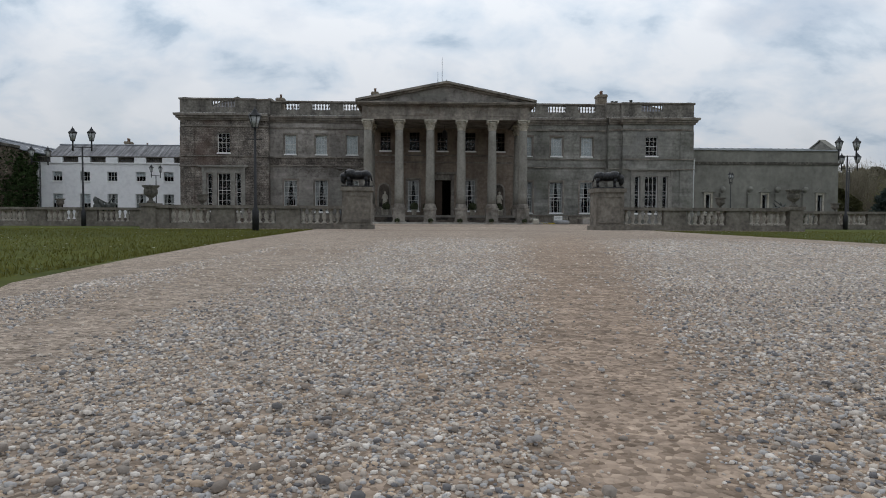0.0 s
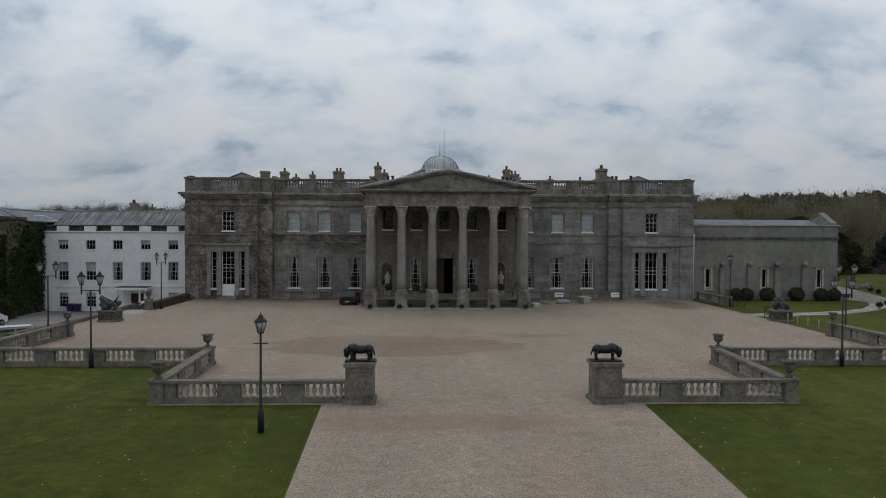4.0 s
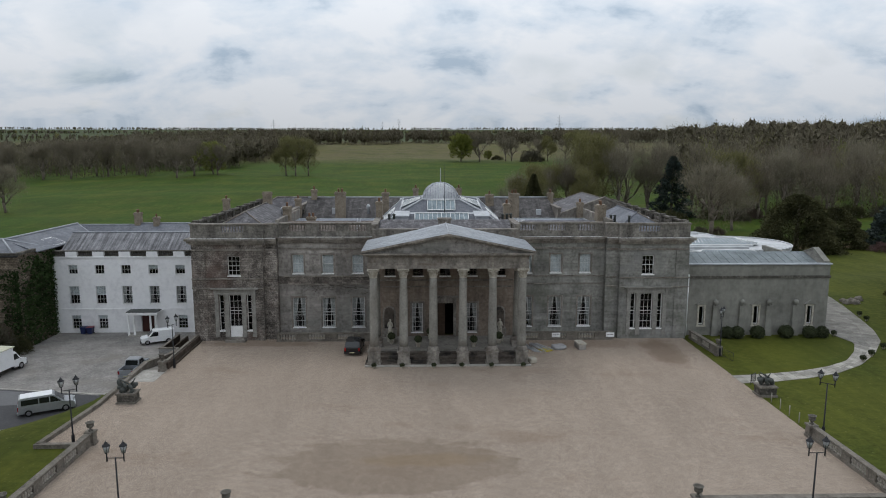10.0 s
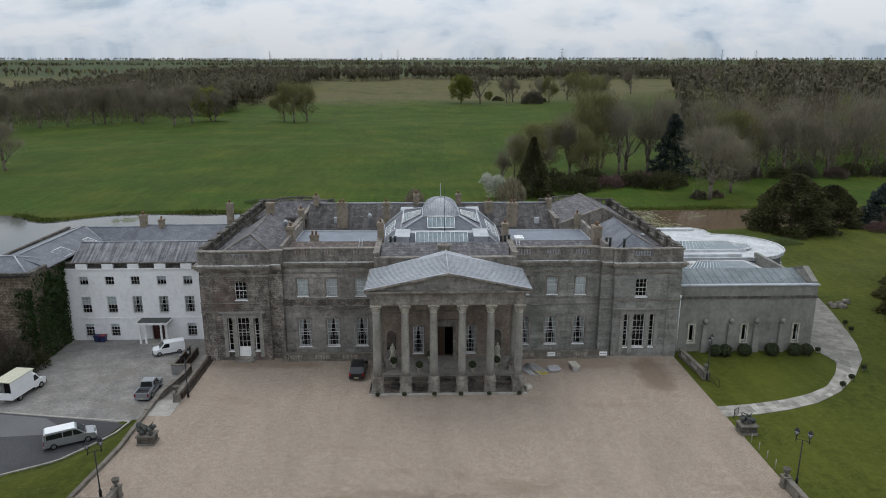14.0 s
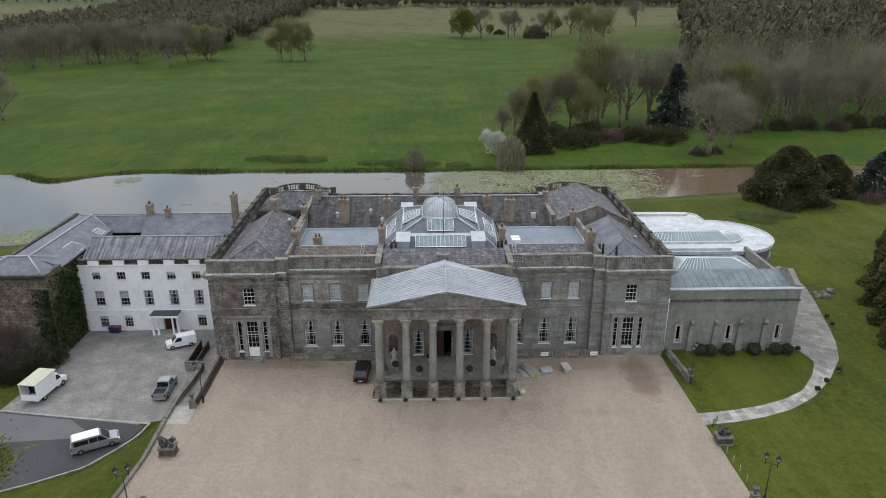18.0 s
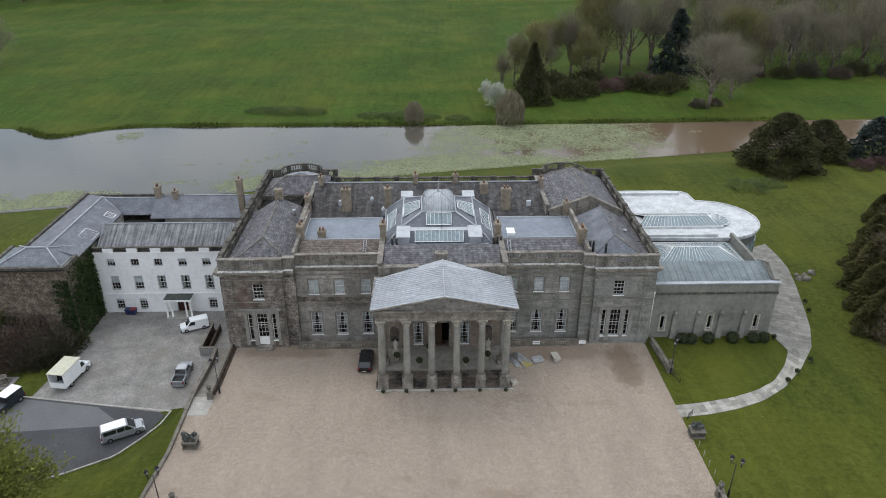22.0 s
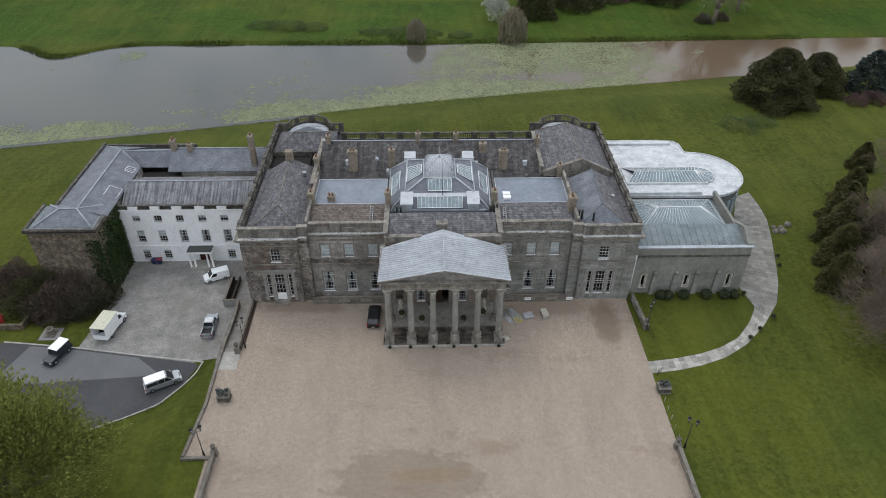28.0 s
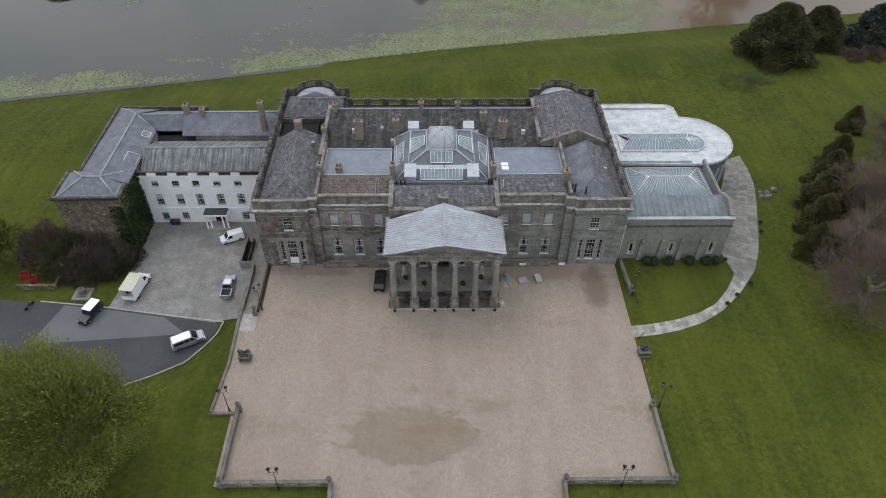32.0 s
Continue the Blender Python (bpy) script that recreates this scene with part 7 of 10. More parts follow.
# lamps
def lantern_parts(parent, x, z, k=1.0):
    bm = bmesh.new()
    turned(bm, [(0.13 * k, z), (0.26 * k, z + 0.5 * k)], 6, (x, 0, 0))
    g = part("lantern_glass", bm, M_GLASSFILL, parent, "pale lantern glass")
    bm = bmesh.new()
    for i in range(6):
        a = math.pi / 3 * i
        tube(bm, (x + 0.135 * k * math.cos(a), 0.135 * k * math.sin(a), z), (x + 0.27 * k * math.cos(a), 0.27 * k * math.sin(a), z + 0.5 * k), 0.014, seg=4)
    turned(bm, [(0.15 * k, z - 0.04), (0.15 * k, z)], 6, (x, 0, 0))
    part("lantern_frame", bm, M_IRON, g)
    bm = bmesh.new(); turned(bm, [(0.32 * k, z + 0.5 * k), (0.3 * k, z + 0.54 * k), (0.13 * k, z + 0.68 * k), (0.13 * k, z + 0.74 * k), (0.03, z + 0.82 * k), (0.02, z + 0.92 * k)], 6, (x, 0, 0))
    part("lantern_roof", bm, M_IRON, g)


def lamp(x, y, height=5.4, two=True, z0=0.0, turn=0.0, k=1.0):
    t = thing("lamp_post", "black iron lamp post with %s glazed lantern%s" % (("two", "s") if two else ("one", "")), "street lamp", "lamp posts", at=Matrix.Translation((x, y, z0)) @ Matrix.Rotation(turn, 4, "Z"))
    top = height - 0.95 * k
    bm = bmesh.new()
    turned(bm, [(0.13, -0.05), (0.13, 0.75), (0.09, 0.85), (0.06, 0.95), (0.045, top - 0.35 if two else top)], 10)
    part("post", bm, M_IRON, t)
    if two:
        bm = bmesh.new(); tube(bm, (-0.62 * k, 0, top - 0.38), (0.62 * k, 0, top - 0.38), 0.03, seg=6)
        part("crossbar", bm, M_IRON, t)
        for s in (-1, 1):
            bm = bmesh.new(); tube(bm, (s * 0.62 * k, 0, top - 0.6), (s * 0.62 * k, 0, top), 0.045, seg=8)
            part("arm", bm, M_IRON, t)
            lantern_parts(t, s * 0.62 * k, top, k)
    else:
        bm = bmesh.new(); tube(bm, (-0.28, 0, top - 0.45), (0.28, 0, top - 0.45), 0.025, seg=6)
        part("ladder_bar", bm, M_IRON, t)
        lantern_parts(t, 0, top, k)


lamp(-8.95, -54.2, 4.75, two=False, k=0.85)
lamp(-21.85, -41.05, 5.65, k=0.85); lamp(22.6, -41.05, 5.5, k=0.85)
lamp(-30.7, -29.2, 5.75, turn=0.5, k=0.85); lamp(30.35, -29.1, 5.75, turn=-0.6, k=0.85)
lamp(-29.5, -10.2, 5.9, z0=0.0, k=0.8, turn=0.9); lamp(31.1, -7.4, 5.8, k=0.8, turn=0.9)


# stone troughs with dark sculpture groups
def group_mesh(seed):
    random.seed(seed)
    bm = bmesh.new()
    for i in range(16):
        c = (random.uniform(-0.65, 0.65), random.uniform(-0.4, 0.4), random.uniform(0.15, 0.9) * (1 - 0.3 * abs(i % 3 - 1)))
        m = Matrix.Translation(c) @ Euler((random.random() * 3, random.random() * 3, 0)).to_matrix().to_4x4() @ Matrix.Diagonal((random.uniform(0.2, 0.42), random.uniform(0.16, 0.26), random.uniform(0.14, 0.24), 1))
        bmesh.ops.create_icosphere(bm, subdivisions=2, radius=1, matrix=m)
    for i in range(4):
        tube(bm, (random.uniform(-0.4, 0.4), random.uniform(-0.2, 0.2), 0.7), (random.uniform(-0.9, 0.9), random.uniform(-0.3, 0.3), random.uniform(0.9, 1.35)), 0.09, 0.04, 6)
    for f in bm.faces:
        f.smooth = True
    return mesh_of("statue", bm, M_LEADGREEN)


for s, y in ((-1, -20.0), (1, -19.6)):
    t = thing("statue_plinth", "low dark stone plinth with moulded cap on the gravel", "pedestal", "statue plinths", at=(s * 30.25, y, 0))
    part("base", bm_box(-0.9, 0.9, -0.7, 0.7, -0.03, 0.16), M_BALU, t, bevel=0.03)
    part("die", bm_box(-0.8, 0.8, -0.6, 0.6, 0.16, 0.86), M_LICHEN_SHADE, t)
    part("cap", bm_box(-0.9, 0.9, -0.7, 0.7, 0.86, 1.0), M_BALU, t, bevel=0.03)
    tagged(part("statue", group_mesh(5 + s), None, at=(s * 30.25, y, 1.0)), "dark green-grey metal sculpture of a fighting animal group", "statue", "court statues")

# pots and statues under the portico
POTM = bmesh.new(); turned(POTM, [(0.2, 0), (0.22, 0.05), (0.3, 0.5), (0.34, 0.52), (0.34, 0.6), (0.27, 0.6), (0.25, 0.5)], 12)
POTM = mesh_of("pot", POTM, M_CAPITAL)


def figure_mesh():
    bm = bmesh.new()
    turned(bm, [(0.33, 0), (0.3, 0.2), (0.24, 0.9), (0.2, 1.1), (0.26, 1.4), (0.24, 1.55), (0.09, 1.62), (0.12, 1.72), (0.12, 1.85), (0.05, 1.95)], 10)
    tube(bm, (0.22, 0, 1.45), (0.32, -0.15, 1.05), 0.07, 0.05, 6); tube(bm, (-0.22, 0, 1.45), (-0.3, -0.2, 1.1), 0.07, 0.05, 6)
    return mesh_of("statue", bm, M_CAPITAL)


FIG = figure_mesh()
for x in (-6.6, 6.3):
    t = thing("statue_pedestal", "square pale stone pedestal under the portico", "pedestal", "portico pedestals", at=(x, -3.8, 0.92))
    part("die", bm_box(-0.36, 0.36, -0.36, 0.36, 0.0, 0.62), M_CAPITAL, t, bevel=0.02); part("cap", bm_box(-0.43, 0.43, -0.43, 0.43, 0.62, 0.74), M_CAPITAL, t, bevel=0.02)
    tagged(part("statue", FIG, None, at=(x, -3.8, 1.66)), "pale stone standing statue on a pedestal before the wall niche", "statue", "portico statues")
M_SHRUB = material("dark_clipped_leaves", (0.034, 0.042, 0.018), (0.016, 0.02, 0.009), (0.06, 0.07, 0.03), 0.9, 6, 3, 0.8, 20)


def leaf_ball(r, n, size, mat, seed=0, squash=1.0, inner=True, name="foliage"):
    """A clipped bush: a lumpy core with many small leaves standing out of it."""
    rng = np.random.default_rng(seed)
    verts, faces = [], []
    d = rng.normal(size=(n, 3)); d /= np.linalg.norm(d, axis=1, keepdims=True)
    rad = r * (0.9 + 0.14 * rng.random(n))
    pos = d * rad[:, None] * (1, 1, squash)
    a = rng.normal(size=(n, 3)); b = rng.normal(size=(n, 3))
    a *= size / np.linalg.norm(a, axis=1, keepdims=True); b *= size / np.linalg.norm(b, axis=1, keepdims=True)
    V = np.stack([pos - a * 0.5, pos + a * 0.5, pos + b], 1).reshape(-1, 3)
    verts, faces = V.tolist(), [(3 * i, 3 * i + 1, 3 * i + 2) for i in range(n)]
    if inner:
        bm = bmesh.new(); bmesh.ops.create_icosphere(bm, subdivisions=3, radius=r * 0.93)
        for v in bm.verts:
            v.co *= 1 + 0.06 * noise.noise(v.co * 3 / r + Vector((seed, 0, 0)))
            v.co.z *= squash
        o = len(verts)
        bm.verts.index_update()
        verts += [tuple(v.co) for v in bm.verts]
        faces += [tuple(o + v.index for v in f.verts) for f in bm.faces]
        bm.free()
    me = bpy.data.meshes.new(name)
    me.from_pydata(verts, [], faces)
    me.materials.append(mat)
    return me


POTBUSH = leaf_ball(0.42, 260, 0.16, M_SHRUB, 3)
for x, y, z in ((-6.4, -4.9, 0.92), (6.1, -4.9, 0.92), (-3.3, -6.2, 0.92), (3.05, -6.3, 0.92), (-1.9, -3.0, 0.92), (1.9, -3.0, 0.92)):
    t = thing("potted_shrub", "small clipped shrub in a pale stone pot under the portico", "potted plant", "portico pots", at=(x, y, z))
    part("pot", POTM, None, t); part("foliage", POTBUSH, None, t, at=(0, 0, 0.92))
LOWPLANT = leaf_ball(0.38, 260, 0.2, M_SHRUB, 9, 0.7)
for i in range(6):
    t = thing("potted_plant", "low dark leafy plant in a small pot before the portico step", "potted plant", "step plants", at=(COLX[i] + random.uniform(-0.2, 0.2), -10.85, 0))
    part("pot", POTM, None, t, at=Matrix.Scale(0.45, 4)); part("foliage", LOWPLANT, None, t, at=Matrix.Translation((0, 0, 0.34)) @ Matrix.Scale(0.6, 4))
# building sacks and sheets beside the portico
M_SACK = material("grey_plastic_sheet", (0.3, 0.3, 0.3), (0.2, 0.2, 0.2), (0.42, 0.42, 0.43), 0.6, 3, 4)
M_YELLOW = material("yellow_plastic", (0.45, 0.36, 0.03), rough=0.5, scale=3)


def sack(name, label, x, y, sx, sy, sz, mat, turn, seed):
    bm = bmesh.new(); bmesh.ops.create_icosphere(bm, subdivisions=3, radius=1)
    for v in bm.verts:
        v.co = Vector([math.copysign(abs(c) ** 0.55, c) for c in v.co])
        v.co *= 1 + 0.16 * noise.noise(v.co * 1.7 + Vector((seed, seed, 0)))
        v.co = Vector((v.co.x * sx / 2, v.co.y * sy / 2, max(0.0, (v.co.z + 0.8) * sz / 1.8)))
    for f in bm.faces:
        f.smooth = True
    tagged(part(name, mesh_of(name, bm, mat), None, at=Matrix.Translation((x, y, 0)) @ Matrix.Rotation(turn, 4, "Z")), label, "sack", "building sacks")


for i, (x, y, sx, sy, sz, m_, a, lab) in enumerate(((13.3, -4.1, 1.7, 1.4, 0.45, M_SACK, 0.3, "crumpled grey plastic sheet on the gravel"), (9.35, -9.2, 0.9, 1.0, 0.6, M_CAPITAL, 0.4, "pale builder's sack beside the corner column"))):
    sack("building_sack", lab, x, y, sx, sy, sz, m_, a, i * 3.1)
M_POLE = material("galvanised_pole", (0.42, 0.43, 0.44), (0.3, 0.31, 0.32), (0.52, 0.53, 0.54), 0.45, 3, 4, metal=0.4)
poles = thing("scaffold_poles", "heap of grey scaffold poles and boards on the gravel", "poles", at=(10.1, -4.0, 0))
random.seed(17)
for i in range(15):
    bm = bmesh.new(); o, a = random.uniform(-0.75, 0.75), 1.95 + random.uniform(-0.12, 0.12)
    L = random.uniform(1.3, 1.9); z = 0.05 + 0.05 * (i // 5)
    tube(bm, (o - L * math.cos(a), -L * math.sin(a), z), (o + L * math.cos(a), L * math.sin(a), z + 0.06), 0.045, seg=6)
    part("pole", bm, M_POLE, poles)
for i in range(3):
    part("board", bm_box(-0.12, 0.12, -1.5, 1.5, 0, 0.05), M_SACK, poles, at=Matrix.Translation((0.95 + 0.3 * i, 0.3, 0.02 + 0.06 * i)) @ Matrix.Rotation(0.35 + 0.1 * i, 4, "Z"))
cone = thing("folding_barrier", "yellow plastic folding barrier lying on the gravel", "barrier", at=Matrix.Translation((11.6, -4.9, 0)) @ Matrix.Rotation(0.5, 4, "Z"))
for y in (-0.45, 0.0, 0.45):
    part("slat", bm_box(-0.55, 0.55, y - 0.1, y + 0.1, 0.02, 0.1), M_YELLOW, cone, bevel=0.02)
for x in (-0.5, 0.5):
    part("leg", bm_box(x - 0.05, x + 0.05, -0.6, 0.6, 0.1, 0.16), M_YELLOW, cone, bevel=0.01)
blk = thing("stone_block", "grey dressed stone block with a moulded cap standing on the gravel", "stone block", at=Matrix.Translation((15.85, -4.0, 0)) @ Matrix.Rotation(0.15, 4, "Z"))
part("block", bm_box(-0.42, 0.42, -0.8, 0.8, 0, 0.62), M_STONE, blk, bevel=0.05)
part("cap", bm_box(-0.48, 0.48, -0.86, 0.86, 0.62, 0.76), M_CAPITAL, blk, bevel=0.03)
for x in (13.6, 20.3):
    bm = bmesh.new(); box(bm, -0.5, 0.5, -0.03, 0.03, 0.0, 0.55)
    t = thing("notice_board", "small white notice board on the low balustrade", "sign", "notice boards", at=(x, -0.72, 0.4))
    part("board", bm, M_WHITE, t)
    part("notice_text", bm_box(-0.4, 0.4, -0.045, -0.034, 0.28, 0.33), M_DARK, t)

# ---- left edge of the court: kerb wall, terrace wall, ramp to the yard ----
edge = thing("kerb_wall", "low grey stone kerb wall along the edge of the gravel", "wall", kind="structure")
bm = bmesh.new()
prism(bm, [(-33.5, -29.7), (-33.1, -29.7), (-32.35, -21.0), (-32.75, -21.0)], -3.2, 0.32)
prism(bm, [(-32.75, -21.0), (-32.35, -21.0), (-32.55, -13.8), (-32.95, -13.8)], -3.2, 0.32)
box(bm, -33.5, -29.7, -29.9, -29.5, -1.5, 0.32)
pieces("kerb", bm, M_BALU, edge)
M_MOSSWALL = material("dark_mossy_brown_stone", (0.06, 0.044, 0.034), (0.025, 0.019, 0.015), (0.12, 0.095, 0.075), 0.95, 1.2, 5, 0.4, 10)
tw = thing("terrace_wall", "dark brown mossy stone terrace wall beside the ramp", "wall", kind="structure")
bm = bmesh.new(); box(bm, -30.4, -29.95, -10.7, -0.05, -3.3, 0.72); part("wall_body", bm, M_MOSSWALL, tw)
part("coping", bm_box(-30.45, -30.15, -10.75, -0.05, 0.72, 0.84), M_BALU, tw, "grey worn coping", bevel=0.03)
part("plinth", bm_box(-29.95, -29.7, -9.4, -0.2, -0.1, 0.16), M_MOSSWALL, tw, "dark earth-stained footing", bevel=0.05)
pier(-30.4, -11.2)


def six_faced(bm, lo, hi):
    """A solid between a lower and an upper outline of four corners."""
    v = [bm.verts.new(p) for p in (*lo, *hi)]
    for f in ((0, 3, 2, 1), (4, 5, 6, 7), (0, 1, 5, 4), (1, 2, 6, 5), (2, 3, 7, 6), (3, 0, 4, 7)):
        bm.faces.new([v[i] for i in f])


bm = bmesh.new()
six_faced(bm, [(-32.9, -11.0, -3.3), (-30.4, -11.0, -3.3), (-30.4, 4.0, -3.3), (-33.8, 4.0, -3.3)], [(-32.9, -11.0, -0.02), (-30.4, -11.0, -0.02), (-30.4, 4.0, -3.05), (-33.8, 4.0, -3.05)])
ramp = tagged(part("ramp", bm, M_FLOOR), "sloping stone ramp from the forecourt down to the yard", "ramp", kind="structure")
tagged(part("ramp_apron", bm_box(-32.55, -30.0, -14.6, -11.0, -3.3, 0.018), M_PAVING), "pale broken concrete apron at the head of the ramp", "paving", kind="structure")
rw = thing("ramp_wall", "grey stone wall stepping down beside the ramp", "wall", kind="structure")
RAMP_LINE = [(-32.75, -13.8, 0.32), (-32.76, -9.4, 0.38), (-32.95, -5.6, -0.35), (-33.25, -1.6, -1.15), (-33.62, 2.4, -1.75)]
for (xa, ya, za), (xb, yb, zb) in zip(RAMP_LINE, RAMP_LINE[1:]):
    bm = bmesh.new()
    six_faced(bm, [(xa - 0.2, ya, -3.3), (xa + 0.2, ya, -3.3), (xb + 0.2, yb, -3.3), (xb - 0.2, yb, -3.3)], [(xa - 0.2, ya, za), (xa + 0.2, ya, za), (xb + 0.2, yb, zb), (xb - 0.2, yb, zb)])
    part("wall_body", bm, M_BALU, rw)
    bm = bmesh.new(); slab(bm, [(xa - 0.25, ya, za + 0.1), (xa + 0.25, ya, za + 0.1), (xb + 0.25, yb, zb + 0.1), (xb - 0.25, yb, zb + 0.1)], 0.1)
    part("coping", bm, M_BALU, rw)
# grey walled pit for the basement steps beside the ramp
pit = thing("basement_steps_wall", "low grey rendered wall round basement steps in the yard", "wall", kind="structure")
M_PITGREY = material("grey_cement_render", (0.21, 0.205, 0.198), (0.13, 0.126, 0.12), (0.28, 0.275, 0.265), 0.92, 0.9, 5, 0.2, 15)
part("front_wall", bm_box(-36.1, -33.7, 2.42, 2.7, YARD_Z, -1.72), M_PITGREY, pit, bevel=0.02)
part("front_coping", bm_box(-36.16, -33.64, 2.37, 2.75, -1.72, -1.62), M_BALU, pit)
part("side_wall", bm_box(-36.1, -35.85, 2.7, 9.3, YARD_Z, -1.8), M_MOSSWALL, pit)
part("side_coping", bm_box(-36.14, -35.81, 2.75, 9.35, -1.8, -1.72), M_BALU, pit)
part("inner_wall", bm_box(-34.95, -34.75, 2.7, 9.3, YARD_Z, -2.0), M_MOSSWALL, pit)
# no steps go down; the floor's black colour is the stairwell's shade
part("pit_floor", bm_box(-35.85, -34.95, 2.7, 9.3, YARD_Z, YARD_Z + 0.08), M_DARK, pit, "near-black floor painting the stairwell's shade")

# right: low wall, gate, posts
balustrade((30.5, -0.1), (30.95, -6.8), label="low grey stone balustrade between gravel and lawn", start=0.4)
pier(31.0, -7.1)
M_POST = material("grey_timber", (0.3, 0.28, 0.24), rough=0.9, scale=5)


def iron_gate(x, y, turn, w=1.2, h=1.1):
    t = thing("iron_gate", "small black iron gate standing open beside the path", "gate", "path gates", at=Matrix.Translation((x, y, 0)) @ Matrix.Rotation(turn, 4, "Z"))
    bm = bmesh.new(); tube(bm, (0, 0, -0.05), (0, 0, h), 0.035, seg=6); part("gate_post", bm, M_IRON, t)
    bm = bmesh.new(); tube(bm, (0, 0, 0.15), (w, 0, 0.15), 0.02, seg=5); tube(bm, (0, 0, h - 0.08), (w, 0, h - 0.08), 0.02, seg=5); tube(bm, (w, 0, 0.12), (w, 0, h - 0.05), 0.025, seg=5)
    pieces("gate_frame", bm, M_IRON, t)
    for i in range(1, 9):
        bm = bmesh.new(); tube(bm, (w * i / 9, 0, 0.15), (w * i / 9, 0, h - 0.08), 0.012, seg=4); part("gate_bar", bm, M_IRON, t)


iron_gate(31.2, -7.8, -1.35, 1.9); iron_gate(30.2, -16.8, 0.7, 1.0)
for i in range(5):
    bm = bmesh.new(); tube(bm, (0, 0, -0.05), (0, 0, 0.95), 0.045, seg=6)
    tagged(part("fence_post", bm, M_POST, at=(29.85 + 0.02 * i, -21.6 - 1.55 * i, 0)), "thin pale timber fence post at the lawn's edge", "post", "lawn posts")
for x, r, y in ((35.2, 0.78, 0.3), (36.4, 0.8, 0.2), (39.0, 0.82, 0.3), (42.6, 0.85, 0.3), (45.6, 0.78, 0.3), (47.2, 0.75, 0.3)):
    tagged(part("clipped_bush", leaf_ball(r, 900, 0.2, M_SHRUB, int(x * 7), 0.95), None, at=(x, y - 0.4, r * 0.85)), "round clipped dark green bush against the grey wall", "bush", "wall bushes")


# ---- the flagged path ----
PIN = [(29.5, -14.1), (33.5, -13.6), (37.6, -12.7), (41.2, -11.4), (44.6, -9.4), (47.6, -6.0), (49.8, -2.6), (49.2, 1.0), (48.6, 7.0), (48.6, 13.0), (49.2, 17.6), (54.4, 20.0), (57.0, 26.0), (58.5, 30.0)]
POUT = [(29.5, -16.4), (33.4, -15.9), (37.2, -15.0), (41.2, -13.5), (45.3, -10.9), (49.6, -6.8), (53.6, -1.8), (55.8, 2.8), (57.4, 7.4), (58.8, 12.0), (60.2, 16.5), (61.6, 22.0), (62.0, 27.0), (61.8, 31.5)]


def resample(pts, n):
    d = [0.0]
    for a, b in zip(pts, pts[1:]):
        d.append(d[-1] + math.dist(a, b))
    out = []
    for i in range(n):
        s_ = d[-1] * i / (n - 1)
        k = max(j for j in range(len(d)) if d[j] <= s_ + 1e-9)
        k = min(k, len(pts) - 2)
        u = (s_ - d[k]) / (d[k + 1] - d[k])
        out.append((pts[k][0] + (pts[k + 1][0] - pts[k][0]) * u, pts[k][1] + (pts[k + 1][1] - pts[k][1]) * u))
    return out


path = thing("flagstone_path", "curving path of pale uneven flagstones across the lawn", "path", kind="structure")
bm = bmesh.new()
pi_, po_ = resample(PIN, 60), resample(POUT, 60)
for (a, b), (c, d) in zip(zip(pi_, pi_[1:]), zip(po_, po_[1:])):
    prism(bm, [a, c, d, b], -0.15, 0.0)
part("path_bed", bm, material("path_sand", (0.2, 0.185, 0.15), rough=0.95, scale=2), path, weld=True)


# ---- low brown wall with a red crate at the far side of the yard ----
lw = thing("yard_wall", "low brown stone wall beside the lane", "wall", kind="structure")
bm = bmesh.new(); box(bm, -73.5, -66.7, -2.5, -2.1, YARD_Z - 0.1, YARD_Z + 1.0); box(bm, -67.1, -66.7, -2.1, 0.6, YARD_Z - 0.1, YARD_Z + 1.0)
pieces("wall_run", bm, M_RUBBLE, lw)
crate_red = material("faded_red_plastic", (0.28, 0.03, 0.03), rough=0.5, scale=4)
for x, y, w in ((-71.3, -0.6, 1.2), (-73.2, 0.4, 1.5)):
    t = thing("plastic_crate", "faded red plastic crate behind the low wall", "crate", "red crates", at=Matrix.Translation((x, y, YARD_Z)) @ Matrix.Rotation(0.4, 4, "Z"))
    bm = bmesh.new(); walled(bm, -w / 2, w / 2, 0.0, 1.15, -0.45, -0.38, []); box(bm, -w / 2, w / 2, 0.38, 0.45, 0.0, 1.15); box(bm, -w / 2, -w / 2 + 0.07, -0.38, 0.38, 0.0, 1.15); box(bm, w / 2 - 0.07, w / 2, -0.38, 0.38, 0.0, 1.15)
    pieces("side", bm, crate_red, t)
    part("bottom", bm_box(-w / 2 + 0.07, w / 2 - 0.07, -0.38, 0.38, 0.0, 0.08), crate_red, t)
    part("rim", bm_box(-w / 2 - 0.05, w / 2 + 0.05, -0.52, -0.455, 1.02, 1.17), crate_red, t)


# ---- leafless creeper on the front wall ----
def creeper(n, seed, y):
    """Stems that wander sideways over the wall between the two rows of windows and thin out."""
    rng = random.Random(seed)
    bm = bmesh.new()
    for i in range(n):
        x, z = -9.1 - 7.5 * rng.random() ** 1.6, rng.uniform(5.6, 7.7)
        a, rad = math.pi + rng.uniform(-0.7, 0.7), rng.uniform(0.01, 0.026)
        for k in range(rng.randint(4, 12)):
            a += rng.uniform(-0.6, 0.6)
            nx, nz = max(x + 0.28 * math.cos(a), -19.5), min(max(z + 0.26 * math.sin(a), 5.5), 8.0)
            tube(bm, (x, y, z), (nx, y, nz), rad, rad * 0.9, 3)
            x, z, rad = nx, nz, rad * 0.9
    return bm


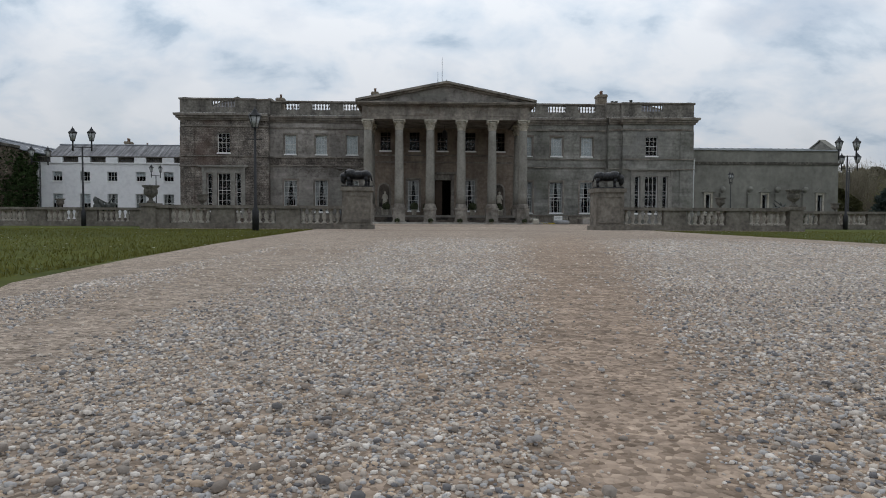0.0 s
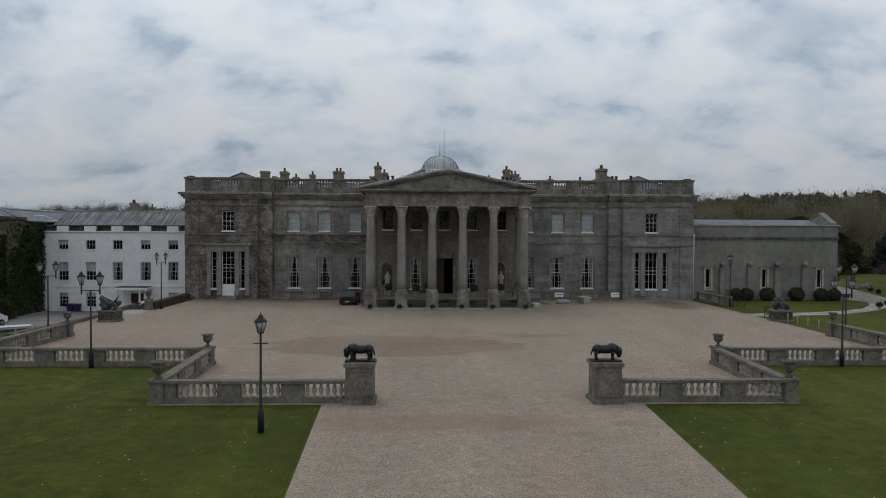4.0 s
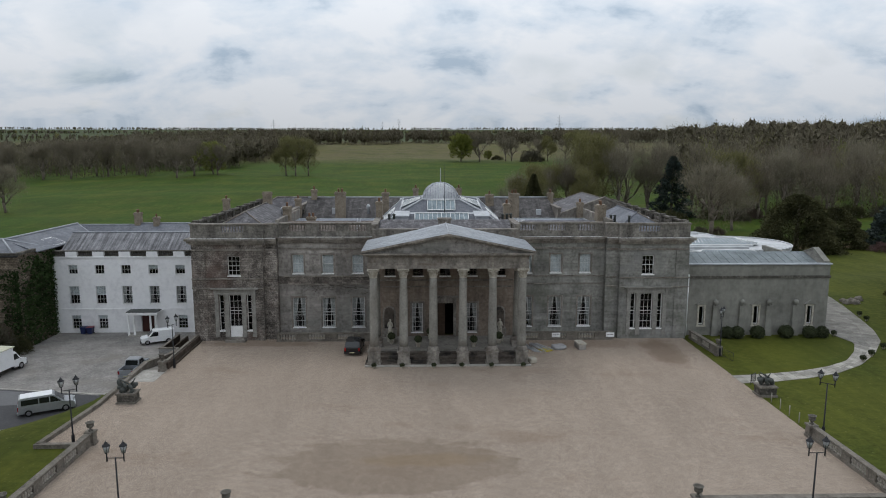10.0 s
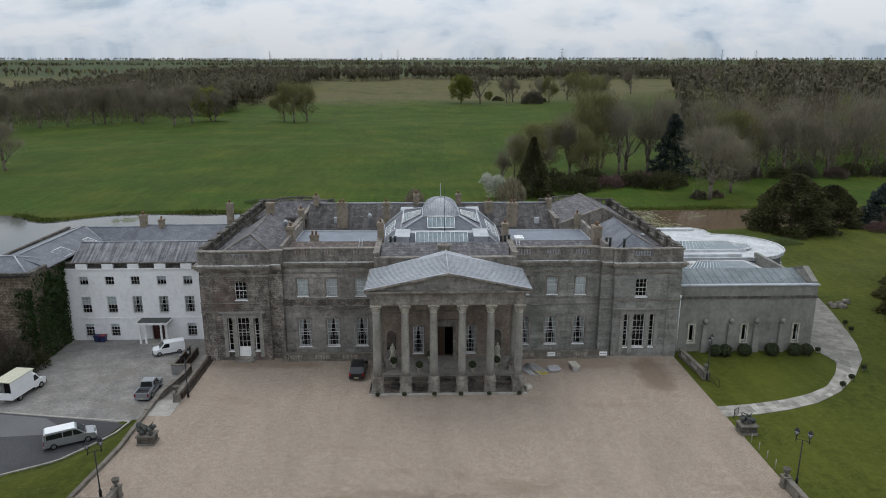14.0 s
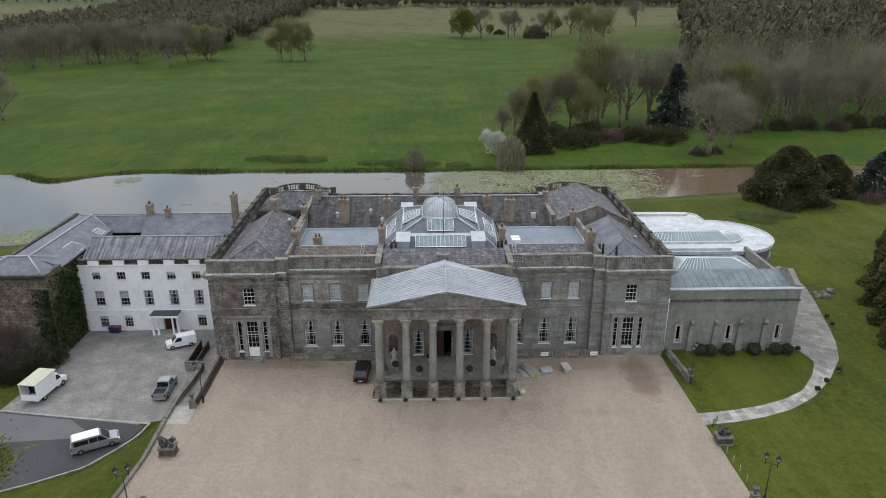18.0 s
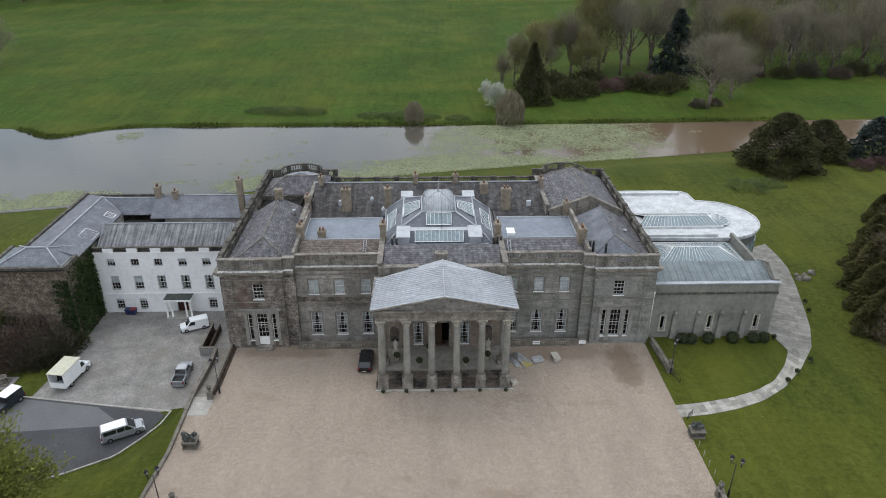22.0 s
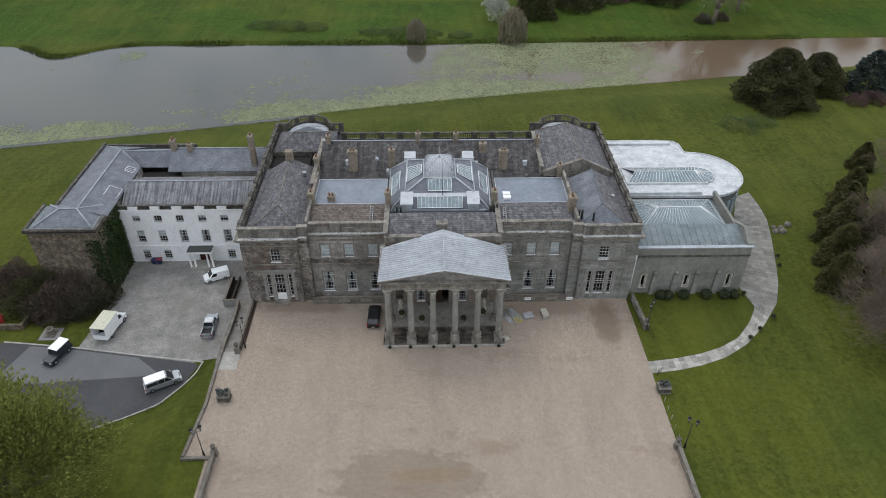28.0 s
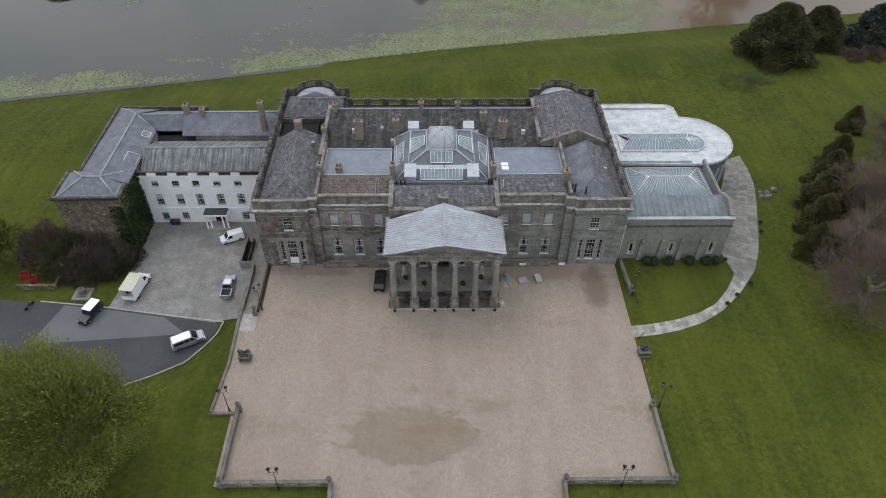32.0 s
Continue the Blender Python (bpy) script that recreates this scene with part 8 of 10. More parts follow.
tagged(part("creeper", creeper(60, 4, 1.27), material("dead_creeper_stems", (0.06, 0.045, 0.036), (0.03, 0.022, 0.018), (0.11, 0.085, 0.07), 0.95, 2, 4)), "leafless brown creeper spreading over the stone wall beside the portico", "creeper")

for x, y in ((48.4, -7.9), (46.2, -9.8), (57.9, 7.6), (51.6, -5.2), (58.6, 10.2), (49.0, 0.4), (49.3, 3.4)):
    t = thing("path_planter", "small dark planter with a low shrub beside the flagged path", "planter", "path planters", at=(x, y, 0.0))
    part("pot", POTM, None, t, at=Matrix.Scale(0.6, 4)); part("foliage", LOWPLANT, None, t, at=Matrix.Translation((0, 0, 0.48)) @ Matrix.Scale(0.8, 4))
random.seed(23)
for i in range(7):
    bm = bmesh.new(); bmesh.ops.create_icosphere(bm, subdivisions=2, radius=1)
    for v in bm.verts:
        v.co *= 1 + 0.3 * noise.noise(v.co * 1.5 + Vector((i * 3.0, 0, 0)))
        v.co.z = max(v.co.z, -0.3)
    x, y = 63.2 + random.uniform(-1.8, 1.8), 18.9 + random.uniform(-1.2, 1.2)
    tagged(part("rock", mesh_of("rock", bm, M_BALU), None, at=Matrix.Translation((x, y, ground_z(x, y) + 0.1)) @ Matrix.Scale(random.uniform(0.35, 0.7), 4)), "grey rockery stone on the lawn beside the path", "rock", "rockery")

# ---- the yard: tarmac, setts, kerb, well ----
def sheet(name, label, cat, outline, z, mat, thick=0.12):
    bm = bmesh.new(); prism(bm, outline, z - thick, z)
    return tagged(part(name, bm, mat), label, cat, kind="structure")


sheet("yard_setts", "grey worn stone setts of the stable yard", "paving", [(-56.5, -6.9), (-45.6, -8.8), (-37.9, -10.2), (-36.2, -9.6), (-32.8, -9.0), (-32.2, 2.0), (-31.7, 3.98), (-30.3, 3.98), (-30.3, 14.95), (-55.2, 14.95), (-55.2, 3.0)], YARD_Z + 0.04, M_SETTS)
sheet("tarmac_lane", "dark grey patched tarmac lane", "road", [(-36.9, -10.8), (-37.9, -10.2), (-45.6, -8.8), (-56.5, -6.9), (-68.5, -5.4), (-100, -2.5), (-100, -32.0), (-60, -26.0), (-49.5, -22.6), (-45.0, -20.5), (-40.6, -18.1), (-38.2, -14.6)], YARD_Z + 0.045, M_TARMAC)
M_TARMAC2 = material("older_tarmac", (0.13, 0.13, 0.134), (0.105, 0.105, 0.108), (0.155, 0.155, 0.158), 0.92, 0.15, 30, 0.3, 60)
sheet("tarmac_patch", "paler grey band of older tarmac", "road", [(-46.5, -9.0), (-56.0, -7.3), (-64.0, -6.2), (-66.5, -14.5), (-42.0, -12.6)], YARD_Z + 0.052, M_TARMAC2)
kerb = thing("kerb", "pale stone kerb along the tarmac", "kerb", kind="structure")
KERB = [(-36.4, -10.0), (-36.9, -12.5), (-38.2, -14.9), (-40.6, -18.3), (-45.0, -20.8), (-49.5, -22.9), (-55, -24.9), (-62, -26.8)]
k_pts = resample(KERB, 37)
for a, b in zip(k_pts, k_pts[1:]):
    d = Vector((b[0] - a[0], b[1] - a[1], 0)); nrm = Vector((-d.y, d.x, 0)).normalized() * 0.1
    bm = bmesh.new()
    g = d.normalized() * 0.012
    prism(bm, [(a[0] - nrm.x + g.x, a[1] - nrm.y + g.y), (b[0] - nrm.x - g.x, b[1] - nrm.y - g.y), (b[0] + nrm.x - g.x, b[1] + nrm.y - g.y), (a[0] + nrm.x + g.x, a[1] + nrm.y + g.y)], YARD_Z - 0.1, YARD_Z + 0.16)
    part("kerb_stone", bm, M_PAVING, kerb)
k_pts = resample([(-36.6, -10.0), (-45.6, -8.6), (-56.5, -6.7), (-68.5, -5.2)], 34)
for a, b in zip(k_pts, k_pts[1:]):
    d = Vector((b[0] - a[0], b[1] - a[1], 0)); nrm = Vector((-d.y, d.x, 0)).normalized() * 0.12
    g = d.normalized() * 0.012
    bm = bmesh.new()
    prism(bm, [(a[0] - nrm.x + g.x, a[1] - nrm.y + g.y), (b[0] - nrm.x - g.x, b[1] - nrm.y - g.y), (b[0] + nrm.x - g.x, b[1] + nrm.y - g.y), (a[0] + nrm.x + g.x, a[1] + nrm.y + g.y)], YARD_Z - 0.05, YARD_Z + 0.075)
    part("edging_stone", bm, M_PAVING, kerb)
well = thing("well_head", "round carved stone well head on a paved base", "well", at=(-61.9, -3.6, YARD_Z))
part("paved_base", bm_box(-1.5, 1.5, -1.4, 1.4, -0.1, 0.1), M_SETTS, well)
part("step", bm_box(-0.8, 0.8, -0.8, 0.8, 0.1, 0.3), M_BALU, well, bevel=0.03)
bm = bmesh.new(); turned(bm, [(0.6, 0.3), (0.52, 0.4), (0.5, 0.95), (0.66, 1.1), (0.66, 1.2), (0.45, 1.2), (0.42, 0.7)], 14)
part("well_drum", bm, M_BALU, well)
M_BIN = material("dark_blue_plastic", (0.02, 0.03, 0.09), rough=0.4, scale=4)
M_REDLID = material("red_plastic", (0.2, 0.02, 0.03), rough=0.4, scale=4)
for i, (x, m_) in enumerate(((-51.2, M_BIN), (-50.3, M_REDLID))):
    t = thing("wheeled_bin", "dark blue plastic wheeled bin" if i == 0 else "dark bin with a red lid against the white wall", "bin", "yard bins", at=(x, 14.3, YARD_Z + 0.04))
    bm = bmesh.new(); frustum(bm, -0.3, 0.3, -0.35, 0.3, 0.1, -0.4, 0.4, -0.45, 0.4, 1.0); part("body", bm, M_BIN, t)
    bm = bmesh.new(); box(bm, -0.43, 0.43, -0.48, 0.42, 1.0, 1.08); part("lid", bm, m_, t, bevel=0.02)
    for s in (-1, 1):
        bm = bmesh.new(); tube(bm, (s * 0.3, 0.3, 0.1), (s * 0.36, 0.3, 0.1), 0.1, seg=10); part("wheel", bm, M_IRON, t)


# ---- vehicles ----
M_TYRE = material("black_tyre", (0.015, 0.015, 0.015), rough=0.85, scale=5)
M_RIM = material("alloy_rim", (0.35, 0.35, 0.36), rough=0.35, metal=0.8, scale=5)
M_CARGLASS = material("dark_car_glass", (0.012, 0.014, 0.016), rough=0.06, scale=2, spec=0.6)
M_SILVER = material("silver_paint", (0.33, 0.34, 0.36), (0.3, 0.31, 0.33), (0.37, 0.38, 0.4), 0.3, 1.0, metal=0.5, spec=0.5)
M_GREYPAINT = material("grey_paint", (0.3, 0.32, 0.35), (0.27, 0.29, 0.31), (0.33, 0.35, 0.38), 0.3, 1.0, metal=0.5, spec=0.5)
M_CARWHITE = material("white_car_paint", (0.78, 0.79, 0.8), (0.7, 0.71, 0.72), (0.82, 0.83, 0.84), 0.3, 1.0, spec=0.5)
M_CARBLACK = material("black_car_paint", (0.012, 0.012, 0.014), rough=0.2, scale=1.0, spec=0.6)
M_NAVY = material("dark_blue_green_paint", (0.014, 0.02, 0.028), rough=0.35, scale=1.0, spec=0.5)
M_TAIL = material("red_lamp", (0.25, 0.01, 0.01), rough=0.25, scale=4)
M_HEAD = material("clear_lamp", (0.6, 0.62, 0.64), rough=0.15, scale=4)
M_PLATE = material("plate_plastic", (0.5, 0.48, 0.3), rough=0.5, scale=4)
M_BEDLINER = material("black_plastic", (0.02, 0.02, 0.02), rough=0.7, scale=4)


def vehicle(name, label, x, y, z, heading, paint, low, roof, W, wheels, wr, roof_mat=None, taper=0.84, windows=(), category="car"):
    """low: side outline of the body (x forward, z); roof: outline of the cabin above it; windows: quads on the sides."""
    t = thing(name, label, category, "parked vehicles", at=Matrix.Translation((x, y, z)) @ Matrix.Rotation(heading, 4, "Z"))

    def loft(outline, w0, w1, z0, z1):
        bm = bmesh.new()
        rings = []
        ends = min(p[0] for p in outline), max(p[0] for p in outline)
        for s in (-1, -0.8, 0.8, 1):
            ring = []
            for px, pz in outline:
                k = min(max((pz - z0) / max(z1 - z0, 0.01), 0), 1)
                edge_in = 0.11 if abs(s) == 1 else 0.0           # ends bowed in plan, roof dished down at its edges
                qx = px - edge_in if px > ends[1] - 0.1 else px + edge_in * 0.6 if px < ends[0] + 0.1 else px
                ring.append(bm.verts.new((qx, s * (w0 + (w1 - w0) * k) / 2, pz - (0.05 if abs(s) == 1 and k > 0.9 and w1 < w0 * 0.93 else 0.0))))
            rings.append(ring)
        n = len(outline)
        bm.faces.new(rings[0]); bm.faces.new(rings[3][::-1])
        for ra, rb in zip(rings, rings[1:]):
            for i in range(n):
                j = (i + 1) % n
                bm.faces.new((ra[i], ra[j], rb[j], rb[i]))
        return bm
    zb = max(p[1] for p in low)
    body = part("body", loft(low, W, W * 0.97, 0.2, zb), paint, t, bevel=0.09)
    z0, z1 = min(p[1] for p in roof), max(p[1] for p in roof)
    part("cabin", loft(roof, W * 0.95, W * taper, z0, z1), roof_mat or paint, t, bevel=0.1)

    def wid(pz):
        return (W * 0.95 + (W * taper - W * 0.95) * (pz - z0) / (z1 - z0)) / 2
    for q in windows:
        for s in (-1, 1):
            bm = bmesh.new()
            a = [bm.verts.new((px, s * (wid(pz) + 0.012), pz)) for px, pz in q]
            b = [bm.verts.new((px, s * (wid(pz) - 0.02), pz)) for px, pz in q]
            bm.faces.new(a); bm.faces.new(b[::-1])
            for i in range(len(q)):
                j = (i + 1) % len(q)
                bm.faces.new((a[i], a[j], b[j], b[i]))
            part("side_window", bm, M_CARGLASS, t, "dark tinted side window")
    # windscreen and rear window lie on the first and last slopes of the cabin
    for (ax, az), (bx, bz), nm in ((roof[0], roof[1], "rear_window"), (roof[-1], roof[-2], "windscreen")):
        bm = bmesh.new()
        o = 0.015 if nm == "windscreen" else -0.015
        lo = (ax + (bx - ax) * 0.12, az + (bz - az) * 0.12); hi = (ax + (bx - ax) * 0.88, az + (bz - az) * 0.88)
        slabv = [(lo[0] + o, -wid(lo[1]) + 0.1, lo[1] + 0.012), (lo[0] + o, wid(lo[1]) - 0.1, lo[1] + 0.012), (hi[0] + o, wid(hi[1]) - 0.1, hi[1] + 0.012), (hi[0] + o, -wid(hi[1]) + 0.1, hi[1] + 0.012)]
        slab(bm, slabv, 0.02)
        part(nm, bm, M_CARGLASS, t, "dark glass")
    for px in wheels:
        for s in (-1, 1):
            bm = bmesh.new(); tube(bm, (px, s * (W / 2 - 0.2), wr), (px, s * (W / 2 + 0.015), wr), wr, seg=18)
            w = part("wheel", bm, M_TYRE, t, "black tyre")
            bm = bmesh.new(); tube(bm, (px, s * (W / 2 + 0.0), wr), (px, s * (W / 2 + 0.03), wr), wr * 0.6, wr * 0.55, seg=12)
            part("rim", bm, M_RIM, w, "grey wheel rim")
    xf, xr = max(p[0] for p in low), min(p[0] for p in low)
    for s in (-1, 1):
        part("headlight", bm_box(xf - 0.18, xf + 0.012, *sorted((s * W * 0.28, s * W * 0.46)), zb * 0.62, zb * 0.8), M_HEAD, t, "clear headlight")
        part("tail_light", bm_box(xr - 0.012, xr + 0.1, *sorted((s * W * 0.38, s * W * 0.485)), zb * 0.6, zb * 0.95), M_TAIL, t, "red tail light")
        part("door_mirror", bm_box(roof[-1][0] - 0.35, roof[-1][0] - 0.2, *sorted((s * W * 0.49, s * (W * 0.49 + 0.17))), z0 + 0.02, z0 + 0.2), paint if name != "off_road_car" else M_BEDLINER, t)
    part("rear_bumper", bm_box(xr - 0.06, xr + 0.1, -W * 0.47, W * 0.47, 0.28, 0.5), M_BEDLINER if paint is M_CARWHITE else paint, t, bevel=0.02)
    part("front_bumper", bm_box(xf - 0.1, xf + 0.06, -W * 0.47, W * 0.47, 0.26, 0.5), M_BEDLINER if paint is M_CARWHITE else paint, t, bevel=0.02)
    part("number_plate", bm_box(xr - 0.075, xr - 0.061, -0.26, 0.26, 0.36, 0.47), M_PLATE, t, "plain number plate")
    return t


YZ = YARD_Z + 0.05
vehicle("van", "silver passenger van with dark windows parked on the tarmac", -41.0, -14.4, YZ, math.atan2(2.4, 4.4), M_SILVER, [(-2.5, 0.35), (-2.52, 1.0), (1.5, 1.08), (2.35, 0.95), (2.52, 0.7), (2.5, 0.3)],
        [(-2.48, 0.98), (-2.36, 1.86), (0.65, 1.88), (1.65, 1.05)], 1.92, (-1.6, 1.65), 0.34, windows=([(-2.2, 1.18), (-2.15, 1.7), (-0.7, 1.72), (-0.7, 1.18)], [(-0.6, 1.18), (-0.6, 1.72), (0.25, 1.72), (0.25, 1.16)], [(0.35, 1.16), (0.35, 1.72), (0.62, 1.72), (1.3, 1.14)]), category="van")
part("roof_panel", bm_box(-2.25, 0.55, -0.76, 0.76, 1.885, 1.915), M_CARWHITE, bpy.data.objects["van"], "pale roof panel", bevel=0.012)
p = vehicle("pickup_truck", "silver-grey double-cab pickup with an open load bed on the setts", -37.1, -2.7, YZ, 1.6, M_GREYPAINT, [(-2.5, 0.4), (-2.52, 0.72), (1.2, 0.72), (1.25, 1.05), (2.3, 0.98), (2.5, 0.75), (2.48, 0.35)],
            [(-0.75, 0.95), (-0.45, 1.74), (0.75, 1.76), (1.45, 1.02)], 1.8, (-1.5, 1.6), 0.37, windows=([(-0.4, 1.1), (-0.3, 1.6), (0.15, 1.62), (0.15, 1.1)], [(0.25, 1.1), (0.25, 1.62), (0.7, 1.62), (1.1, 1.1)]), category="pickup", roof_mat=M_SILVER)
bm = bmesh.new()
for a in ((-2.5, -0.8, 0.78, 0.88), (-2.5, -0.8, -0.88, -0.78), (-2.52, -2.44, -0.88, 0.88), (-0.86, -0.78, -0.88, 0.88)):
    box(bm, *a, 0.7, 1.12)
pieces("bed_side", bm, M_GREYPAINT, p)
part("bed_floor", bm_box(-2.44, -0.86, -0.78, 0.78, 0.72, 0.76), M_BEDLINER, p, "black load bed liner")
vehicle("off_road_car", "boxy dark off-road car with a white roof parked on the tarmac", -58.6, -8.6, YZ, math.atan2(-4.2, -1.35), M_NAVY, [(-2.2, 0.5), (-2.2, 1.15), (0.75, 1.15), (0.8, 1.08), (2.15, 1.05), (2.2, 0.55)],
        [(-2.18, 1.13), (-2.12, 1.95), (0.45, 1.97), (0.75, 1.16)], 1.78, (-1.35, 1.4), 0.4, roof_mat=M_NAVY, taper=0.92, windows=([(-2.0, 1.28), (-1.97, 1.72), (-0.9, 1.72), (-0.9, 1.28)], [(-0.75, 1.28), (-0.75, 1.72), (0.35, 1.72), (0.55, 1.28)]))
lrov = bpy.data.objects["off_road_car"]
part("roof_panel", bm_box(-2.1, 0.5, -0.84, 0.84, 1.972, 2.03), M_CARWHITE, lrov, "white roof panel", bevel=0.03)
bm = bmesh.new(); tube(bm, (-2.22, 0, 1.1), (-2.42, 0, 1.1), 0.38, seg=16); part("spare_wheel", bm, M_TYRE, lrov, "black spare wheel")
vehicle("panel_van", "small white panel van near the white porch", -39.1, 9.9, YZ, math.atan2(-1.5, -3.3), M_CARWHITE, [(-2.15, 0.35), (-2.17, 1.0), (1.25, 1.02), (2.0, 0.9), (2.18, 0.65), (2.15, 0.3)],
        [(-2.15, 0.98), (-2.05, 1.82), (0.55, 1.84), (1.35, 1.0)], 1.78, (-1.3, 1.35), 0.32, windows=([(-0.05, 1.1), (-0.05, 1.64), (0.52, 1.66), (1.05, 1.08)],), category="van")
vehicle("estate_car", "black estate car parked against the portico", -10.75, -4.2, 0.0, math.pi / 2 - 0.03, M_CARBLACK, [(-2.3, 0.35), (-2.34, 0.9), (1.2, 0.98), (2.15, 0.85), (2.34, 0.6), (2.3, 0.28)],
        [(-2.28, 0.9), (-1.85, 1.56), (0.1, 1.6), (1.15, 0.98)], 1.84, (-1.4, 1.45), 0.34, windows=([(-1.85, 1.02), (-1.6, 1.42), (-0.7, 1.46), (-0.7, 1.0)], [(-0.6, 1.0), (-0.6, 1.46), (0.1, 1.46), (0.75, 1.02)]))
hb = vehicle("horsebox", "white horsebox lorry with its rear ramp open on the setts", -52.75, -3.2, YZ, 1.42, M_CARWHITE, [(1.2, 0.4), (1.2, 1.1), (2.3, 1.15), (2.95, 1.0), (3.1, 0.7), (3.08, 0.35)],
             [(1.15, 1.05), (1.2, 2.0), (1.75, 2.02), (2.4, 1.1)], 1.95, (-1.0, 2.2), 0.36, windows=([(1.35, 1.2), (1.35, 1.8), (1.75, 1.8), (2.1, 1.2)],), category="horsebox")
bm = bmesh.new()
box(bm, -2.2, 1.15, -1.05, -0.98, 0.62, 2.6); box(bm, -2.2, 1.15, 0.98, 1.05, 0.62, 2.6); box(bm, 1.05, 1.15, -0.98, 0.98, 0.62, 2.6); box(bm, -2.2, 1.05, -0.98, 0.98, 0.62, 0.7)
pieces("box_side", bm, M_CARWHITE, hb)
bm = bmesh.new(); slab(bm, [(-2.25, -1.08, 2.68), (1.4, -1.08, 2.72), (1.4, 1.08, 2.72), (-2.25, 1.08, 2.68)], 0.08)
part("box_roof", bm, material("mossy_white_roof", (0.5, 0.49, 0.38), (0.36, 0.35, 0.25), (0.62, 0.61, 0.52), 0.7, 1.5, 5), hb, "mossy off-white box roof")
part("half_door", bm_box(-2.25, -2.18, -0.98, 0.98, 0.62, 1.4), M_CARWHITE, hb, "closed lower rear door")
hb.scale = (1.14, 1.1, 1.12)
# added black plate; its colour stands in for the shade within the box
part("inner_dark", bm_box(-0.9, -0.85, -0.97, 0.97, 0.7, 2.58), M_BEDLINER, hb, "black plate added for the shade inside the open box")
bike = thing("motorcycle", "dark motorcycle standing on the tarmac by the shrubs", "motorcycle", "parked vehicles", at=Matrix.Translation((-69.6, -6.6, YZ)) @ Matrix.Rotation(1.2, 4, "Z"))
for px in (-0.72, 0.72):
    bm = bmesh.new(); bmesh.ops.create_cone(bm, cap_ends=True, segments=16, radius1=0.32, radius2=0.32, depth=0.12, matrix=Matrix.Translation((px, 0, 0.32)) @ Matrix.Rotation(math.pi / 2, 4, "X"))
    part("wheel", bm, M_TYRE, bike, bevel=0.03)
bm = bmesh.new()
for c, r in (((0.1, 0, 0.8), (0.34, 0.17, 0.17)), ((-0.4, 0, 0.82), (0.38, 0.16, 0.1)), ((0.05, 0, 0.48), (0.28, 0.17, 0.22))):
    bmesh.ops.create_icosphere(bm, subdivisions=2, radius=1, matrix=Matrix.Translation(c) @ Matrix.Diagonal((*r, 1)))
part("bike_body", bm, M_CARBLACK, bike, "black tank, seat and engine")
bm = bmesh.new(); tube(bm, (0.72, 0, 0.32), (0.45, 0, 1.05), 0.04, seg=6); tube(bm, (0.42, -0.36, 1.08), (0.42, 0.36, 1.08), 0.02, seg=6); tube(bm, (-0.72, 0, 0.32), (-0.1, 0, 0.5), 0.04, seg=6)
part("bike_frame", bm, M_RIM, bike)

# ---- trees and shrubs ----
def leaf_material(name, base, dark, light):
    return vary_by_island(material(name, base, dark, light, 0.9, 0.25, 6, spec=0.15), 0.13)


M_BARK = material("grey_brown_bark", (0.135, 0.113, 0.09), (0.075, 0.062, 0.05), (0.2, 0.17, 0.138), 0.95, 1.5, 5, 0.5, 12)
M_TWIG = leaf_material("bare_brown_twigs", (0.172, 0.15, 0.108), (0.115, 0.1, 0.072), (0.235, 0.207, 0.155))
M_TWIG_RED = leaf_material("reddish_bare_twigs", (0.142, 0.107, 0.085), (0.095, 0.07, 0.056), (0.2, 0.155, 0.125))
M_TWIG_DARK = leaf_material("dark_bare_twigs", (0.11, 0.096, 0.07), (0.072, 0.063, 0.046), (0.155, 0.136, 0.102))
M_TWIG_PALE = leaf_material("pale_grey_twigs", (0.215, 0.192, 0.14), (0.15, 0.133, 0.096), (0.285, 0.257, 0.195))
M_BUD = leaf_material("budding_olive_leaves", (0.165, 0.155, 0.066), (0.112, 0.105, 0.044), (0.225, 0.212, 0.098))
M_MASS = leaf_material("close_brown_twigs", (0.1, 0.088, 0.058), (0.062, 0.054, 0.037), (0.145, 0.128, 0.087))
M_SPRING = leaf_material("fresh_green_leaves", (0.155, 0.168, 0.038), (0.095, 0.108, 0.023), (0.225, 0.238, 0.064))
M_EVER = leaf_material("dark_evergreen_leaves", (0.058, 0.058, 0.026), (0.028, 0.029, 0.014), (0.105, 0.1, 0.046))
M_CEDAR = leaf_material("blue_green_needles", (0.042, 0.055, 0.048), (0.022, 0.03, 0.026), (0.07, 0.088, 0.078))
M_BLOSSOM = leaf_material("pale_blossom", (0.42, 0.43, 0.36), (0.28, 0.3, 0.22), (0.55, 0.55, 0.48))
M_WILLOW = leaf_material("pale_willow_withies", (0.2, 0.175, 0.12), (0.13, 0.115, 0.08), (0.28, 0.25, 0.18))
M_IVY = leaf_material("dark_ivy_leaves", (0.024, 0.042, 0.013), (0.011, 0.02, 0.006), (0.05, 0.08, 0.026))
M_HEATH = leaf_material("pinkish_shrub_leaves", (0.12, 0.075, 0.07), (0.07, 0.045, 0.04), (0.18, 0.12, 0.11))


def cards(rng, pos, size, lean=None, slim=1.0):
    """One small triangle or leaf at each place, turned at random."""
    n = len(pos)
    a = rng.normal(size=(n, 3)); b = rng.normal(size=(n, 3))
    if lean is not None:
        b = b * 0.35 + lean
    a /= np.linalg.norm(a, axis=1, keepdims=True); b /= np.linalg.norm(b, axis=1, keepdims=True)
    k = (size * (0.6 + 0.8 * rng.random(n)))[:, None]
    return np.stack([pos - a * k * 0.5 * slim, pos + a * k * 0.5 * slim, pos + b * k], 1).reshape(-1, 3)


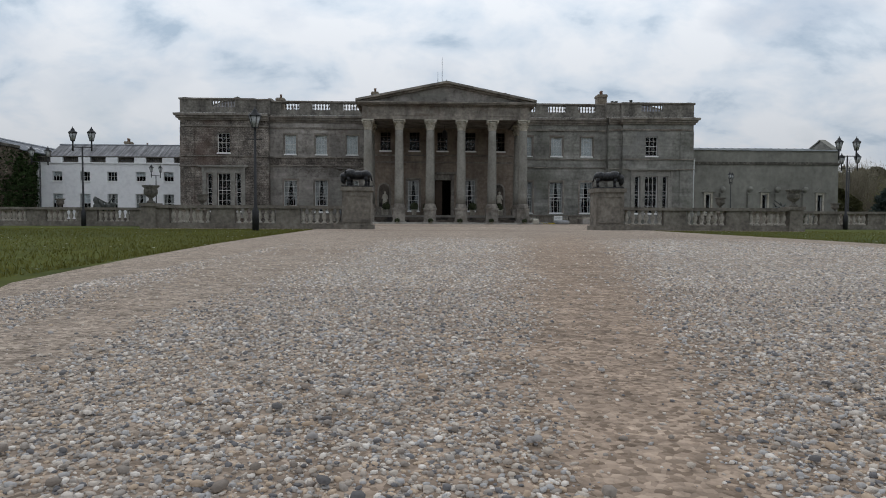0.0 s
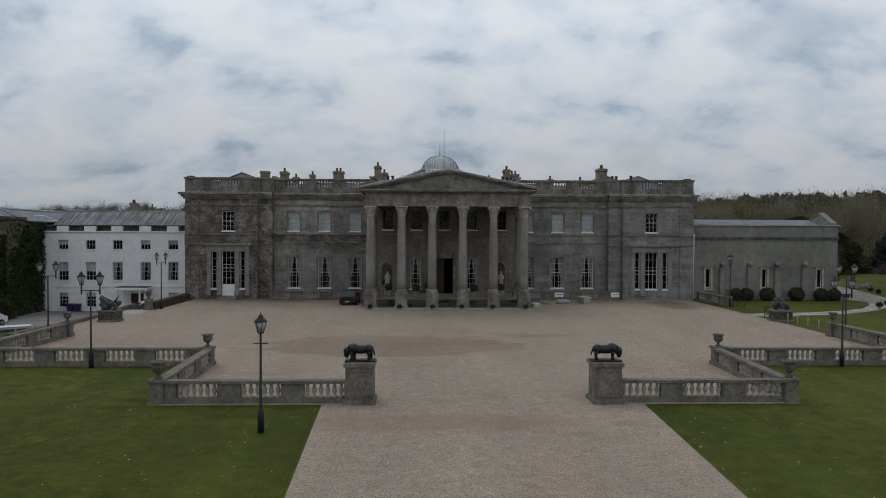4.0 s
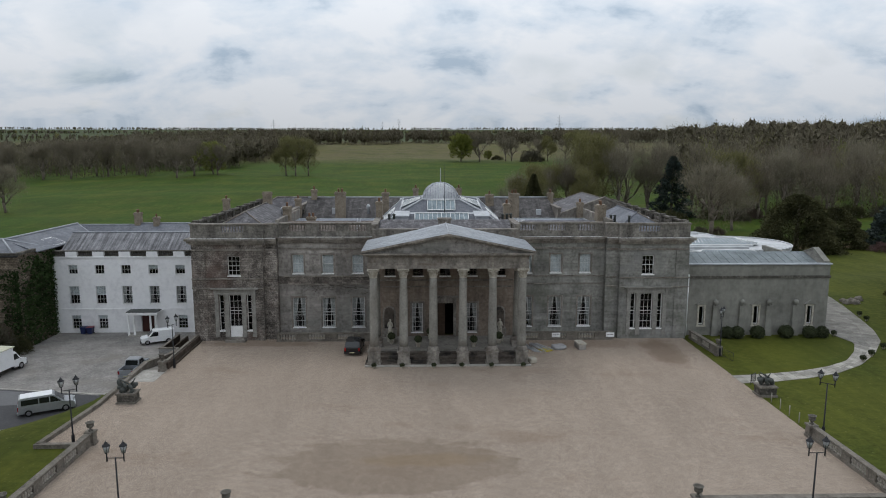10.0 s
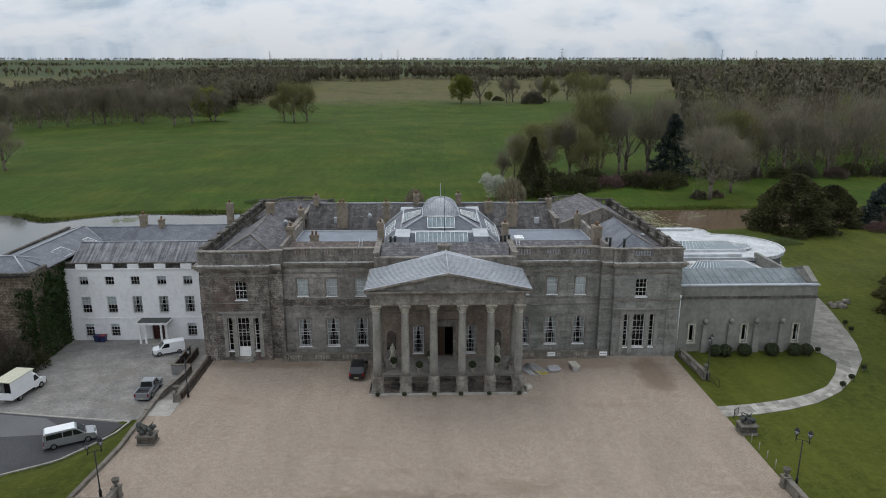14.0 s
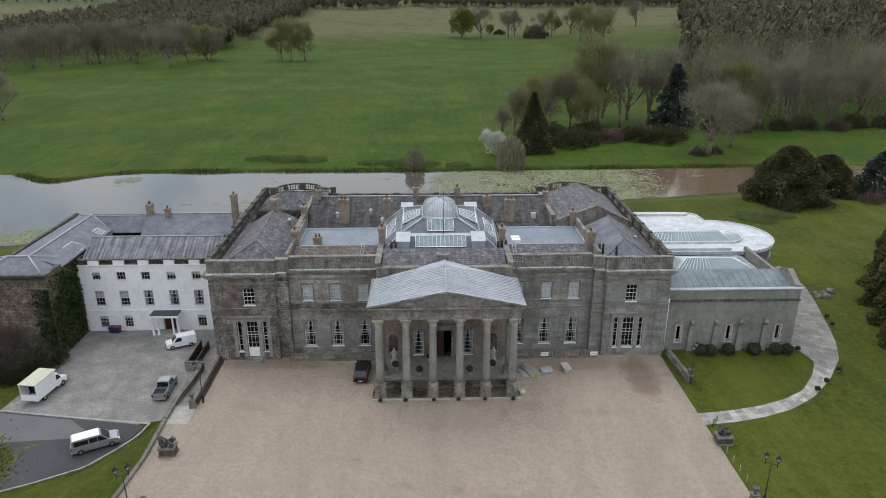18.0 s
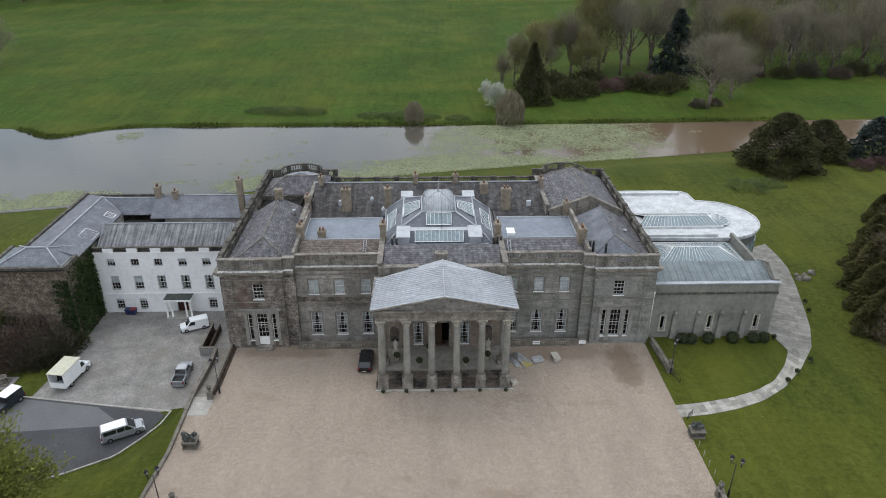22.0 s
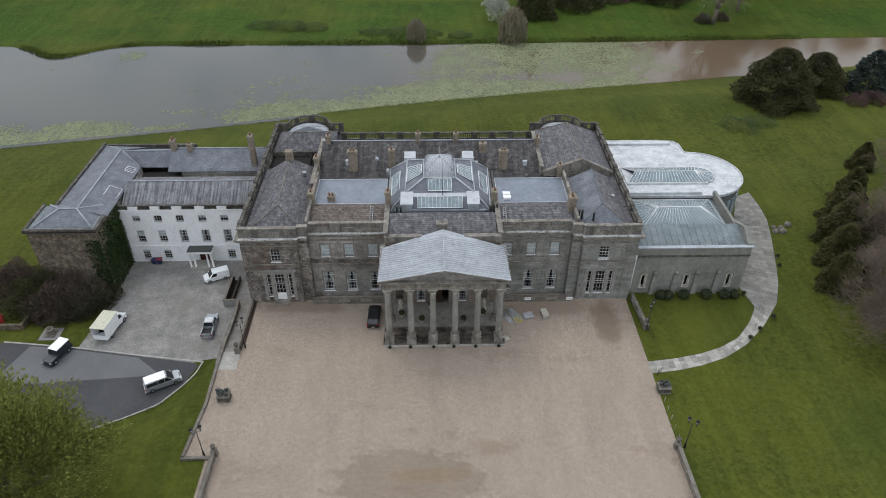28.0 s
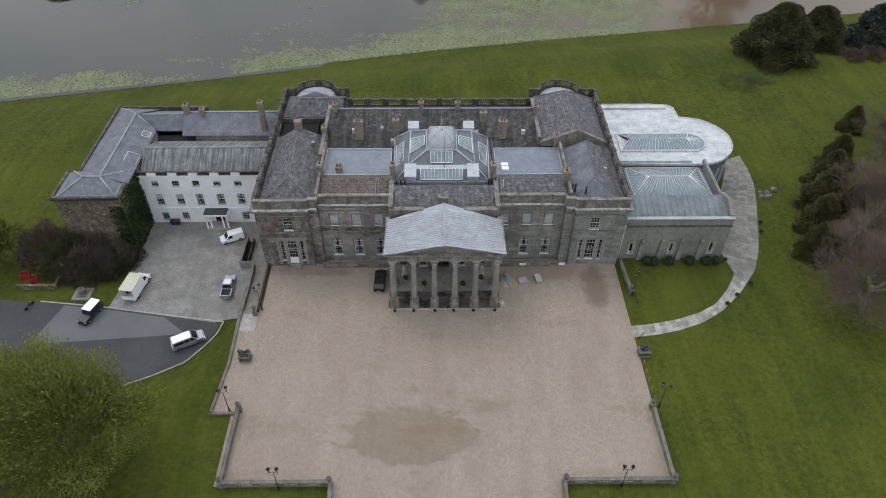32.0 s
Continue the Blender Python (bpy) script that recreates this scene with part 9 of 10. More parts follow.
def mesh_from(name, V, mat):
    me = bpy.data.meshes.new(name)
    n = len(V) // 3
    me.vertices.add(len(V)); me.vertices.foreach_set("co", np.asarray(V, np.float32).ravel())
    me.loops.add(len(V)); me.loops.foreach_set("vertex_index", np.arange(len(V), dtype=np.int32))
    me.polygons.add(n); me.polygons.foreach_set("loop_start", np.arange(0, len(V), 3, dtype=np.int32))
    me.update(calc_edges=True)
    me.materials.append(mat)
    return me


def tree_meshes(seed, height, spread, crown_mat, leaves, size, trunk=0.28, levels=4, rise=0.55, slim=0.5, width=None, fuller=0.75):
    """Trunk and limbs that fork and taper, and a crown of twigs or leaves along the outer limbs."""
    rng = random.Random(seed)
    nr = np.random.default_rng(seed)
    bm = bmesh.new()
    tips = []

    def grow(p, d, length, r, lvl):
        q = p + d * length
        mid = p.lerp(q, 0.5) + Vector((rng.uniform(-1, 1), rng.uniform(-1, 1), rng.uniform(-0.4, 0.6))) * length * 0.07
        tube(bm, p, mid, r, r * 0.82, 6 if lvl < 2 else 3); tube(bm, mid, q, r * 0.82, r * 0.6, 6 if lvl < 2 else 3)
        if lvl >= 2:
            tips.append((mid, q, r))
        if lvl >= levels:
            return
        for i in range(3 if lvl else 5):
            az, el = rng.uniform(0, 2 * math.pi), rng.uniform(0.35, 1.0)
            nd = (d * (1.0 - 0.35 * el) + Vector((math.cos(az), math.sin(az), rise * rng.uniform(0.1, 1.0))) * spread * el).normalized()
            start = p.lerp(q, rng.uniform(0.55, 1.0)) if lvl else p.lerp(q, rng.uniform(0.3, 1.0))
            grow(start, nd, length * rng.uniform(0.55, 0.78), r * rng.uniform(0.42, 0.6), lvl + 1)
    grow(Vector((0, 0, -0.3)), Vector((rng.uniform(-0.06, 0.06), rng.uniform(-0.06, 0.06), 1)).normalized(), height * 0.42, trunk, 0)
    zmax = max(t[1].z for t in tips)
    k = height / zmax
    rr = sorted(math.hypot(t[1].x, t[1].y) for t in tips)[int(len(tips) * 0.88)]
    kw = (width or height * 0.8) / 2 / rr
    for v in bm.verts:
        u = smooth(0, height * 0.3, v.co.z)
        v.co.x, v.co.y = v.co.x * (1 + (kw - 1) * u), v.co.y * (1 + (kw - 1) * u)
        v.co.z *= k if v.co.z > 0 else 1
    tr = mesh_of("trunk", bm, M_BARK)
    pts = np.array([[*(a.lerp(b, rng.uniform(0.1, 1.15)))] for a, b, _ in tips for _ in range(max(1, leaves // len(tips)))])
    pts[:, :2] *= kw
    pts[:, 2] *= k
    pts += nr.normal(size=pts.shape) * height * 0.045
    fill = int(leaves * fuller)
    dv = nr.normal(size=(fill, 3)); dv /= np.linalg.norm(dv, axis=1, keepdims=True)
    lump = 1 + 0.2 * np.sin(4 * dv[:, :1] + seed) * np.cos(5 * dv[:, 1:2] - seed) + 0.14 * np.sin(9 * dv[:, 2:] + seed)
    vol = dv * (0.35 + 0.65 * nr.random((fill, 1)) ** 0.45) * lump * (kw * rr * 1.02, kw * rr * 1.02, height * 0.43) + (0, 0, height * 0.56)
    vol = vol[np.sin(vol[:, 0] * 9 / height * 2 + seed) + np.sin(vol[:, 1] * 8 / height * 2) + np.sin(vol[:, 2] * 11 / height * 2) > -0.9]
    pts = np.concatenate([pts, vol])
    out = pts - (0, 0, height * 0.45)
    cr = mesh_from("crown", cards(nr, pts, np.full(len(pts), size), out / (np.linalg.norm(out, axis=1, keepdims=True) + 1e-6) * 0.9 + (0, 0, 0.3), slim), crown_mat)
    return tr, cr


def plant(meshes, x, y, k=1.0, turn=0.0, name="tree", label="", group="", z=None, cat="tree"):
    tr, cr = meshes
    t = thing(name, label, cat, group, at=Matrix.Translation((x, y, ground_z(x, y) if z is None else z)) @ Matrix.Rotation(turn, 4, "Z") @ Matrix.Scale(k, 4))
    part("trunk", tr, None, t, "grey-brown forked trunk and limbs"); part("crown", cr, None, t)
    return t


BARE = [tree_meshes(s, 16, 0.95, M_TWIG, 9000, 1.0, 0.45, levels=5, rise=0.9, slim=0.045, width=w, fuller=0.35) for s, w in ((1, 12.0), (2, 10.5), (3, 12.5))]
BARE_TALL = [tree_meshes(s, 17, 0.7, m, 6500, 1.1, 0.42, levels=5, rise=1.7, slim=0.04, width=w, fuller=0.2) for s, w, m in ((61, 8.0, M_TWIG), (62, 7.0, M_TWIG_PALE), (63, 9.0, M_TWIG))]
BARE_RED = tree_meshes(4, 12, 1.25, M_TWIG_RED, 34000, 0.6, 0.36, levels=5, rise=0.35, slim=0.085, width=18)
BUDDING = [tree_meshes(s, 17, 0.85, M_BUD, 11000, 0.5, 0.4, slim=0.24, width=10.5) for s in (5, 6)]
GREEN = tree_meshes(7, 17, 1.05, M_SPRING, 75000, 0.32, 0.4, levels=5, slim=0.6, width=19)
GREEN_FAR = tree_meshes(8, 13, 0.95, M_SPRING, 6500, 0.85, 0.36, slim=0.5, width=11)
BLOSSOM = tree_meshes(9, 9, 1.0, M_BLOSSOM, 4200, 0.55, 0.2, slim=0.5, width=8)
OAK = tree_meshes(10, 16, 0.9, M_TWIG_PALE, 14000, 0.95, 0.45, levels=5, rise=0.9, slim=0.045, width=12.5, fuller=0.3)


def cone_tree(seed, h, r, mat, n, size, droop=0.2, gap=0.0, base=0.03, power=0.8):
    """A dense evergreen: layered boughs round a straight stem, outline uneven."""
    rng = np.random.default_rng(seed)
    u = base + (1 - base) * rng.random(n) ** 1.1
    az = rng.random(n) * 2 * np.pi
    lobes = 1 + 0.16 * np.sin(az * 5 + seed + 9 * u) + 0.12 * np.sin(az * 3 - 14 * u)
    if gap:
        lobes *= 1 - gap * (np.sin(u * 34 + az * 2) > 0.2)
    rad = r * (1 - u) ** power * lobes * (0.72 + 0.34 * rng.random(n)) + 0.1
    pos = np.stack([rad * np.cos(az), rad * np.sin(az), u * h - droop * rad], 1)
    pos[:, 2] = np.maximum(pos[:, 2], 0.1)
    lean = np.stack([np.cos(az), np.sin(az), np.full(n, 0.25)], 1)
    cr = mesh_from("crown", cards(rng, pos, np.full(n, size), lean, 0.7), mat)
    bm = bmesh.new(); tube(bm, (0, 0, -0.3), (0, 0, h * 0.9), r * 0.07 + 0.08, 0.04, 7)
    return mesh_of("trunk", bm, M_BARK), cr


M_YEW = leaf_material("bronze_green_yew", (0.078, 0.076, 0.028), (0.032, 0.033, 0.014), (0.15, 0.132, 0.052))
YEW = [cone_tree(s, 9.5, 4.0, M_YEW, 12000, 0.45, 0.1, power=0.62) for s in (21, 22)]
YEW_DOME = [cone_tree(s, 14.0, 9.8, M_EVER, 30000, 0.55, 0.05, power=0.5) for s in (23, 24)]
CEDAR = cone_tree(25, 21, 7.5, M_CEDAR, 8000, 0.95, 0.25, gap=0.5, power=0.75)
SPRUCE = cone_tree(26, 21, 7.0, M_EVER, 15000, 0.7, 0.12, power=0.95)
BLUEFIR = cone_tree(27, 8.0, 5.0, M_CEDAR, 6000, 0.6, 0.2, gap=0.35, power=0.6)


def shrub(seed, h, r, mat, n, size):
    rng = np.random.default_rng(seed)
    d = rng.normal(size=(n, 3)); d /= np.linalg.norm(d, axis=1, keepdims=True); d[:, 2] = abs(d[:, 2])
    lob = 1 + 0.25 * np.sin(d[:, 0] * 6 + seed) * np.cos(d[:, 1] * 5)
    pos = d * (r, r, h) * (lob * (0.45 + 0.6 * rng.random(n) ** 0.5))[:, None]
    cr = mesh_from("crown", cards(rng, pos, np.full(n, size), d + (0, 0, 0.4), 0.4), mat)
    bm = bmesh.new()
    for i in range(7):
        a = 2 * math.pi * i / 7
        tube(bm, (0.15 * math.cos(a), 0.15 * math.sin(a), -0.2), (r * 0.6 * math.cos(a), r * 0.6 * math.sin(a), h * 0.75), 0.07, 0.02, 5)
    return mesh_of("trunk", bm, M_BARK), cr


M_THICKET = leaf_material("dark_thicket_twigs", (0.075, 0.068, 0.048), (0.035, 0.032, 0.024), (0.125, 0.115, 0.085))
M_THICKET_RED = leaf_material("dark_reddish_thicket", (0.105, 0.077, 0.063), (0.052, 0.038, 0.031), (0.16, 0.122, 0.102))
SHRUB_DARK = [shrub(s, 4.0, 4.0, M_THICKET if s == 31 else M_EVER if s == 33 else M_THICKET_RED, 9000, 0.34) for s in (31, 32, 33)]
SHRUB_LOW = [shrub(34, 2.6, 3.5, M_EVER, 2500, 0.5), shrub(35, 2.4, 3.5, M_HEATH, 2500, 0.45)]
M_LUSH = leaf_material("lush_bank_leaves", (0.085, 0.115, 0.045), (0.055, 0.08, 0.028), (0.125, 0.155, 0.068))
SHRUB_FLAT = shrub(36, 0.45, 6.0, M_LUSH, 3200, 0.3)
rt = random.Random(77)


def many(kind, spots, label, group, name="tree", cat="tree"):
    for i, (x, y, k) in enumerate(spots):
        plant(kind[i % len(kind)], x, y, k, rt.uniform(0, 6.28), name, label, group, cat=cat)


many([OAK], [(-190, 228, 1.3)], "broad bare parkland oak standing alone in the pasture", "pasture trees")
many(BARE, [(-224, 405, 1.7), (-209, 421, 1.7), (-169, 384, 1.55), (-163, 401, 1.65), (-245, 395, 1.65), (-262, 392, 1.7), (-290, 385, 1.7), (-178, 560, 1.6), (-188, 470, 1.6), (-150, 412, 1.4), (-235, 412, 1.6), (-196, 400, 1.5), (-276, 384, 1.55)], "tall bare leafless tree at the edge of the wood", "wood edge trees")
many([GREEN_FAR], [(-156, 422, 1.7), (-300, 375, 1.5), (32, 573, 1.9), (62, 620, 0.7)], "tree in fresh yellow-green leaf on the pasture", "leafing trees")
many(BUDDING, [(-104, 425, 1.55), (-97, 424, 1.65), (-89, 432, 1.5), (134, 539, 1.7), (118, 589, 1.4), (128, 470, 1.6), (150, 520, 1.5)], "tall tree with olive spring buds in the pasture", "budding trees")
many(BARE, [(50, 574, 1.75), (77, 591, 1.5), (84, 600, 1.4), (108, 600, 1.4), (160, 560, 1.6), (140, 610, 1.5), (212, 640, 1.6)], "bare tree on the far pasture", "far pasture trees")
many([SHRUB_LOW[0]], [(72, 624, 1.6), (112, 600, 1.5)], "low dark round bush on the far pasture", "far bushes", "bush", "bush")
many([SHRUB_DARK[0]], [(100, 578, 2.6)], "large round twiggy bush on the far pasture", "far bushes", "bush", "bush")
# across the river
many([BLOSSOM], [(22.8, 158, 1.0)], "small tree in pale white blossom beyond the river", "river trees")
many([SPRUCE], [(37.0, 165, 1.0)], "dark conical evergreen beyond the river", "river trees")
many([SHRUB_LOW[0]], [(52, 172, 1.9), (58, 176, 1.8), (88, 178, 1.9), (80, 182, 1.8), (95, 184, 1.7), (64, 190, 1.9), (48, 184, 2.0)], "dark evergreen thicket beyond the river", "river bushes", "bush", "bush")
many([SHRUB_FLAT], [(72, 63, 0.9), (78, 65, 0.7)], "low patch of rough green plants on the lawn slope", "slope plants", "weed_patch", "plant")
many([SHRUB_LOW[1]], [(69, 180, 1.5), (74, 184, 1.4), (84, 186, 1.7)], "pinkish flowering shrub beyond the river", "river bushes", "bush", "bush")
many(BUDDING, [(38, 184, 1.35), (48, 203, 1.3), (66, 206, 1.75), (73, 214, 2.0), (62, 192, 1.2), (126, 196, 1.6)], "spindly tree with olive buds beyond the river", "river trees")
many(BARE_TALL, [(58, 200, 1.6), (80, 205, 1.8), (88, 222, 1.9), (94, 212, 1.8), (78, 228, 2.0), (44, 192, 1.3), (27, 178, 0.95), (33, 186, 1.15), (116, 206, 1.9), (128, 214, 1.9), (104, 226, 1.9)], "tall bare tree beyond the river", "river trees")
many(BARE_TALL, [(136, 198, 1.5), (150, 203, 1.65), (166, 200, 1.5), (183, 206, 1.7), (204, 204, 1.6), (226, 210, 1.7), (158, 218, 1.8), (192, 222, 1.8), (142, 214, 1.6)], "tall bare tree at the edge of the rising wood", "wood edge trees")
many([CEDAR], [(103, 207, 1.22)], "dark blue-green cedar with layered boughs beyond the river", "river trees")
many([OAK], [(99, 156, 1.6), (112, 168, 1.2)], "broad bare grey-brown tree on the river bank", "river trees")
many(SHRUB_DARK, [(96, 158, 0.7), (103, 160, 0.6), (117, 200, 1.0), (126, 194, 1.1), (134, 201, 1.2), (145, 197, 1.1), (156, 199, 1.3), (168, 196, 1.1), (178, 201, 1.3), (190, 199, 1.2), (203, 201, 1.3), (217, 205, 1.2), (231, 206, 1.3)], "dark twiggy undergrowth at the edge of the wood", "wood edge bushes", "bush", "bush")
# willow: hanging withies
wr = np.random.default_rng(51)
wa, wrad = wr.random(2600) * 2 * np.pi, wr.random(2600) ** 0.5 * 2.6
wpos = np.stack([wrad * np.cos(wa), wrad * np.sin(wa), 6.0 - 0.35 * wrad ** 2 - wr.random(2600) * 4.0], 1); wpos[:, 2] = np.maximum(wpos[:, 2], 0.3)
bm = bmesh.new(); tube(bm, (0, 0, -0.3), (0.2, 0, 5.5), 0.22, 0.1, 7)
WILLOW = (mesh_of("trunk", bm, M_BARK), mesh_from("crown", cards(wr, wpos, np.full(2600, 0.9), np.tile((0, 0, -1.4), (2600, 1)), 0.15), M_WILLOW))
many([WILLOW], [(26.3, 141.8, 1.9)], "weeping willow with hanging pale bare withies on the bank", "river trees")
many([WILLOW], [(-5.9, 142.2, 1.25)], "small twiggy sapling with hanging withies on the river bank", "river trees")
many([SHRUB_FLAT], [(-60, 156, 1.0), (-51, 155, 1.2), (-42, 154, 1.0), (-21, 149.5, 0.9), (-12, 149, 1.1), (-2, 147.5, 0.9), (9, 146, 0.8)], "low flat patch of lush green weeds on the far bank", "bank weeds", "weed_patch", "plant")
# yews and bare trees on the right-hand lawn
many(YEW, [(65.0, 2.0, 0.75), (68.2, 8.5, 0.85), (71.5, 15.0, 0.95), (79.5, 27.5, 0.8), (89.0, 41.0, 0.65), (75.0, 21.0, 0.9), (70.0, 4.5, 0.7), (74.5, 11.5, 0.8)], "dark conical clipped yew on the lawn", "lawn yews")
many([BARE_RED], [(67.5, -11.5, 1.0), (78.5, 9.5, 1.05), (93.0, 29.0, 1.0), (84, -6, 1.0)], "wide bare reddish-brown tree on the lawn", "lawn bare trees")
many(YEW_DOME, [(86.0, 77.0, 0.95), (99.5, 84.0, 0.72)], "huge spreading dark yew above the river", "river yews")
many([BLUEFIR], [(113.0, 83.0, 1.3)], "blue-green fir beside the dark yews", "river yews")
many(SHRUB_LOW[1:], [(106.0, 75.0, 0.8), (111, 76, 0.9)], "low grey-brown shrub on the lawn slope", "slope shrubs", "bush", "bush")
# left of the court and in front of the stable block
many([GREEN], [(-48.5, -37.0, 1.0)], "broad tree in fresh green leaf on the front lawn", "front trees")
many([BARE_RED], [(-56.0, -50.0, 0.9)], "bare brown tree on the front lawn", "front trees")
many(SHRUB_DARK, [(-58.6, 3.0, 1.0), (-62.8, 2.6, 1.15), (-67.0, 3.4, 1.1), (-60.2, 1.6, 0.8), (-72.0, 7.0, 1.2), (-57.0, 5.0, 0.75), (-65.0, 1.4, 0.7), (-61.0, 5.0, 1.2), (-66.0, 5.6, 1.2)], "dense dark twiggy shrub before the stone wall", "yard shrubs", "bush", "bush")
many([GREEN_FAR], [(-80, 3, 0.8)], "small green tree beside the lane", "front trees")
# ivy on the corner of the stable block
ir = np.random.default_rng(61)
n = 3800
iz = -3.0 + 12.2 * ir.random(n) ** 0.8
iy = 7.0 + 8.2 * ir.random(n)
ipos = np.stack([np.full(n, -55.3) + 0.08 + 0.35 * ir.random(n) ** 2, iy, iz], 1)
keep = (np.sin(iy * 1.3) * 1.2 + 5.5 + (iy - 7) * 0.55 > iz) | (ir.random(n) < 0.25)
front = np.stack([-55.4 - 2.2 * ir.random(1300) ** 2, 6.85 - 0.3 * ir.random(1300) ** 2, -3 + 10.5 * ir.random(1300)], 1)
tagged(part("ivy", mesh_from("ivy", cards(ir, np.concatenate([ipos[keep], front]), np.full(int(keep.sum()) + 1300, 0.36), None, 0.9), M_IVY)), "thick dark ivy climbing the corner of the stone block", "ivy")


# ---- woods: past counting ----
core_bm = bmesh.new(); bmesh.ops.create_icosphere(core_bm, subdivisions=2, radius=1.0)
CORE = np.array([[*v.co] for f in core_bm.faces for v in f.verts])
core_bm.free()
core_bm = bmesh.new(); bmesh.ops.create_icosphere(core_bm, subdivisions=1, radius=1.0)
CORE_FAR = np.array([[*v.co] for f in core_bm.faces for v in f.verts])
core_bm.free()


def wood(name, label, spots, mats, seed, per=95, size=1.5, slim=0.16, near=0.0, lumps=3, core=CORE):
    """Many trees in one mesh: stems, steep limbs, lumpy close-set twig masses and slender twigs standing out of them."""
    rng = np.random.default_rng(seed)
    V, idx = [], []
    for x, y, h in spots:
        z = ground_z(x, y)
        m = rng.choice(len(mats), p=[c for _, c in mats])
        r = h * rng.uniform(0.22, 0.34)
        front = y < near
        k = int(per * (2.6 if front else 1))
        d = rng.normal(size=(k, 3)); d /= np.linalg.norm(d, axis=1, keepdims=True)
        rad = (0.1 if front else 0.4) + (0.94 if front else 0.66) * rng.random(k) ** 0.6
        lump = 1 + 0.22 * np.sin(d[:, :1] * 5 + x) + 0.18 * np.sin(d[:, 2:] * 7 + y)
        pos = d * rad[:, None] * (r, r, h * 0.41) * lump + (x, y, z + h * 0.55)
        V.append(cards(rng, pos, np.full(k, size * (1.25 if front else 1.0) * h / 16), np.tile((0, 0, 0.8 if front else 0.45), (k, 1)) + d * 0.6, slim * (0.5 if front else 1.0))); idx += [m] * k
        for q in range(0 if front else lumps):
            a, o = rng.random() * 6.28, (0.0 if q == 0 else r * rng.uniform(0.3, 0.55))
            cr_ = r * rng.uniform(0.4, 0.6) * (1.3 if lumps == 1 else 1.0)
            ph = rng.random(3) * 6.28
            wob = 1 + 0.16 * np.sin(bulge(core, 5.0, ph[0])) + 0.13 * np.sin(bulge(core, 9.0, ph[1]))
            hgt = h * (0.36 if lumps == 1 else rng.uniform(0.2, 0.31))
            V.append((core * wob[:, None] + rng.normal(size=core.shape) * 0.17) * (cr_, cr_, hgt) + (x + o * math.cos(a), y + o * math.sin(a), z + h * (0.52 if q == 0 else rng.uniform(0.42, 0.64))))
            idx += [len(mats) + 1 if lumps > 1 else m] * (len(core) // 3)
        limbs = []
        for q in range(9 if front else 5):
            a, e = rng.random() * 6.28, h * rng.uniform(0.12, 0.45)
            tip = (x + r * 0.85 * math.cos(a), y + r * 0.85 * math.sin(a), z + e + h * rng.uniform(0.35, 0.55))
            limbs += [(x - 0.14, y, z + e), (x + 0.14, y, z + e + 0.3), tip]
        V.append(np.array([(x - 0.3, y, z - 1), (x + 0.3, y, z - 1), (x, y, z + h * 0.92)] + limbs)); idx += [len(mats)] * (1 + len(limbs) // 3)
        under = per // 4
        g = np.stack([x + rng.normal(size=under) * r * 0.9, y + rng.normal(size=under) * r * 0.9, z + 3.0 * rng.random(under) ** 1.5], 1)
        V.append(cards(rng, g, np.full(under, size), np.tile((0, 0, 0.8), (under, 1)), 0.45)); idx += [len(mats) + 1] * under
    me = mesh_from(name, np.concatenate(V), mats[0][0])
    for mm, _ in mats[1:]:
        me.materials.append(mm)
    me.materials.append(M_BARK); me.materials.append(M_MASS)
    me.polygons.foreach_set("material_index", np.array(idx, np.int32))
    return tagged(new(name, me), label, "woodland", kind="stuff")


def bulge(core, f, ph):
    """A wandering phase over a lump's surface, so that no two lumps bulge alike."""
    return f * (core[:, 0] * math.cos(ph) + core[:, 1] * math.sin(ph)) + ph + f * 0.6 * core[:, 2]


def scatter(rng, n, inside, x0, x1, y0, y1, h0, h1, apart=5.0):
    out, grid = [], {}
    tries = 0
    while len(out) < n and tries < n * 40:
        tries += 1
        x, y = rng.uniform(x0, x1), rng.uniform(y0, y1)
        key = (int(x // apart), int(y // apart))
        if inside(x, y) and key not in grid:
            grid[key] = 1
            out.append((x, y, rng.uniform(h0, h1)))
    return out


wrng = random.Random(5)
MIX = [(M_TWIG, 0.36), (M_TWIG_DARK, 0.2), (M_TWIG_PALE, 0.08), (M_BUD, 0.18), (M_TWIG_RED, 0.1), (M_EVER, 0.05), (M_SPRING, 0.03)]
wood("left_wood", "dense bare brown wood beyond the pasture", scatter(wrng, 1100, lambda x, y: x < -165 - 0.14 * max(0, 560 - y) - 12 * math.sin(y * 0.02) and 398 + 0.05 * abs(x + 200) < y < (960 if x > -400 else 560 + 0.2 * (x + 400)), -700, -160, 390, 980, 17, 26, 7.0), MIX, 71, 150, 1.15, slim=0.17, near=470)
wood("right_wood", "dense bare and budding wood on the rising ground", scatter(wrng, 1500, lambda x, y: x > 112 + 0.345 * (y - 200) + 8 * math.sin(y * 0.05) and x < 0.9 * (y + 130) and y > 190 + 8 * math.sin(x * 0.05), 105, 800, 182, 760, 17, 29, 6.0), [(M_TWIG, 0.34), (M_TWIG_DARK, 0.2), (M_TWIG_PALE, 0.1), (M_BUD, 0.22), (M_TWIG_RED, 0.08), (M_EVER, 0.03), (M_SPRING, 0.03)], 72, 170, 1.1, slim=0.14, near=330)
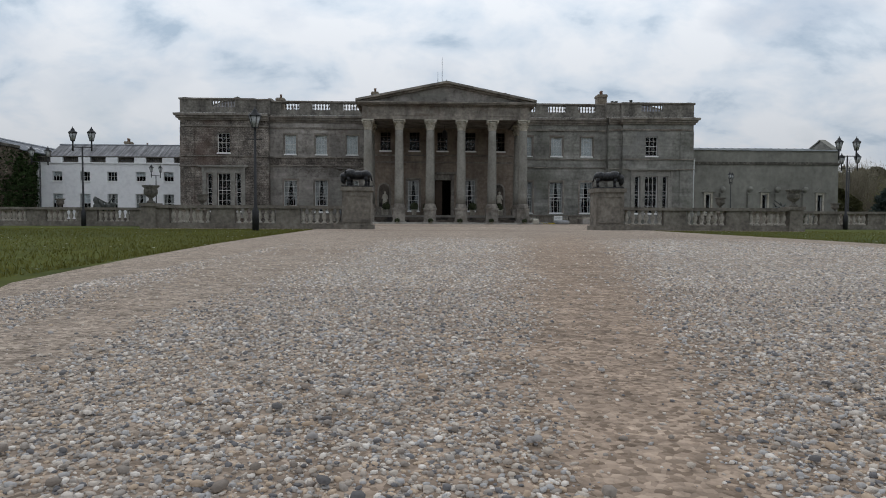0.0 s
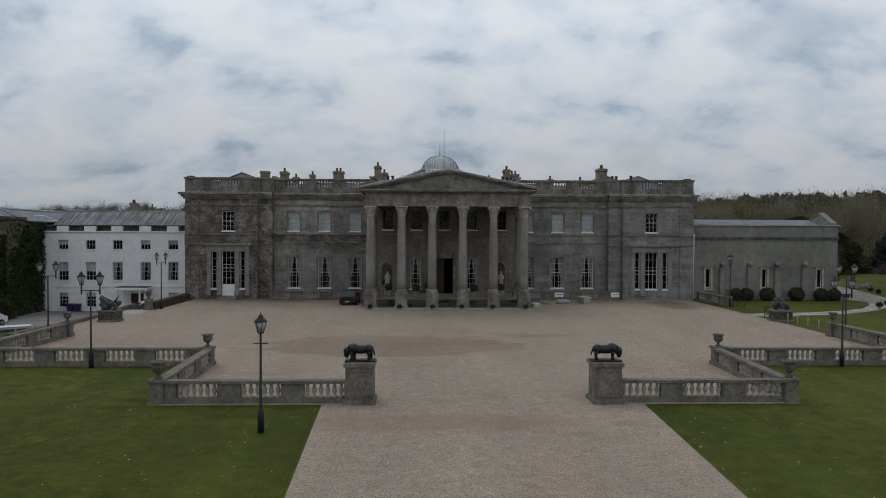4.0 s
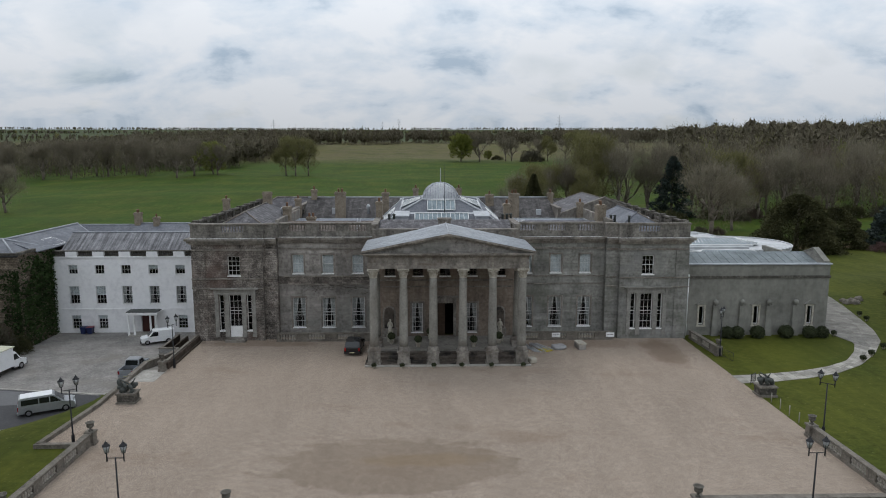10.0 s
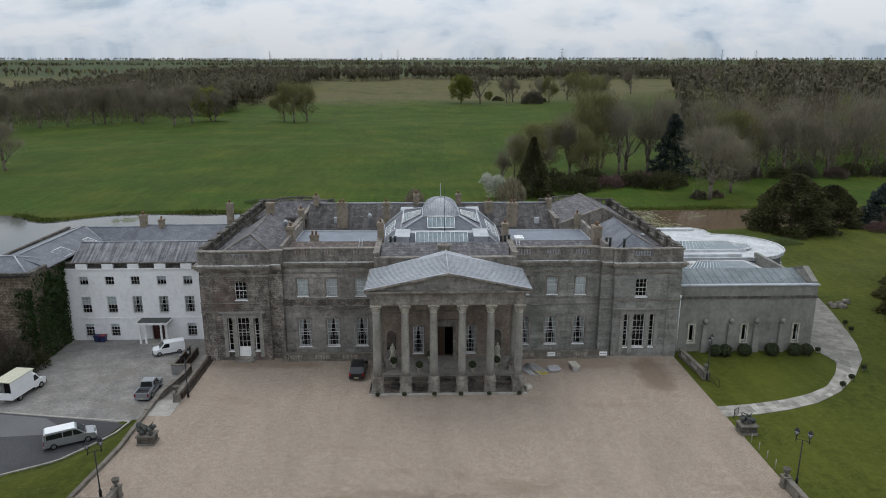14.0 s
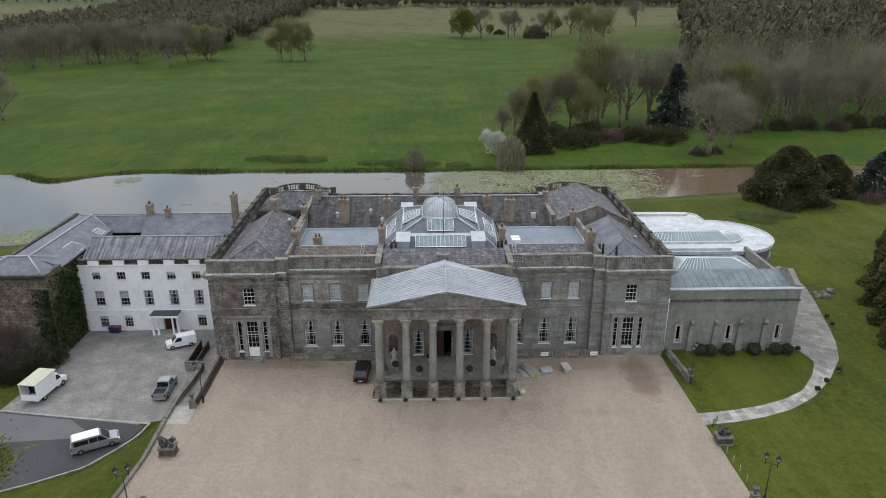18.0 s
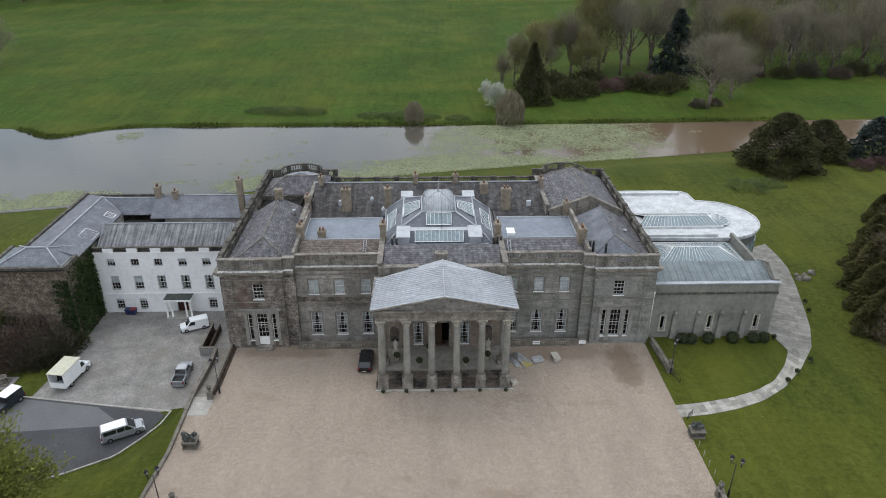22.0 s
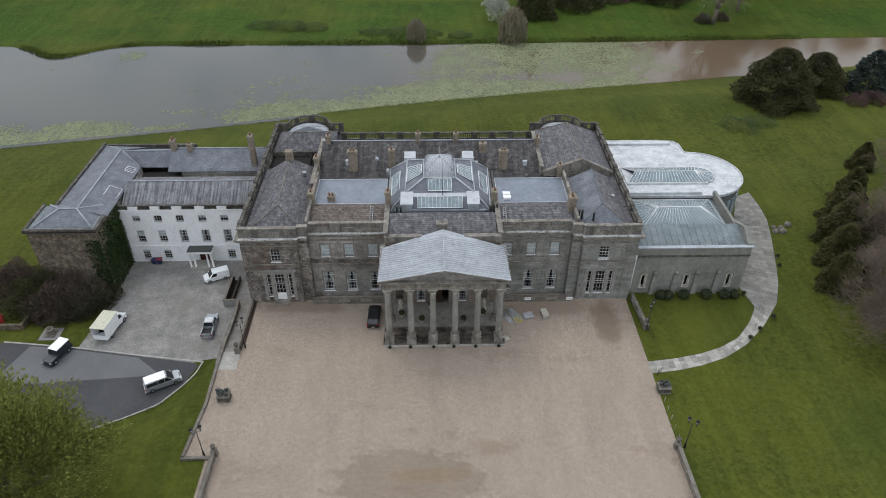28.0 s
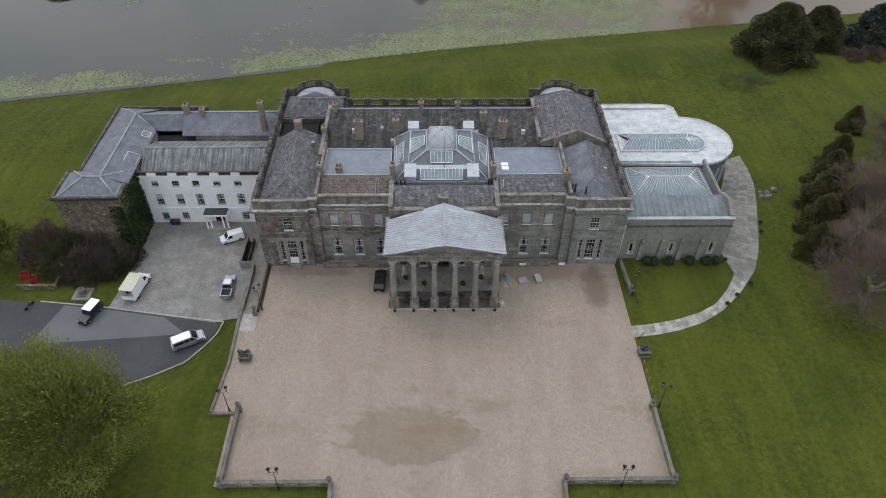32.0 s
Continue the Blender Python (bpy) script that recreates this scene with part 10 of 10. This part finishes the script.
wood("far_wood", "long brown treeline along the far ridge", scatter(wrng, 900, lambda x, y: y > 1010 + 26 * math.sin(x * 0.011) and not (-330 < x < -190 and y < 1080), -420, 1250, 990, 1200, 20, 27, 8.0), [(M_TWIG, 0.45), (M_TWIG_DARK, 0.2), (M_BUD, 0.16), (M_TWIG_RED, 0.08), (M_EVER, 0.11)], 73, 70, 1.5, slim=0.26, lumps=2)
wood("distant_woods", "scattered distant woods and hedges towards the horizon", scatter(wrng, 3600, lambda x, y: math.sin(x * 0.003 + y * 0.0031) + math.sin(y * 0.0057) > -0.25 and abs(x) < 0.75 * y + 150 and y < 3800, -3000, 3000, 1250, 3800, 10, 15, 13.0), [(M_TWIG_DARK, 0.5), (M_EVER, 0.4), (M_BUD, 0.1)], 74, 4, 3.0, slim=0.6, lumps=1, core=CORE_FAR)

# ---- rough verge along the river banks ----
vr = np.random.default_rng(8)
VV = []
for i in range(16000):
    x = vr.uniform(-135, 125)
    far = vr.random() < 0.72
    y = far_bank(x) + abs(vr.normal()) * 1.8 - 0.4 if far else water_edge(x) + vr.normal() * 0.3
    lush = 0.55 + 0.9 * max(0.0, noise.noise(Vector((x * 0.06, 0.0 if far else 9.0, 2.0))) + 0.25)
    VV.append((x, y, max(ground_z(x, y), WATER_Z) + 0.02, (lush * 0.55 if far else 0.22)))
VV = np.array(VV)
M_VERGE = leaf_material("rank_bank_grass", (0.062, 0.082, 0.016), (0.035, 0.05, 0.01), (0.11, 0.125, 0.035))
tagged(new("bank_verge", mesh_from("bank_verge", cards(vr, VV[:, :3], VV[:, 3], np.tile((0, 0, 1.3), (16000, 1)), 0.6), M_VERGE)), "rank green grass and weeds along the river banks", "bank plants", kind="stuff")

# ---- power pylons on the horizon ----
M_PYLON = material("galvanised_steel", (0.3, 0.32, 0.34), rough=0.6, metal=0.4, scale=1)


def pylon_mesh():
    bm = bmesh.new()
    for sx in (-1, 1):
        for sy in (-1, 1):
            tube(bm, (sx * 4, sy * 4, 0), (sx * 1.0, sy * 1.0, 28), 0.3, 0.22, 4); tube(bm, (sx * 1.0, sy * 1.0, 28), (0, 0, 48), 0.22, 0.15, 4)
    for i in range(7):
        z0, z1 = 4 * i, 4 * i + 4
        w0, w1 = 4 - 3 * z0 / 28, 4 - 3 * z1 / 28
        tube(bm, (-w0, -w0, z0), (w1, -w1, z1), 0.14, seg=3); tube(bm, (w0, -w0, z0), (-w1, -w1, z1), 0.14, seg=3); tube(bm, (-w0, w0, z0), (w1, w1, z1), 0.14, seg=3)
    for z, w in ((28, 8.5), (35, 6.5), (42, 5)):
        tube(bm, (-w, 0, z), (w, 0, z), 0.2, seg=4); tube(bm, (-w, 0, z), (0, 0, z + 3), 0.14, seg=3); tube(bm, (w, 0, z), (0, 0, z + 3), 0.14, seg=3)
    return mesh_of("pylon", bm, M_PYLON)


PYL = pylon_mesh()
for x, y, k in ((381, 1880, 1.25), (-90, 2300, 1.1), (-560, 2500, 1.1), (1010, 2300, 1.1), (1150, 2350, 1.1), (1650, 2400, 1.15), (1900, 2600, 1.2), (-170, 2700, 1.0)):
    tagged(part("pylon", PYL, None, at=Matrix.Translation((x, y, ground_z(x, y) - 0.5)) @ Matrix.Scale(k, 4)), "tall grey steel lattice power pylon on the horizon", "pylon", "power pylons")

# ---- weed and lily pads on the river ----
lrng = np.random.default_rng(91)
M_LILY = leaf_material("floating_weed", (0.165, 0.18, 0.1), (0.115, 0.128, 0.07), (0.225, 0.24, 0.14))


def weed(x, y):
    """How thickly the weed lies: dense in mid-river behind the house, thin along the near bank."""
    e = (y - near_bank(x) + 9) / max(far_bank(x) - near_bank(x) + 9, 5)
    n1 = noise.noise(Vector((x * 0.03, y * 0.05, 3.3))) + 0.6 * noise.noise(Vector((x * 0.11, y * 0.15, 1.0))) + 0.35 * noise.noise(Vector((x * 0.4, y * 0.5, 5.0)))
    along = math.exp(-((x - 14 - 30 * e) / 38) ** 2)
    fringe = math.exp(-(e / 0.17) ** 2) * (x < 60)
    return 0.9 * n1 + 1.15 * along - 0.45 + fringe * 1.1 - 0.35 * (x > 75)


V = []
count = 0
while count < 36000:
    x, y = lrng.uniform(-120, 110), lrng.uniform(60, 140)
    if near_bank(x) - 9.5 < y < far_bank(x) + 0.5 and weed(x, y) > lrng.uniform(0.05, 0.8):
        r, a0 = lrng.uniform(0.12, 0.4), lrng.uniform(0, 6.28)
        pts = [(x + r * lrng.uniform(0.7, 1.1) * math.cos(a0 + 1.25 * i), y + r * lrng.uniform(0.7, 1.1) * math.sin(a0 + 1.25 * i), WATER_Z + 0.02 + 0.00001 * count % 0.01) for i in range(5)]
        for i in range(1, 4):
            V += [pts[0], pts[i], pts[i + 1]]
        count += 1
tagged(new("floating_weed", mesh_from("floating_weed", np.array(V), M_LILY)), "pale green floating weed drifting on the river", "water weed", kind="stuff")

# ---- flagstones of the path, each by itself ----
M_FLAG = vary_by_object(material("pale_flagstone", (0.29, 0.275, 0.245), (0.18, 0.168, 0.146), (0.4, 0.38, 0.345), 0.9, 1.2, 6, 0.3, 15), 0.3)
M_FLAG_GREY = vary_by_object(material("worn_grey_flagstone", (0.2, 0.19, 0.17), (0.12, 0.112, 0.098), (0.31, 0.295, 0.265), 0.92, 0.9, 6, 0.3, 15), 0.2)
frng = random.Random(12)
rows_n = 66
ia, oa = resample(PIN, rows_n + 1), resample(POUT, rows_n + 1)
for i in range(rows_n):
    cuts = [0.0, 0.33 + frng.uniform(-0.12, 0.12), 0.68 + frng.uniform(-0.12, 0.12), 1.0] if i < 34 else [0.0, 0.17, 0.37 + frng.uniform(-0.06, 0.06), 0.55, 0.8 + frng.uniform(-0.06, 0.06), 1.0]
    for u0, u1 in zip(cuts, cuts[1:]):
        q = [Vector(ia[i]).lerp(Vector(oa[i]), u0), Vector(ia[i]).lerp(Vector(oa[i]), u1), Vector(ia[i + 1]).lerp(Vector(oa[i + 1]), u1), Vector(ia[i + 1]).lerp(Vector(oa[i + 1]), u0)]
        c = sum(q, Vector((0, 0))) / 4
        bm = bmesh.new()
        prism(bm, [tuple(c + (p - c) * 0.97) for p in q], -0.05, 0.012 + frng.uniform(0, 0.012))
        part("flagstone", bm, M_FLAG if c.y < -4.5 + 2 * frng.random() else M_FLAG_GREY, path)

# ---- short grass and daisies on the lawns beside the drive ----
def lawn_spots(rng, n):
    """Places on the front lawns, thickest near the start of the drive."""
    out = []
    while len(out) < n:
        y = -49.8 - 26 * rng.random() ** 1.2
        k = (y + 49.9) / -25.0
        edge_l, edge_r = -7.35 + 1.5 * max(k, 0), 7.9 - 1.4 * max(k, 0)
        x = edge_l - 0.05 - 30 * rng.random() ** 1.7 if rng.random() < 0.7 else edge_r + 0.1 + 24 * rng.random() ** 1.7
        if y > -50.2 and abs(x) < 15.5:
            continue
        out.append((x, y, -0.03))
    return np.array(out)


grng = np.random.default_rng(41)
GP = lawn_spots(grng, 120000)
M_BLADE = leaf_material("mown_grass_blades", (0.118, 0.114, 0.027), (0.078, 0.077, 0.017), (0.16, 0.154, 0.043))
tagged(new("lawn_grass", mesh_from("lawn_grass", cards(grng, GP, 0.025 + 0.035 * grng.random(len(GP)), np.tile((0, 0, 0.8), (len(GP), 1)), 0.3), M_BLADE)), "short mown grass blades on the lawn", "grass", kind="stuff")
M_DAISY = material("daisy_petals", (0.72, 0.71, 0.62), (0.5, 0.5, 0.3), (0.8, 0.8, 0.78), 0.8, 9, 3)
DP = lawn_spots(grng, 900) + (0, 0, 0.03)
DP = DP[[noise.noise(Vector((x * 0.35, y * 0.35, 1.0))) > -0.05 for x, y, _ in DP]]
ang = np.arange(6) * math.pi / 3
V = []
for x, y, z in DP:
    r = grng.uniform(0.014, 0.026)
    for i in range(6):
        V += [(x, y, z), (x + r * math.cos(ang[i]), y + r * math.sin(ang[i]), z + 0.004), (x + r * math.cos(ang[i] + 0.9), y + r * math.sin(ang[i] + 0.9), z + 0.004)]
tagged(new("daisies", mesh_from("daisies", np.array(V), M_DAISY)), "small white daisies scattered in the lawn", "flowers", kind="stuff")

# ---- loose stones of the drive where the walk begins ----
M_PEBBLE = material("mixed_pebbles", (0.39, 0.355, 0.32), (0.32, 0.285, 0.25), (0.46, 0.43, 0.4), 0.8, 3.0, 5, 0.2, 150, spec=0.35)


def stone_tones(m, node_name, socket):
    """Single stones run from dark slate to pale quartz, some of them warm brown."""
    n, l = m.node_tree.nodes, m.node_tree.links
    b = n["Principled BSDF"]
    src = b.inputs["Base Color"].links[0].from_socket
    g, r = n.new(node_name), n.new("ShaderNodeValToRGB")
    cr = r.color_ramp
    cr.interpolation = "CONSTANT"
    cr.elements[0].position, cr.elements[0].color = 0.0, (0.38, 0.4, 0.45, 1)
    cr.elements[1].position, cr.elements[1].color = 0.12, (0.8, 0.78, 0.76, 1)
    for p_, c_ in ((0.3, (1.05, 1.0, 0.95, 1)), (0.45, (1.25, 1.05, 0.85, 1)), (0.55, (0.95, 1.0, 1.08, 1)), (0.7, (1.35, 1.3, 1.24, 1)), (0.87, (1.7, 1.7, 1.7, 1)), (0.94, (0.62, 0.58, 0.55, 1))):
        e_ = cr.elements.new(p_); e_.color = c_
    mul = n.new("ShaderNodeMix"); mul.data_type, mul.blend_type = "RGBA", "MULTIPLY"; mul.inputs["Factor"].default_value = 1.0
    l.new(g.outputs[socket], r.inputs[0]); l.new(src, mul.inputs["A"]); l.new(r.outputs[0], mul.inputs["B"]); l.new(mul.outputs["Result"], b.inputs["Base Color"])


stone_tones(M_PEBBLE, "ShaderNodeNewGeometry", "Random Per Island")
M_STONE1 = M_PEBBLE.copy()
stone_tones(M_STONE1, "ShaderNodeObjectInfo", "Random")
bm = bmesh.new(); bmesh.ops.create_icosphere(bm, subdivisions=1, radius=1.0)
ICO_V = np.array([v.co[:] for v in bm.verts]); bm.verts.index_update()
ICO_F = np.array([[v.index for v in f.verts] for f in bm.faces if f.normal.z > -0.35]); bm.free()
OCT_V = np.array([(1, 0, 0), (-1, 0, 0), (0, 1, 0), (0, -1, 0), (0, 0, 1), (0, 0, -1.0)])
OCT_F = np.array([(0, 2, 4), (2, 1, 4), (1, 3, 4), (3, 0, 4)])
prng = np.random.default_rng(33)


def sparse(x, y):
    """The worn wheel track has few loose stones."""
    w = 0.2 + 0.085 * (y + 80) + 0.05 * math.sin(y * 3.1)
    k = w * prng.uniform(0.45, 1.35)
    return abs(x - (-2.15 + 0.2 * (y + 79.5))) < k or abs(x - (-4.0 - 0.02 * (y + 80))) < k


def stones(n, y0, y1, half, lo, hi, thin):
    out = []
    while len(out) < n:
        y = y0 + (y1 - y0) * prng.random()
        x = -2.6 + (prng.random() * 2 - 1) * half(y)
        if not -4.9 < x < 5.7 or (sparse(x, y) and prng.random() < thin + 0.06) or prng.random() < (y + 76) / 12.5:
            continue
        r = lo + (hi - lo) * prng.random() ** 2.2
        out.append((x, y, r))
    return np.array(out)


def stone_cloud(P, ICO_V=ICO_V):
    n = len(P)
    k = np.stack([P[:, 2] * prng.uniform(0.8, 1.35, n), P[:, 2] * prng.uniform(0.65, 1.0, n), P[:, 2] * prng.uniform(0.4, 0.75, n)], 1)
    a = prng.random(n) * 2 * np.pi
    V = ICO_V[None] * k[:, None] * prng.uniform(0.82, 1.12, (n, len(ICO_V), 1))
    c, s = np.cos(a)[:, None], np.sin(a)[:, None]
    V = np.stack([V[..., 0] * c - V[..., 1] * s, V[..., 0] * s + V[..., 1] * c, V[..., 2]], -1)
    t = prng.uniform(-0.25, 0.25, n)[:, None]
    V[..., 2] += V[..., 0] * t
    V += np.stack([P[:, 0], P[:, 1], k[:, 2] * prng.uniform(0.0, 0.75, n)], 1)[:, None]
    return V


def join_stones(name, V, mat, ICO_F=ICO_F):
    n, m = V.shape[:2]
    F = (ICO_F[None] + (np.arange(n) * m)[:, None, None]).reshape(-1, 3)
    me = bpy.data.meshes.new(name)
    me.vertices.add(n * m); me.vertices.foreach_set("co", V.astype(np.float32).ravel())
    me.loops.add(F.size); me.loops.foreach_set("vertex_index", F.astype(np.int32).ravel())
    me.polygons.add(len(F)); me.polygons.foreach_set("loop_start", np.arange(0, F.size, 3, dtype=np.int32))
    me.polygons.foreach_set("use_smooth", np.ones(len(F), bool))
    me.update(calc_edges=True)
    me.materials.append(mat)
    return me


reach = lambda y: 0.75 + 0.72 * (y + 80.76)
V = np.concatenate([stone_cloud(stones(26000, -79.85, -78.6, reach, 0.003, 0.0098, 0.9)), stone_cloud(stones(32000, -78.6, -76.3, reach, 0.004, 0.0118, 0.9))])
ob = part("loose_gravel", join_stones("loose_gravel", V, M_PEBBLE), None, drive)
tagged(ob, "loose pebbles of mixed grey, brown and white stone", kind="stuff")
V = np.concatenate([stone_cloud(stones(30000, -76.3, -72.0, reach, 0.0065, 0.0155, 0.88), OCT_V), stone_cloud(stones(16000, -72.0, -63.5, lambda y: 8.0, 0.011, 0.022, 0.88), OCT_V)])
ob = part("loose_gravel", join_stones("loose_gravel", V, M_PEBBLE, OCT_F), None, drive)
tagged(ob, "loose pebbles further along the drive", kind="stuff")
near = stones(290, -79.75, -78.6, reach, 0.009, 0.016, 0.6)
shapes = []
for i in range(8):
    W = stone_cloud(np.array([[0, 0, 1.0]]))
    W[..., 2] -= W[..., 2].min()
    shapes.append(join_stones("pebble", W, M_STONE1))
for i, (x, y, r) in enumerate(near):
    part("pebble", shapes[i % 8], None, drive, at=Matrix.Translation((x, y, 0.004)) @ Matrix.Rotation(i * 1.7, 4, "Z") @ Matrix.Scale(float(r), 4))
